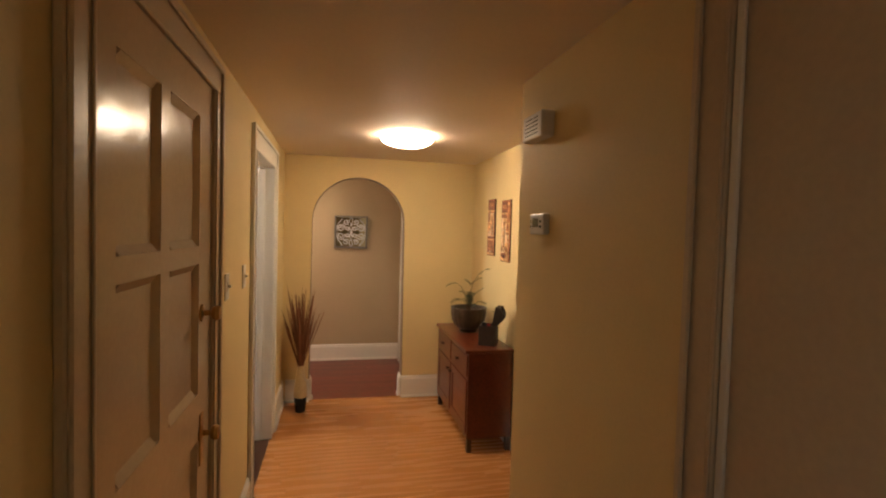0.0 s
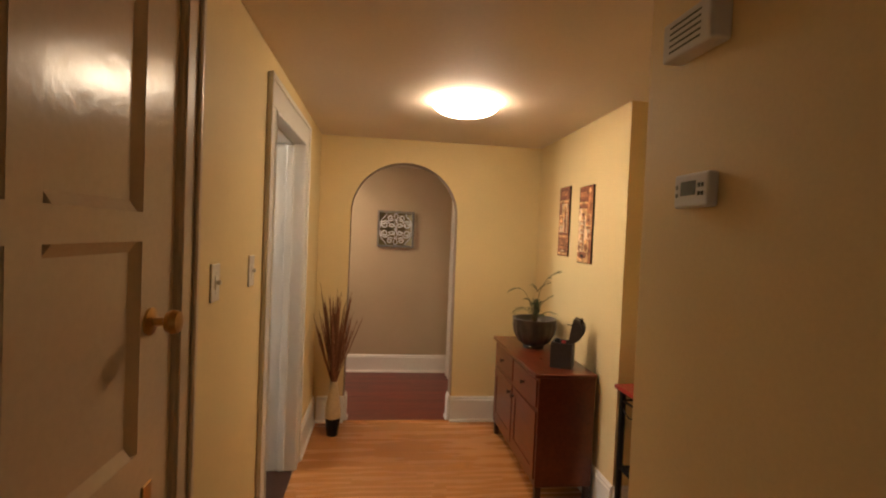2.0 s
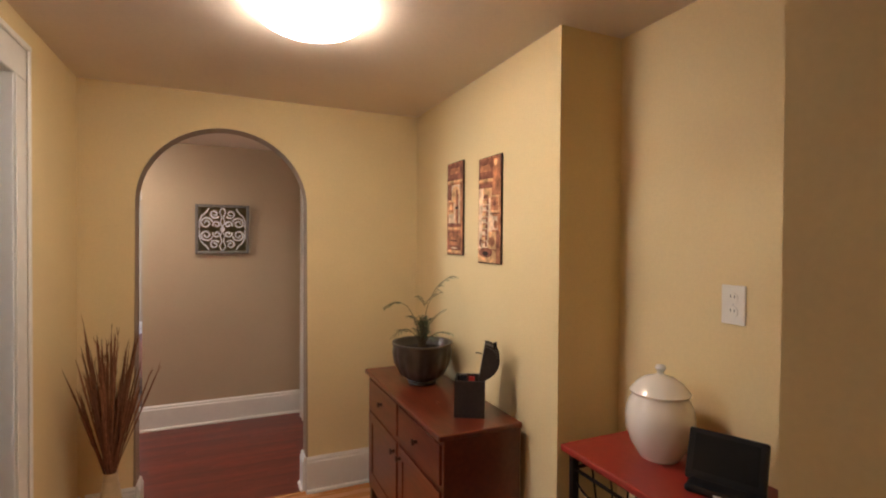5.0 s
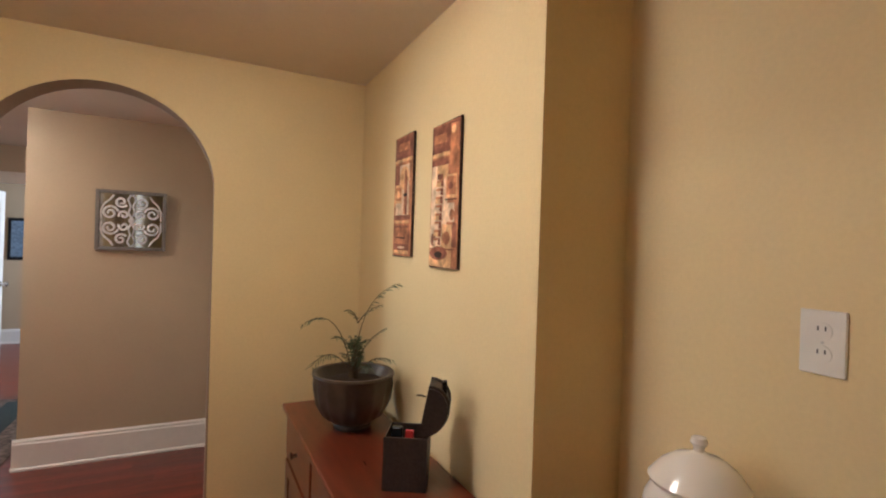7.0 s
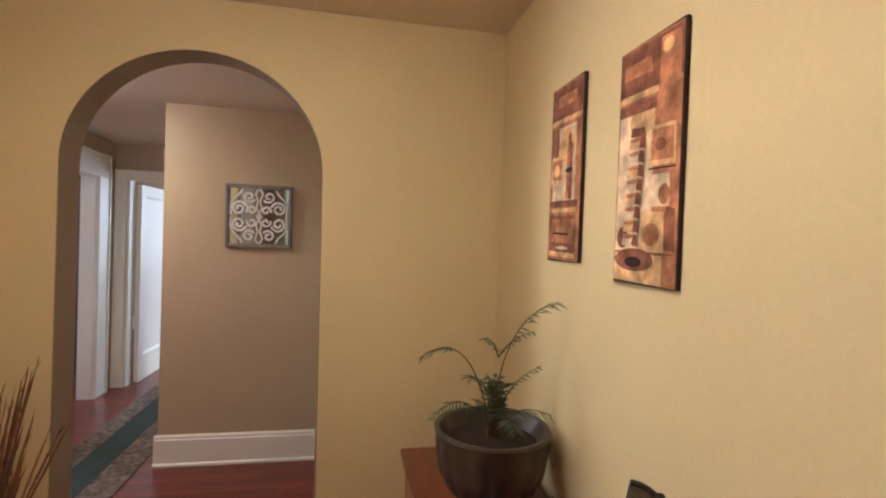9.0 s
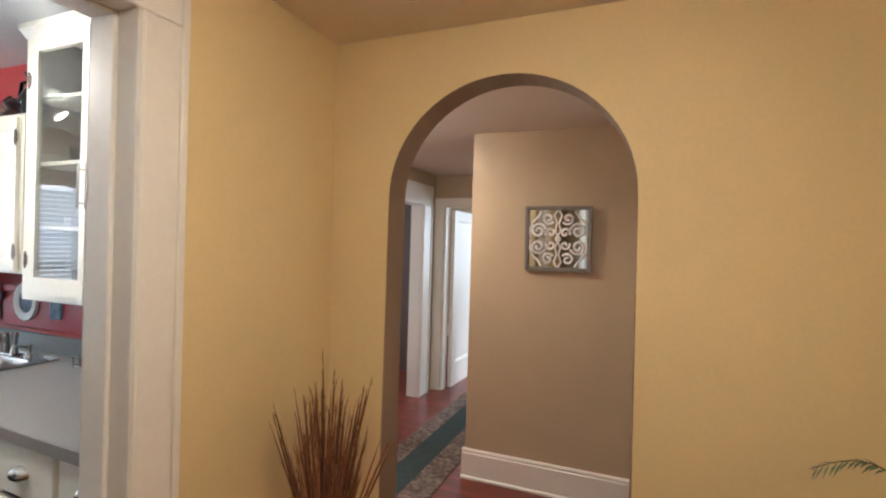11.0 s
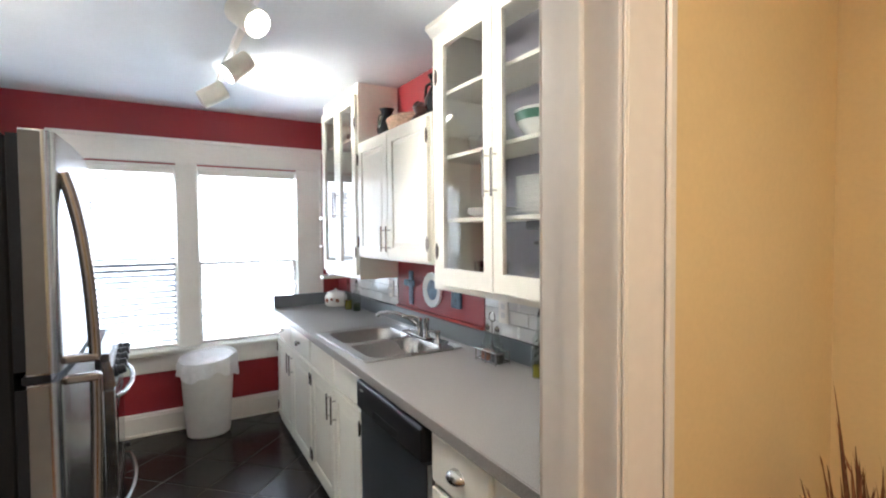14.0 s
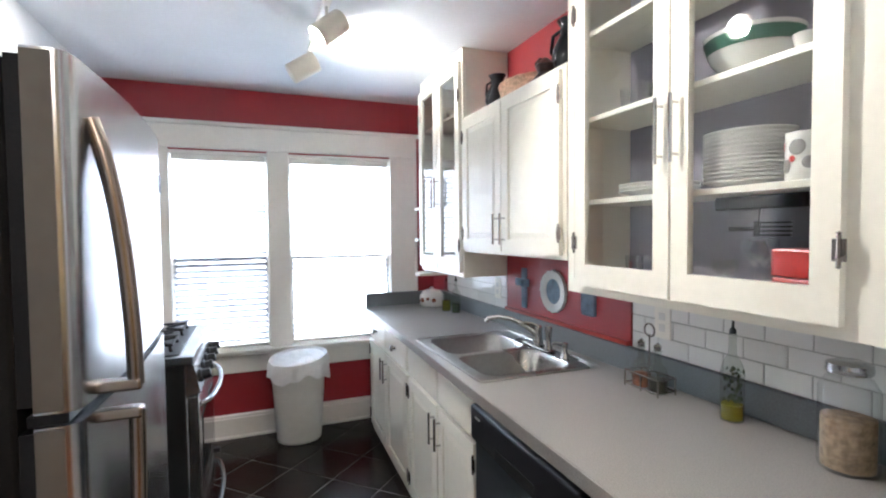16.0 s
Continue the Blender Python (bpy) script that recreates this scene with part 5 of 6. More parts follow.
# ---- wall cabinets ----
def glazed_door(d, a, b, z0, z1, yf, pull, frame=0.055, bottom=0.075, lh=True):
    bm = bmesh.new()
    box(bm, a, a + frame, yf, yf + 0.02, z0, z1), box(bm, b - frame, b, yf, yf + 0.02, z0, z1)
    box(bm, a + frame, b - frame, yf, yf + 0.02, z0, z0 + bottom), box(bm, a + frame, b - frame, yf, yf + 0.02, z1 - frame, z1)
    dr = part("door", bm, M_CAB, d, "white framed glazed door")
    g = part("glass_pane", B(a + frame, b - frame, yf + 0.010, yf + 0.013, z0 + bottom, z1 - frame), M_GLASS, dr)
    g.visible_shadow = False
    hx = b - 0.022 if pull > 0 else a + 0.022
    bar_pull(dr, hx, yf, z0 + 0.37, z0 + 0.55)
    ox = a if pull > 0 else b
    for z in (z0 + 0.15, z1 - 0.18):
        hinge(dr, ox, yf, z)
    return dr


def wall_cabinet(x0, x1, z0, z1, label, shelves=(), back=M_CABIN, crown=False, frame_right=0.0, glazed=True, doors=(), depth=None):
    dp = KY1 - 0.002 - UF
    d = thing("wall_cabinet", (x0, UF, z0), label, "cabinet", "wall cabinets")
    w, h = x1 - x0, z1 - z0
    part("side_panel", B(0, 0.018, 0.0205, dp, 0.0, h), M_CAB, d)
    part("side_panel", B(w - 0.018, w, 0.0205, dp, 0.0, h), M_CAB, d)
    part("bottom_panel", B(0.0185, w - 0.0185, 0.0205, dp, 0.02, 0.038), M_CAB, d)
    part("top_panel", B(0.0185, w - 0.0185, 0.0205, dp, h - 0.02, h - 0.002), M_CAB, d)
    part("back_panel", B(0.0185, w - 0.0185, dp - 0.008, dp, 0.0385, h - 0.0205), back, d, "grey violet painted back")
    ff = bmesh.new()
    box(ff, 0, 0.035, 0.002, 0.020, 0.0, h), box(ff, w - 0.035 - frame_right, w, 0.002, 0.020, 0.0, h)
    box(ff, 0.035, w - 0.035 - frame_right, 0.002, 0.020, 0.0, 0.05), box(ff, 0.035, w - 0.035 - frame_right, 0.002, 0.020, h - 0.06, h)
    part("face_frame", ff, M_CAB, d)
    for z in shelves:
        part("shelf", B(0.019, w - 0.019, 0.03, dp - 0.009, z - z0 - 0.009, z - z0 + 0.009, 0.002), M_CAB, d)
    if crown:
        part("crown", extrude([(0.002, h - 0.055), (-0.018, h - 0.03), (-0.03, h - 0.022), (-0.03, h - 0.001), (0.002, h - 0.001)], "x", -0.012, w + 0.0), M_CAB, d)
    for a, b, pull in doors:
        if glazed:
            glazed_door(d, a - x0, b - x0, 0.028 if not crown else 0.028, h - 0.075, -0.019, pull)
        else:
            dr = part("door", raised_panel(bmesh.new(), a - x0, b - x0, 0.018, h - 0.02, -0.019), M_CAB, d)
            bar_pull(dr, (b - x0 - 0.028) if pull > 0 else (a - x0 + 0.028), -0.019, 0.05, 0.19)
            for z in (0.10, h - 0.11):
                hinge(dr, (a - x0) if pull > 0 else (b - x0), -0.018, z)
    return d


SH1, SH2, SH3 = 1.522, 1.808, 2.10
wall_cabinet(-1.755, -0.783, 1.205, KZ - 0.002, "tall white wall cabinet with two glazed doors and crockery", (SH1, SH2, SH3), crown=True, frame_right=0.054, doors=((-1.69, -1.28, 1), (-1.272, -0.865, -1)))
wall_cabinet(-2.685, -1.765, 1.315, 2.035, "white wall cabinet with two raised panel doors over the sink", doors=((-2.66, -2.235, 1), (-2.225, -1.785, -1)), glazed=False)
wall_cabinet(-3.40, -2.695, 1.172, KZ - 0.002, "tall white wall cabinet with two glazed doors near the window", (1.50, 1.80, 2.10), doors=((-3.385, -3.055, 1), (-3.045, -2.71, -1)))


def corner_shelf():
    d = thing("corner_shelf", (-3.405, KY1 - 0.002, 1.122), "small white open shelves at the end of the wall cabinet", "shelf")
    for z in (0.0, 0.238, 0.453):
        pts = [(0, 0), (0, -0.295), (-0.10, -0.292), (-0.15, -0.275), (-0.19, -0.235), (-0.205, -0.18), (-0.205, 0)]
        part("shelf_board", extrude(pts, "z", z, z + 0.018), M_CAB, d)
    part("back_strip", B(-0.03, 0, -0.012, -0.0005, 0.0185, 0.2370), M_CAB, d)
    part("back_strip", B(-0.03, 0, -0.012, -0.0005, 0.2565, 0.4520), M_CAB, d)
    for z, r in ((0.018, 0.03), (0.256, 0.022)):
        c = thing("spice_pot", (-3.405 - 0.09, KY1 - 0.20, 1.1225 + z), "small white spice pot on the corner shelf", "jar", "spice pots")
        part("body", lathe([(0, 0), (r, 0), (r * 1.1, 0.03), (r * 0.8, 0.05), (0, 0.05)], 16), M_WCERAMIC, c, "", True)
        part("lid", lathe([(r * 0.85, 0.0505), (r * 0.7, 0.06), (0.004, 0.064), (0, 0.07)], 16), M_WCERAMIC, c, "", True)


corner_shelf()


# ---- things behind the glass ----
def plates(x, y, z, n, r, label, group=""):
    d = thing("plate_stack", (x, y, z + 0.0095), label, "plates", group)
    me = None
    for i in range(n):
        if me is None:
            ob = part("plate", lathe([(0, 0.0), (r * 0.55, 0.0), (r * 0.62, 0.004), (r, 0.016), (r, 0.019), (r * 0.6, 0.007), (0, 0.005)], 36), M_WCERAMIC, d, "", True)
            me = ob.data
        else:
            ob = new("plate", me)
            ob.parent = d
        ob.location = (0, 0, 0.0105 * i)
    return d


def bowl(x, y, z, r, h, mat, label, band=None):
    d = thing("bowl", (x, y, z + 0.0095), label, "bowl")
    part("body", lathe([(0, 0), (r * 0.5, 0), (r * 0.55, 0.006), (r * 0.85, h * 0.45), (r, h), (r * 0.97, h), (r * 0.8, h * 0.45), (0, 0.012)], 36), mat, d, "", True)
    if band:
        part("painted_band", lathe([(r * 0.905, h * 0.60), (r * 0.985, h * 0.90)], 36, centre=(0, 0, 0), wave=lambda a, i: 1.008), band, d, "green painted band", True)
    return d


def tumbler(x, y, z, r, h, label="clear drinking glass on the cabinet shelf", group="drinking glasses"):
    d = thing("drinking_glass", (x, y, z + 0.0095), label, "glass", group)
    o = part("cup", lathe([(0, 0.0), (r * 0.8, 0.0), (r, h), (r * 0.94, h), (r * 0.75, 0.008), (0, 0.008)], 20), M_GLASS, d, "", True)
    return d


def goblet(x, y, z, h):
    d = thing("wine_glass", (x, y, z + 0.0095), "clear stemmed glass in the cabinet", "glass", "stemmed glasses")
    part("foot", lathe([(0, 0), (0.030, 0), (0.028, 0.003), (0.004, 0.008), (0.0035, h * 0.5), (0.0, h * 0.5)], 18), M_GLASS, d, "", True)
    part("bowl", lathe([(0.004, h * 0.5), (0.026, h * 0.6), (0.034, h * 0.78), (0.030, h), (0.0285, h), (0.032, h * 0.78), (0.0, h * 0.54)], 18), M_GLASS, d, "", True)


YS = 4.77
plates(-1.175, 4.79, SH1, 13, 0.108, "tall stack of cream dinner plates behind the glass")
plates(-1.47, 4.78, SH1, 3, 0.12, "oval white platters behind the glass")
mug = thing("mug", (-1.0, 4.745, SH1 + 0.0095), "white mug with grey and red flowers", "mug")
part("body", lathe([(0, 0), (0.042, 0), (0.045, 0.004), (0.045, 0.110), (0.042, 0.110), (0.040, 0.01), (0, 0.008)], 28), M_WCERAMIC, mug, "", True)
for a, z, r, mt in ((-2.1, 0.035, 0.016, M_PEWTER), (-1.5, 0.075, 0.018, M_PEWTER), (-1.0, 0.04, 0.014, M_PEWTER), (-2.5, 0.08, 0.010, M_REDBOX), (-1.75, 0.05, 0.008, M_REDBOX)):
    fl = lathe([(0, 0.0), (r, 0.0), (r * 0.8, 0.0012), (0, 0.0015)], 12)
    bmesh.ops.transform(fl, matrix=pose(0.0452 * math.cos(a), 0.0452 * math.sin(a), z, 90, 0, math.degrees(a) + 90), verts=fl.verts)
    part("painted_flower", fl, mt, mug)
part("handle", tube([(0.044, 0.01, 0.09), (0.072, 0.015, 0.08), (0.072, 0.015, 0.045), (0.044, 0.01, 0.03)], 0.005, 8), M_WCERAMIC, mug, "", True)
bowl(-1.165, 4.785, SH2, 0.115, 0.105, M_WCERAMIC, "large white bowl with a green band", M_GREEN)
for x, y in ((-1.0, 4.73), (-0.945, 4.75), (-0.98, 4.81)):
    bowl(x, y, SH2, 0.026, 0.042, M_WCERAMIC, "small white cup beside the large bowl")
for x, y, h in ((-1.56, 4.74, 0.075), (-1.50, 4.80, 0.09), (-1.45, 4.73, 0.07), (-1.38, 4.78, 0.08)):
    tumbler(x, y, SH2, 0.028, h)
dec = thing("decanter", (-1.475, 4.85, SH2 + 0.0095), "amber glass decanter with a long neck", "decanter")
part("body", lathe([(0, 0), (0.045, 0), (0.052, 0.03), (0.045, 0.07), (0.015, 0.11), (0.012, 0.16), (0.016, 0.165), (0, 0.165)], 20), M_BOTTLE, dec, "", True)
for x, y, h in ((-1.55, 4.76, 0.095), (-1.48, 4.74, 0.10), (-1.42, 4.78, 0.10), (-1.36, 4.75, 0.10)):
    tumbler(x, y, 1.2355, 0.032, h)
for x, y, h in ((-1.20, 4.74, 0.10), (-1.15, 4.78, 0.15), (-1.09, 4.73, 0.16), (-1.04, 4.79, 0.13)):
    goblet(x, y, 1.2355, h)
for x, y in ((-1.60, 4.80), (-1.45, 4.76), (-1.15, 4.80), (-1.02, 4.75)):
    tumbler(x, y, SH3, 0.026, 0.06)
can = thing("red_canister", (-0.985, 4.715, 1.245), "red enamelled tin in the cabinet", "tin")
part("body", B(-0.05, 0.05, -0.04, 0.04, 0, 0.070, 0.006, 2), M_REDBOX, can)
part("lid", B(-0.051, 0.051, -0.041, 0.041, 0.0705, 0.135, 0.006, 2), M_REDBOX, can)
rack = thing("hanging_rack", (-1.10, 4.80, 1.4765), "dark rack with a serving fork under the cabinet shelf", "rack")
part("rack_bar", B(-0.17, 0.07, -0.02, 0.02, 0.0, 0.036, 0.004), M_IRON, rack)
part("hook", tube([(-0.05, 0, 0.002), (-0.05, -0.006, -0.03), (-0.045, -0.008, -0.05)], 0.002, 6), M_IRON, rack)
fork = bmesh.new()
B_ = ((-0.13, -0.06, -0.012, -0.004, -0.058, -0.046), (-0.06, -0.045, -0.012, -0.004, -0.072, -0.032))
for q in B_ + tuple((-0.045, 0.035, -0.012, -0.005, -0.070 + 0.0105 * k, -0.065 + 0.0105 * k) for k in range(4)):
    box(fork, *q)
part("fork", fork, M_IRON, rack, "black serving fork")
for x, z, n, r in ((-3.2, 1.50, 6, 0.09), (-2.88, 1.50, 8, 0.09), (-2.88, 1.80, 4, 0.09)):
    plates(x, 4.80, z, n, r, "stack of white plates in the far cabinet", "far plates")
for x in (-3.25, -3.15, -2.92, -2.82):
    tumbler(x, 4.76, 2.10, 0.03, 0.09)
bowl(-3.2, 4.80, 1.80, 0.09, 0.07, M_WCERAMIC, "white bowl in the far cabinet")

# ---- on top of the sink cabinet ----
MT = 2.0335


def pitcher(x, y, z, s, label):
    d = thing("black_pitcher", (x, y, z), label, "pitcher")
    part("body", lathe([(0, 0), (0.045 * s, 0), (0.050 * s, 0.01 * s), (0.070 * s, 0.06 * s), (0.066 * s, 0.10 * s), (0.040 * s, 0.15 * s), (0.036 * s, 0.18 * s), (0.050 * s, 0.205 * s), (0.046 * s, 0.205 * s), (0.030 * s, 0.17 * s), (0, 0.15 * s)], 32), M_BLACKGLAZE, d, "", True)
    part("handle", tube([(-0.040 * s, -0.01, 0.185 * s), (-0.085 * s, -0.02, 0.175 * s), (-0.098 * s, -0.02, 0.12 * s), (-0.066 * s, -0.01, 0.07 * s)], 0.007 * s, 8), M_BLACKGLAZE, d, "", True)


pitcher(-2.50, 4.75, MT, 0.90, "glossy black ceramic pitcher on top of the cabinet")
pitcher(-1.90, 4.76, MT, 1.08, "tall glossy black jug on top of the cabinet")


def basket():
    d = thing("wicker_basket", (-2.27, 4.76, MT), "shallow oval woven straw basket on top of the cabinet", "basket")
    L, Wd, H = 0.15, 0.09, 0.085
    for k in range(7):
        z = 0.006 + k * 0.0125
        f = 0.82 + 0.18 * k / 6
        pts = [(L * f * math.cos(a), Wd * f * math.sin(a), z + 0.002 * math.sin(12 * a + k * 3.14)) for a in [2 * math.pi * i / 40 for i in range(41)]]
        part("weave_ring", tube(pts, 0.0075, 6), M_WICKER, d, "", True)
    part("bottom", lathe([(0, 0), (L * 0.8, 0), (L * 0.8, 0.006), (0, 0.006)], 30, sy=Wd / L), M_WICKER, d)
    part("handle", tube([(0.14, 0, 0.08), (0.18, -0.02, 0.13), (0.20, -0.05, 0.10)], 0.009, 8), M_DARKWOOD, d, "", True)
    bx = thing("wooden_ornament", (-2.05, 4.74, MT), "dark carved wooden ornament on top of the cabinet", "ornament")
    part("body", lathe([(0, 0), (0.04, 0), (0.055, 0.03), (0.030, 0.06), (0.045, 0.09), (0.012, 0.12), (0, 0.125)], 20), M_DARKWOOD, bx, "", True)


basket()


# ---- behind the sink ----
def backsplash():
    board = thing("painted_board", (-2.20, KY1 - 0.003, 0.982), "red painted board behind the sink", "board")
    part("panel", B(-0.49, 0.475, -0.012, 0, 0, 0.325, 0.002), M_RED, board)
    part("ledge", B(-0.49, 0.475, -0.030, -0.0125, 0, 0.018, 0.003), M_REDTOP, board)
    yb = KY1 - 0.0155
    c = thing("wall_cross", (-2.49, yb, 1.02), "weathered blue wooden cross on the red board", "ornament")
    part("upright", B(-0.022, 0.022, -0.014, 0, 0, 0.21, 0.004), M_BLUEWOOD, c)
    part("crossbar", B(-0.065, 0.065, -0.026, -0.0145, 0.115, 0.155, 0.004), M_BLUEWOOD, c)
    part("boss", lathe([(0, 0), (0.022, 0), (0.018, 0.008), (0, 0.010)], 16), M_BLUEWOOD, c).matrix_local = pose(0, -0.0262, 0.135, 90)
    p = thing("wall_plate_ornament", (-2.225, yb, 1.135), "round pale rimmed plate on the red board", "ornament")
    for r0, r1, y, m, nm in ((0.060, 0.100, 0.016, M_GREYPLASTIC, "rim"), (0.0, 0.060, 0.012, M_BLUEWOOD, "centre")):
        bm = lathe([(r0, 0), (r1, 0), (r1, y), (r0, y * 0.7)] if r0 else [(0, 0), (r1, 0), (r1, y * 0.6), (0, y)], 36, wave=lambda a, i: 1 + (0.03 * math.cos(16 * a) if r0 and i in (1, 2) else 0))
        bmesh.ops.transform(bm, matrix=pose(0, 0, 0, 90), verts=bm.verts)
        part(nm, bm, m, p, "", True)
    f = thing("wall_fish_ornament", (-1.96, yb, 1.06), "small dark blue ornament on the red board", "ornament")
    part("body", B(-0.05, 0.04, -0.014, 0, 0, 0.11, 0.012, 2), M_BLUEWOOD, f)
    part("hanger", tube([(-0.005, -0.006, 0.109), (-0.02, -0.006, 0.15), (0.01, -0.006, 0.15), (-0.005, -0.006, 0.111)], 0.003, 6), M_IRON, f)
    # glazed tiles, in two fields
    root = structure("wall_tiles", B(-3.60, -2.70, KY1 - 0.006, KY1 - 0.0005, 0.979, 1.20), M_TGROUT, "white glazed brick tiles with pale joints", "tiles")
    part("tile_bed", B(-1.72, KX1 - 0.005, KY1 - 0.006, KY1 - 0.0005, 0.979, 1.235), M_TGROUT, root)
    tw, th, g = 0.125, 0.060, 0.003
    meshes = {}
    for fx0, fx1, fz1 in ((-3.60, -2.70, 1.20), (-1.72, KX1 - 0.005, 1.235)):
        z, r = 0.982, 0
        while z < fz1 - 0.01:
            h = min(th, fz1 - z)
            x = fx0 - (tw + g) * 0.5 * (r % 2)
            while x < fx1:
                a, b = max(x, fx0), min(x + tw, fx1)
                if b - a > 0.012:
                    key = (round(b - a, 4), round(h, 4))
                    if key not in meshes:
                        ob = part("tile", B(-(b - a) / 2, (b - a) / 2, -0.006, 0, -h / 2, h / 2, 0.0015), M_SUBWAY, root)
                        meshes[key] = ob.data
                    else:
                        ob = new("tile", meshes[key])
                        ob.parent = root
                    ob.location = ((a + b) / 2, KY1 - 0.0062, z + h / 2)
                x += tw + g
            z += th + g
            r += 1


backsplash()


def tile_outlet(x, z):
    d = thing("wall_outlet", (x, KY1 - 0.0128, z), "white double outlet on the tiles", "outlet", "tile outlets")
    part("plate", B(-0.036, 0.036, -0.006, 0, -0.058, 0.058, 0.002), M_PLASTIC, d)
    for dz in (-0.02, 0.02):
        part("socket", B(-0.014, 0.014, -0.0085, -0.0062, dz - 0.013, dz + 0.013, 0.001), M_GREYPLASTIC, d)


tile_outlet(-2.80, 1.09)
tile_outlet(-1.57, 1.10)

# ---- on the counter ----
CT = CTOP + 0.0005


def canister_far():
    d = thing("ceramic_canister", (-3.62, 4.79, CT), "round white ceramic canister with pink flowers", "canister")
    part("body", lathe([(0, 0), (0.075, 0), (0.088, 0.015), (0.092, 0.05), (0.086, 0.085), (0.070, 0.10), (0, 0.10)], 32), M_WCERAMIC, d, "", True)
    part("lid", lathe([(0.072, 0.1005), (0.066, 0.112), (0.03, 0.122), (0.012, 0.126), (0.016, 0.136), (0, 0.142)], 32), M_WCERAMIC, d, "domed lid with a knob", True)
    for a, z, r in ((-1.2, 0.05, 0.018), (-0.7, 0.06, 0.012), (-1.6, 0.045, 0.012), (-0.2, 0.05, 0.016)):
        fl = lathe([(0, 0.0), (r, 0.0), (r * 0.8, 0.0015), (0, 0.002)], 12)
        bmesh.ops.transform(fl, matrix=pose(0.0915 * math.cos(a), 0.0915 * math.sin(a), z, 90, 0, math.degrees(a) + 90), verts=fl.verts)
        part("painted_flower", fl, M_UMBER, d)


canister_far()


def bottle(x, y, r, h, fill, mat, label, square=False, cap=M_IRON, group=""):
    d = thing("bottle", (x, y, CT), label, "bottle", group)
    st = 4 if square else 20
    k = 1.25 if square else 1.0
    body = lathe([(0, 0), (r * k, 0), (r * k * 1.02, 0.004), (r * k, h * 0.55), (r * 0.75 * k, h * 0.66), (r * 0.34, h * 0.74), (r * 0.32, h * 0.93), (r * 0.38, h * 0.94), (r * 0.36, h * 0.97), (0, h * 0.97)], 20)
    part("glass_body", body, M_BOTTLE, d, "", True)
    if fill:
        part("contents", lathe([(0, 0.004), (r * 0.9, 0.004), (r * 0.9, h * fill), (0, h * fill)], 20), mat, d, "", True)
    part("stopper", lathe([(0, 0.971 * h), (r * 0.30, 0.971 * h), (r * 0.26, h * 1.02), (r * 0.12, h * 1.04), (r * 0.10, h * 1.12), (0, h * 1.12)], 12), cap, d, "dark pouring stopper", True)
    return d


bottle(-3.36, 4.80, 0.030, 0.21, 0.35, M_OIL, "clear oil bottle with golden oil by the tiles", group="oil bottles")
bottle(-3.26, 4.83, 0.030, 0.22, 0.28, M_HERB, "clear bottle with dark herbs by the tiles", group="oil bottles")
bottle(-1.25, 4.835, 0.031, 0.255, 0.18, M_OIL, "tall clear bottle of oil with leafy decoration")
hb = thing("herb_sprig", (-1.245, 4.835, CT + 0.047), "dark herb sprig inside the oil bottle", "herbs")
rnd = random.Random(8)
bm = bmesh.new()
for i in range(60):
    a, z, r = rnd.uniform(0, 6.28), rnd.uniform(0.0, 0.10), rnd.uniform(0.012, 0.030)
    c = Vector((r * math.cos(a), r * math.sin(a), z))
    v = [bm.verts.new(c + Vector(o)) for o in ((0, 0, -0.006), (0.006 * math.sin(a), -0.006 * math.cos(a), 0), (0, 0, 0.007), (-0.006 * math.sin(a), 0.006 * math.cos(a), 0))]
    bm.faces.new(v)
part("leaves", bm, M_HERB, hb)


def cruet_set():
    d = thing("cruet_rack", (-1.54, 4.815, CT), "wire rack holding two oil and vinegar cruets", "cruet set", "", 0)
    for z in (0.012, 0.055):
        part("wire_ring", tube([(-0.074, -0.038, z), (0.074, -0.038, z), (0.074, 0.038, z), (-0.074, 0.038, z), (-0.074, -0.038, z)], 0.003, 6), M_CHROME, d)
    for x in (-0.074, 0.0, 0.074):
        for y in (-0.038, 0.038):
            part("wire_post", tube([(x, y, 0), (x, y, 0.056)], 0.003, 6), M_CHROME, d)
    part("carry_handle", tube([(0, -0.001, 0.012), (0, 0, 0.17), (0.0, 0.0, 0.19)], 0.003, 6), M_CHROME, d)
    part("carry_ring", tube([(0.022 * math.cos(a), 0, 0.205 + 0.022 * math.sin(a)) for a in [2 * math.pi * i / 20 for i in range(21)]], 0.003, 6), M_CHROME, d)
    for x, m in ((-0.036, M_UMBER), (0.036, M_LEATHER)):
        c = thing("cruet", (-1.54 + x, 4.815, CT + 0.002), "small square glass cruet in the wire rack", "bottle", "cruets")
        part("glass_body", lathe([(0, 0), (0.032, 0), (0.034, 0.06), (0.024, 0.085), (0.011, 0.10), (0.011, 0.135), (0.016, 0.14), (0, 0.14)], 16), M_BOTTLE, c, "", True)
        part("contents", lathe([(0, 0.004), (0.029, 0.004), (0.030, 0.045), (0, 0.045)], 16), m, c, "", True)
        part("stopper", lathe([(0, 0.1405), (0.010, 0.1405), (0.013, 0.155), (0, 0.168)], 12), M_CHROME, c, "", True)


cruet_set()


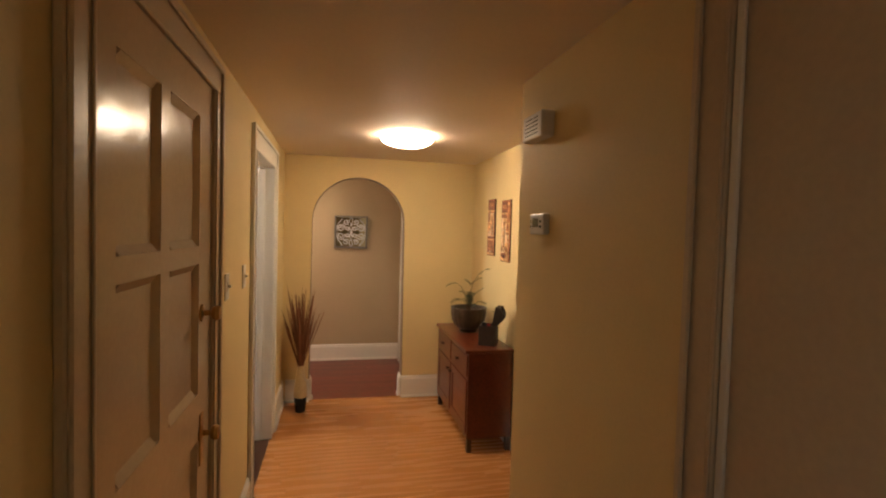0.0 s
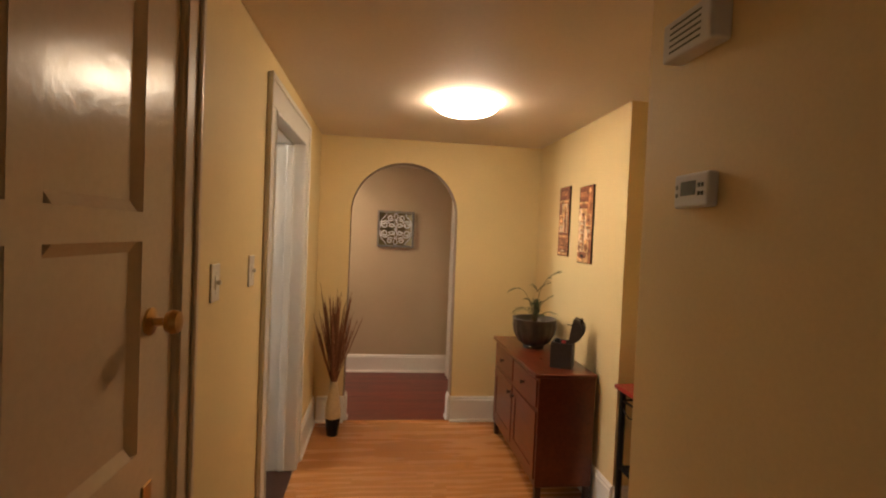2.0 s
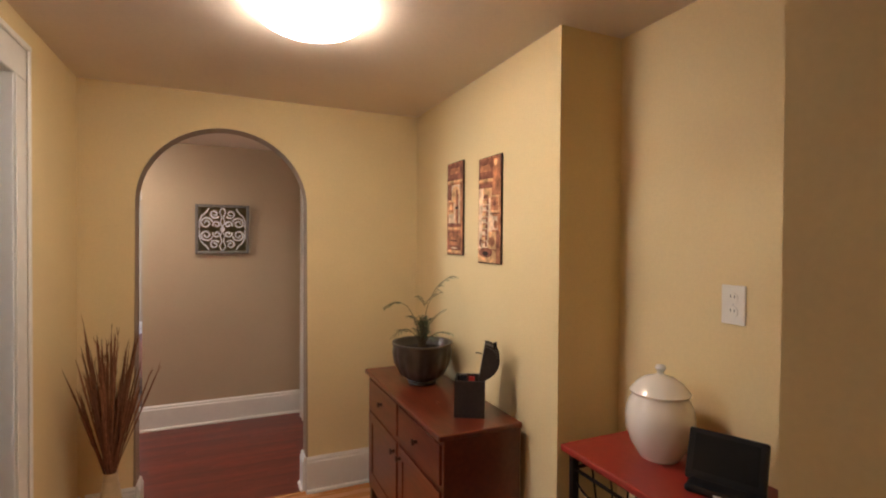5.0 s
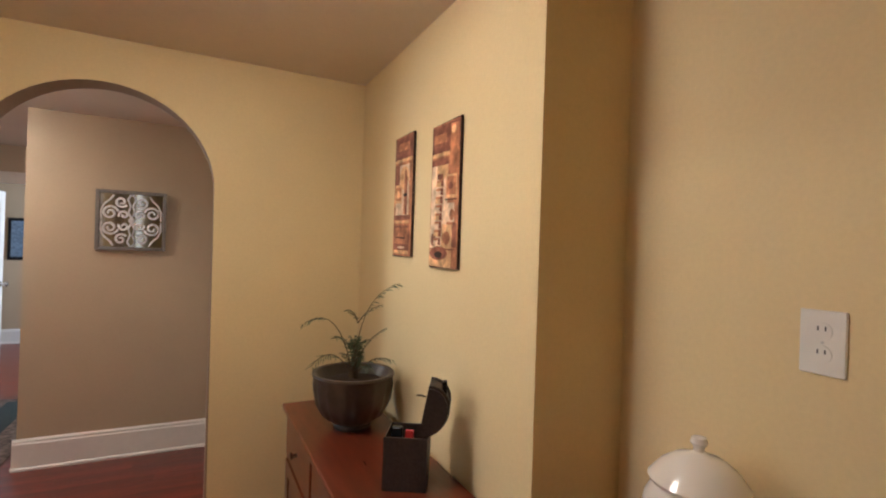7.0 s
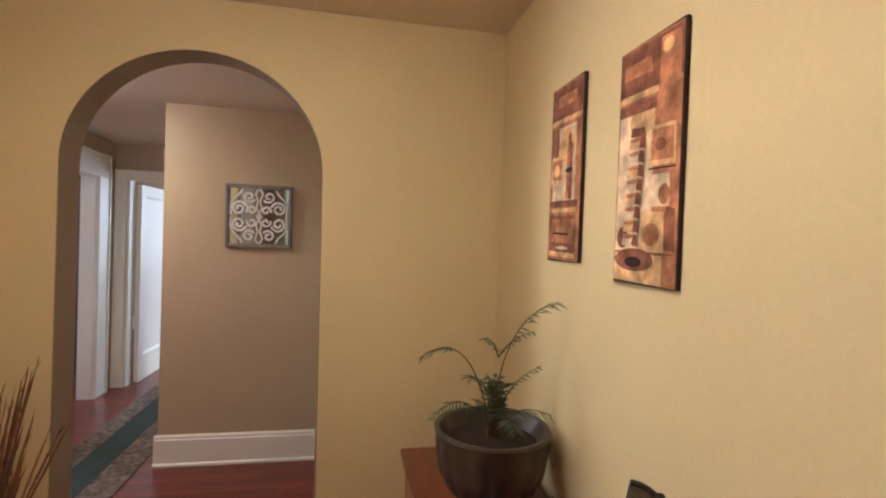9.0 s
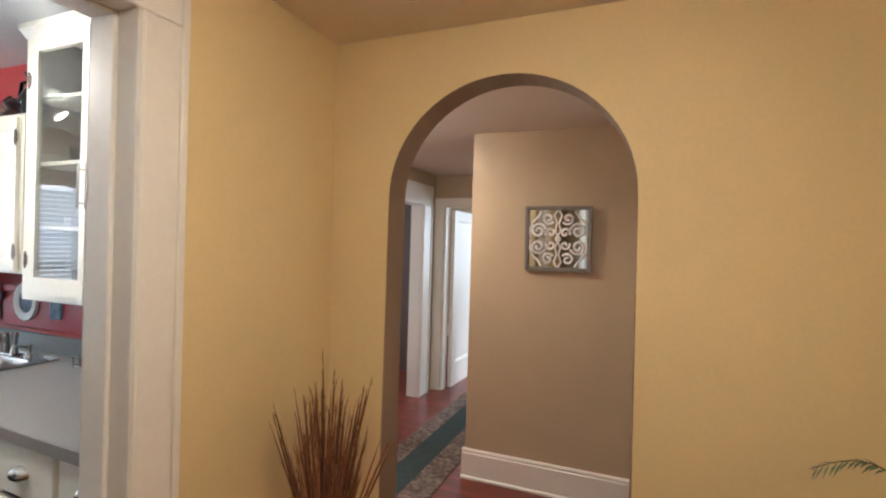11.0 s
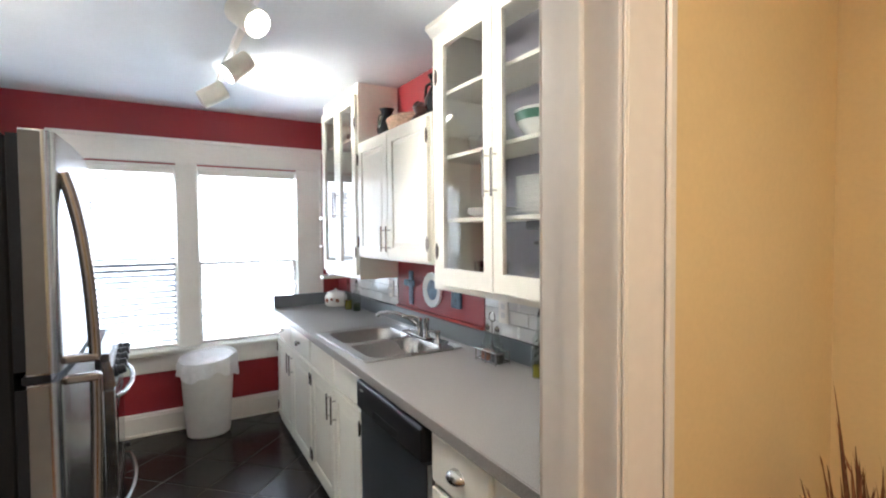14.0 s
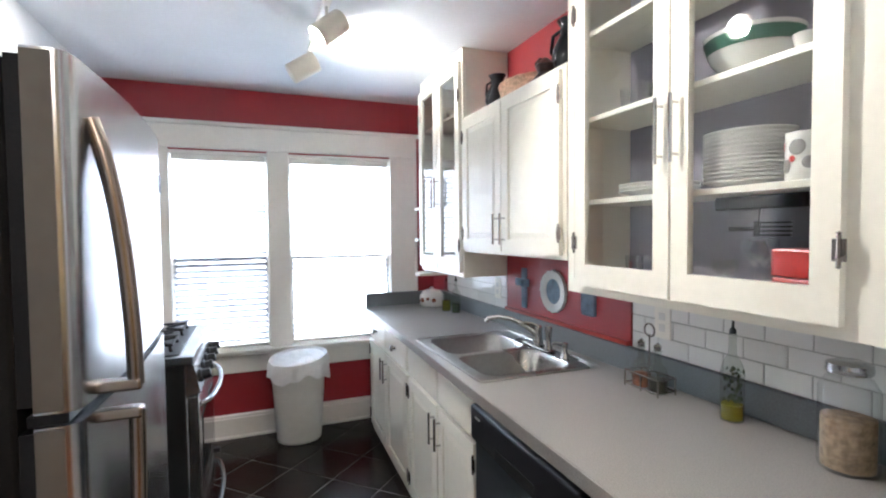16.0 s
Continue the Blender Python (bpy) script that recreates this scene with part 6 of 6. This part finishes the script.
def goods_jar(x, y, fill, label):
    d = thing("glass_canister", (x, y, CT), label, "jar", "glass canisters")
    h, s = 0.235, 0.054
    body = bmesh.new()
    prof = [(0, 0), (s, 0), (s * 1.05, 0.008), (s * 1.05, h * 0.78), (s * 0.8, h * 0.88), (s * 0.7, h * 0.90), (s * 0.7, h * 0.93), (0, h * 0.93)]
    part("glass_body", lathe(prof, 32, wave=lambda a, i: 1 + (0.05 * abs(math.cos(2 * a)) ** 3)), M_GLASS, d, "", True)
    part("contents", lathe([(0, 0.005), (s * 0.94, 0.005), (s * 0.95, h * fill), (s * 0.5, h * fill + 0.008), (0, h * fill + 0.004)], 24), M_PASTA, d, "tan dry goods", True)
    part("lid", lathe([(s * 0.78, h * 0.931), (s * 0.82, h * 0.95), (s * 0.80, h * 1.02), (s * 0.5, h * 1.05), (0, h * 1.05)], 28), M_STEEL, d, "brushed metal lid", True)


def ribbed_jar():
    d = thing("ribbed_jar", (-0.682, 4.825, CT), "black and white banded jar on the counter by the doorway", "jar")
    for k in range(9):
        z = 0.026 * k
        part("band", lathe([(0, z), (0.046, z), (0.052, z + 0.006), (0.052, z + 0.019), (0.046, z + 0.0255), (0, z + 0.0255)], 28), M_WCERAMIC if k % 2 else M_BLACKGLAZE, d, "", True)
    part("lid", lathe([(0.044, 0.2345), (0.046, 0.245), (0.02, 0.256), (0.012, 0.262), (0.014, 0.274), (0, 0.280)], 28), M_BLACKGLAZE, d, "black domed lid", True)
    d.scale = (0.62, 0.62, 0.86)


ribbed_jar()
goods_jar(-0.95, 4.815, 0.50, "square glass canister of dry goods with a metal lid")
goods_jar(-0.80, 4.80, 0.45, "second glass canister of dry goods by the tiles")


# ---- fridge, stove, bin ----
def fridge():
    x0, x1, yb, yf, top, split = -1.885, -1.15, KY0 + 0.015, 3.325, 1.70, 1.152
    d = thing("refrigerator", (x1, yb, 0), "stainless steel top freezer refrigerator with black sides", "refrigerator")
    w, dp = x1 - x0, yf - yb
    part("body", B(-w + 0.004, -0.004, 0, dp - 0.083, 0.03, top - 0.012, 0.006), M_BLACKTEX, d, "black textured steel cabinet")
    part("foot_grille", B(-w + 0.02, -0.02, dp - 0.13, dp - 0.10, 0.0, 0.10), M_BLACK, d)
    for nm, z0, z1 in (("freezer_door", split + 0.010, top), ("fridge_door", 0.11, split - 0.010)):
        # door in plan: steel front, rounded at the opening edge
        o = [(-w, dp - 0.060), (-w, dp - 0.012), (-w + 0.01, dp - 0.002)] + [(-w + 0.03 + (w - 0.07) * i / 8, dp + 0.012 * math.sin(math.pi * i / 8)) for i in range(0, 9)] + [(-0.018, dp - 0.004), (-0.006, dp - 0.010), (0, dp - 0.020), (0, dp - 0.060)]
        dr = part(nm, extrude(o, "z", z0, z1), M_FRSTEEL, d, "satin stainless steel door", True)
        part("door_edge", B(0.0003, 0.003, dp - 0.0595, dp - 0.022, z0 + 0.004, z1 - 0.004, 0.001), M_TAUPE, dr, "taupe grey door edge")
        part("gasket", B(-w + 0.01, -0.01, dp - 0.082, dp - 0.0605, z0 + 0.01, z1 - 0.01), M_BLACK, dr, "black gasket")
        hx = -0.075
        if nm == "freezer_door":
            pts = [(hx, dp + 0.004, z1 - 0.085), (hx, dp + 0.018, z1 - 0.13), (hx, dp + 0.034, z1 - 0.21), (hx, dp + 0.047, z1 - 0.32), (hx, dp + 0.054, z0 + 0.10), (hx, dp + 0.056, z0 + 0.012)]
        else:
            pts = [(hx, dp + 0.056, z1 - 0.012), (hx, dp + 0.055, z1 - 0.14), (hx, dp + 0.048, z1 - 0.36), (hx, dp + 0.030, z1 - 0.52), (hx, dp + 0.006, z1 - 0.64)]
        # smooth the handle's bow
        n, sm = 24, []
        for i in range(n + 1):
            t = i / n * (len(pts) - 1)
            k = min(int(t), len(pts) - 2)
            sm.append(Vector(pts[k]).lerp(Vector(pts[k + 1]), t - k))
        for _ in range(3):
            sm = [sm[0]] + [(sm[i - 1] + 2 * sm[i] + sm[i + 1]) / 4 for i in range(1, n)] + [sm[-1]]
        part("handle", tube(sm, 0.013, 12), M_HANDLE, dr, "bowed dark steel handle", True)
        zc = z0 + 0.014 if nm == "freezer_door" else z1 - 0.014
        part("handle_bracket", B(hx - 0.014, hx + 0.014, dp - 0.004, dp + 0.066, zc - 0.010, zc + 0.010, 0.005, 2), M_HANDLE, dr)
    part("divider", B(-w + 0.006, -0.002, dp - 0.07, dp - 0.018, split - 0.0095, split + 0.0095, 0.003), M_BLACK, d, "black divider strip")
    part("logo_plate", B(-w + 0.055, -w + 0.075, dp + 0.0062, dp + 0.009, top - 0.16, top - 0.11), M_BLACK, d)
    part("hinge_cover", B(-w + 0.02, -w + 0.10, dp - 0.14, dp - 0.06, top - 0.0115, top + 0.006, 0.004), M_BLACK, d)


fridge()


def stove():
    x0, x1, yb, yf, top = -3.30, -2.54, KY0 + 0.02, 3.33, 0.915
    d = thing("gas_stove", (x0, yb, 0), "stainless steel and black gas range with oven", "stove")
    w, dp = x1 - x0, yf - yb
    part("body", B(0, w, 0, dp - 0.04, 0.02, top - 0.04, 0.003), M_BLACKTEX, d, "black enamelled sides")
    part("cooktop", B(-0.002, w + 0.002, 0, dp - 0.005, top - 0.0395, top, 0.006, 2), M_STEEL, d, "steel hob top")
    part("hob_well", B(0.03, w - 0.03, 0.03, dp - 0.06, top + 0.0004, top + 0.0035, 0.002), M_BLACK, d, "black enamelled hob well")
    part("control_panel", extrude([(dp - 0.038, 0.745), (dp + 0.020, 0.755), (dp - 0.004, top - 0.041), (dp - 0.038, top - 0.041)], "x", 0.002, w - 0.002), M_STEEL, d, "sloping steel control panel")
    for i in range(5):
        kx = 0.09 + i * (w - 0.18) / 4
        kb = lathe([(0, 0), (0.030, 0), (0.030, 0.010), (0.023, 0.014), (0.021, 0.046), (0, 0.048)], 18)
        bmesh.ops.transform(kb, matrix=pose(kx, dp + 0.008, 0.806, -78), verts=kb.verts)
        part("control_knob", kb, M_BLACK, d, "black control knob", True)
    od = part("oven_door", B(0.004, w - 0.004, dp - 0.039, dp + 0.012, 0.22, 0.738, 0.006, 2), M_STEEL, d, "steel oven door")
    part("oven_glass", B(0.12, w - 0.12, dp + 0.0122, dp + 0.016, 0.34, 0.62, 0.002), M_SCREEN, od, "dark oven window")

    def arc_handle(nm, z, parent):
        pts = [(0.04 + (w - 0.08) * i / 16, dp + 0.010 + 0.062 * math.sin(math.pi * i / 16) ** 0.5, z) for i in range(17)]
        part(nm, tube(pts, 0.012, 10), M_CHROME, parent, "bowed steel handle", True)
    arc_handle("handle", 0.695, od)
    dw = part("warming_drawer", B(0.004, w - 0.004, dp - 0.039, dp + 0.010, 0.05, 0.212, 0.006, 2), M_STEEL, d, "steel warming drawer")
    arc_handle("handle", 0.155, dw)
    for gx in (0.20, w - 0.20):
        for gy in (0.17, dp - 0.20):
            part("burner", lathe([(0, 0), (0.05, 0), (0.05, 0.014), (0.034, 0.020), (0, 0.020)], 20, centre=(gx, gy, top)), M_BLACK, d, "", True)
            bm = bmesh.new()
            for k in range(4):
                a = math.pi / 4 + k * math.pi / 2
                tube([(gx + 0.03 * math.cos(a), gy + 0.03 * math.sin(a), top + 0.032), (gx + 0.13 * math.cos(a), gy + 0.13 * math.sin(a), top + 0.032), (gx + 0.14 * math.cos(a), gy + 0.14 * math.sin(a), top + 0.001)], 0.008, 6, bm)
            tube([(gx - 0.10, gy - 0.10, top + 0.032), (gx + 0.10, gy - 0.10, top + 0.032), (gx + 0.10, gy + 0.10, top + 0.032), (gx - 0.10, gy + 0.10, top + 0.032), (gx - 0.10, gy - 0.10, top + 0.032)], 0.008, 6, bm)
            part("grate", bm, M_IRON, d, "cast iron grate")
    part("trim_knob", lathe([(0, 0), (0.02, 0), (0.02, 0.02), (0, 0.022)], 14, centre=(0.02, dp + 0.02, 0.19)), M_BLACK, d, "", True)


stove()


def trash_bin():
    d = thing("trash_bin", (-3.715, 3.84, 0), "white plastic kitchen bin with an overhanging white liner", "trash bin")
    sy, n = 1.42, 44
    part("body", lathe([(0, 0), (0.092, 0), (0.100, 0.008), (0.104, 0.03), (0.128, 0.545), (0.124, 0.545), (0.098, 0.04), (0, 0.03)], n, sy=sy), M_BIN, d, "", True)
    rnd_ = random.Random(2)
    ph = [rnd_.uniform(0, 6.28) for _ in range(5)]
    wav = lambda a, i: 1 + (0.03 * math.sin(5 * a + ph[0]) + 0.022 * math.sin(11 * a + ph[1]) + 0.014 * math.sin(19 * a + ph[2])) * (1 if i < 4 else 0.3)
    rim = lathe([(0.143, 0.445), (0.146, 0.46), (0.142, 0.50), (0.142, 0.555), (0.134, 0.582), (0.124, 0.572), (0.11, 0.40)], 88, sy=sy, wave=wav)
    for v in rim.verts:
        if v.co.z < 0.48:
            a = math.atan2(v.co.y, v.co.x)
            v.co.z += 0.022 * math.sin(3 * a + ph[3]) + 0.012 * math.sin(8 * a + ph[4])
        if v.co.z > 0.53:
            v.co.z += 0.035 * (v.co.y / 0.19) * 0.5 - 0.03 * (v.co.x / 0.13)
    part("liner", rim, M_BAG, d, "crumpled white bin liner", True)
    top = lathe([(0.128, 0.566), (0.115, 0.572), (0.06, 0.566), (0, 0.560)], 44, sy=sy)
    for v in top.verts:
        v.co.z += 0.035 * (v.co.y / 0.19) * 0.5 - 0.03 * (v.co.x / 0.13)
    part("liner_top", top, M_BAG, d, "slack white liner over the mouth", True)


trash_bin()


def track_light():
    d = thing("track_light", TRACK, "white track light with swivelling cylinder spots", "track light")
    part("track", B(-0.32, 1.02, -0.018, 0.018, -0.022, -0.0005, 0.004), M_WHITE, d)
    for (sx, sy, sz), aim, power, spread in SPOTS:
        hd = part("spot_arm", tube([(sx, 0, -0.022), (sx, sy * 0.4, -0.05), (sx, sy, sz + 0.03)], 0.007, 8), M_WHITE, d)
        m = Vector(aim).to_track_quat("Z", "Y").to_matrix().to_4x4()
        can = lathe([(0, -0.085), (0.047, -0.085), (0.051, -0.078), (0.052, 0.06), (0.048, 0.06), (0.046, 0.01), (0, 0.008)], 24)
        bmesh.ops.transform(can, matrix=Matrix.Translation((sx, sy, sz)) @ m, verts=can.verts)
        part("spot_head", can, M_CAB, d, "cream cylinder lamp head", True)
        bl = lathe([(0, 0.012), (0.036, 0.014), (0.038, 0.050), (0.02, 0.058), (0, 0.060)], 18)
        bmesh.ops.transform(bl, matrix=Matrix.Translation((sx, sy, sz)) @ m, verts=bl.verts)
        part("bulb", bl, M_SPOTBULB, d, "lit reflector bulb", True)


track_light()


# ---- floors: sub-floors, boards and tiles ----
def boards(name, x0, x1, y0, y1, width, mat, label, along="y", length=1.1, z=0.0, keep=None, parts=True):
    root = structure(name, B(x0, x1, y0, y1, z - 0.12, z - 0.004), M_SUB, label, "floor")
    rnd = random.Random(5)
    stuff = bmesh.new()
    meshes = {}
    a0, a1, b0, b1 = (x0, x1, y0, y1) if along == "y" else (y0, y1, x0, x1)
    n = max(1, round((a1 - a0) / width))
    w = (a1 - a0) / n
    count = 0
    for i in range(n):
        t = b0 - rnd.uniform(0, length)
        while t < b1:
            e = t + rnd.choice((0.7, 0.85, 1.0, 1.15)) * length
            s0, s1 = max(t, b0), min(e, b1)
            t = e
            if s1 - s0 < 0.02:
                continue
            key = round(s1 - s0, 3)
            cu, cv = a0 + (i + 0.5) * w, (s0 + s1) / 2
            if parts and count < 300:
                if key not in meshes:
                    bm = B(-w / 2 + 0.0003, w / 2 - 0.0003, -(s1 - s0) / 2 + 0.0003, (s1 - s0) / 2 - 0.0003, -0.0035, 0.0)
                    if along == "x":
                        bmesh.ops.transform(bm, matrix=pose(0, 0, 0, 0, 0, 90), verts=bm.verts)
                    ob = part("floor_board", bm, mat, root)
                    meshes[key] = ob.data
                else:
                    ob = new("floor_board", meshes[key])
                    ob.parent = root
                ob.location = (cu, cv, z) if along == "y" else (cv, cu, z)
                count += 1
            else:
                if along == "y":
                    box(stuff, cu - w / 2 + 0.0003, cu + w / 2 - 0.0003, s0 + 0.0003, s1 - 0.0003, z - 0.0035, z)
                else:
                    box(stuff, s0 + 0.0003, s1 - 0.0003, cu - w / 2 + 0.0003, cu + w / 2 - 0.0003, z - 0.0035, z)
    if len(stuff.verts):
        tagged(part("floor_boards", stuff, mat, root), kind="stuff")
    return root


boards("floor_hall", HX, 1.9, -1.4, HY, 0.057, M_OAK, "honey coloured oak strip floor of the hall", "x", 1.1)
# unseen added length of hall that keeps the mirror's reflection dark
boards("floor_hall_south", HX, TX, SY, -1.4, 0.057, M_OAK, "honey coloured oak strip floor at the hall's added unseen end", "x", 1.1, parts=False)
boards("floor_passage", -3.5, 1.05, HY, NY + 0.12, 0.075, M_CHERRY, "dark cherry stained board floor beyond the archway", "x", 1.4)
boards("floor_far_room", -3.5, 1.2, NY + 0.12, 10.9, 0.075, M_CHERRY, "dark cherry stained board floor of the far room", "x", 1.4, parts=False)
structure("threshold", extrude([(HY - 0.02, 0.0005), (HY + 0.02, 0.0005), (HY + 0.012, 0.007), (HY - 0.012, 0.007)], "x", AL + 0.002, AR - 0.002), M_OAK, "pale oak strip across the archway", "threshold")
structure("floor_doorway", B(KX1, HX, OY0, OY1, -0.05, -0.001), M_DARKWOOD, "dark wooden threshold of the kitchen doorway", "threshold")


def kitchen_floor():
    root = structure("floor_kitchen", B(KX0, KX1, KY0, KY1, -0.12, -0.004), M_GROUT, "dark brown floor tiles laid diagonally with pale grout", "floor")
    s, g = 0.305, 0.006
    me = None
    u = s + g
    rnd = random.Random(3)
    cx, cy = -2.2, 3.75
    for i in range(-12, 13):
        for j in range(-12, 13):
            x, y = cx + (i - j) * u * 0.7071, cy + (i + j) * u * 0.7071
            r = s * 0.7071
            if x < KX0 - r or x > KX1 + r or y < KY0 - r or y > KY1 + r:
                continue
            inside = KX0 + r < x < KX1 - r and KY0 + r < y < KY1 - r
            if inside:
                if me is None:
                    bm = B(-s / 2, s / 2, -s / 2, s / 2, -0.0035, 0.0, 0.0022)
                    bmesh.ops.transform(bm, matrix=pose(0, 0, 0, 0, 0, 45), verts=bm.verts)
                    ob = part("tile", bm, M_TILE, root)
                    me = ob.data
                else:
                    ob = new("tile", me)
                    ob.parent = root
                ob.location = (x, y, rnd.uniform(-0.0005, 0.0))
            else:
                bm = B(-s / 2, s / 2, -s / 2, s / 2, -0.0035, 0.0)
                bmesh.ops.transform(bm, matrix=pose(x, y, 0, 0, 0, 45), verts=bm.verts)
                for co, no in (((KX0, 0, 0), (-1, 0, 0)), ((KX1, 0, 0), (1, 0, 0)), ((0, KY0, 0), (0, -1, 0)), ((0, KY1, 0), (0, 1, 0))):
                    geom = list(bm.verts) + list(bm.edges) + list(bm.faces)
                    bmesh.ops.bisect_plane(bm, geom=geom, plane_co=co, plane_no=no, clear_outer=True)
                if len(bm.faces):
                    part("tile", bm, M_TILE, root)
                else:
                    bm.free()
    return root


kitchen_floor()
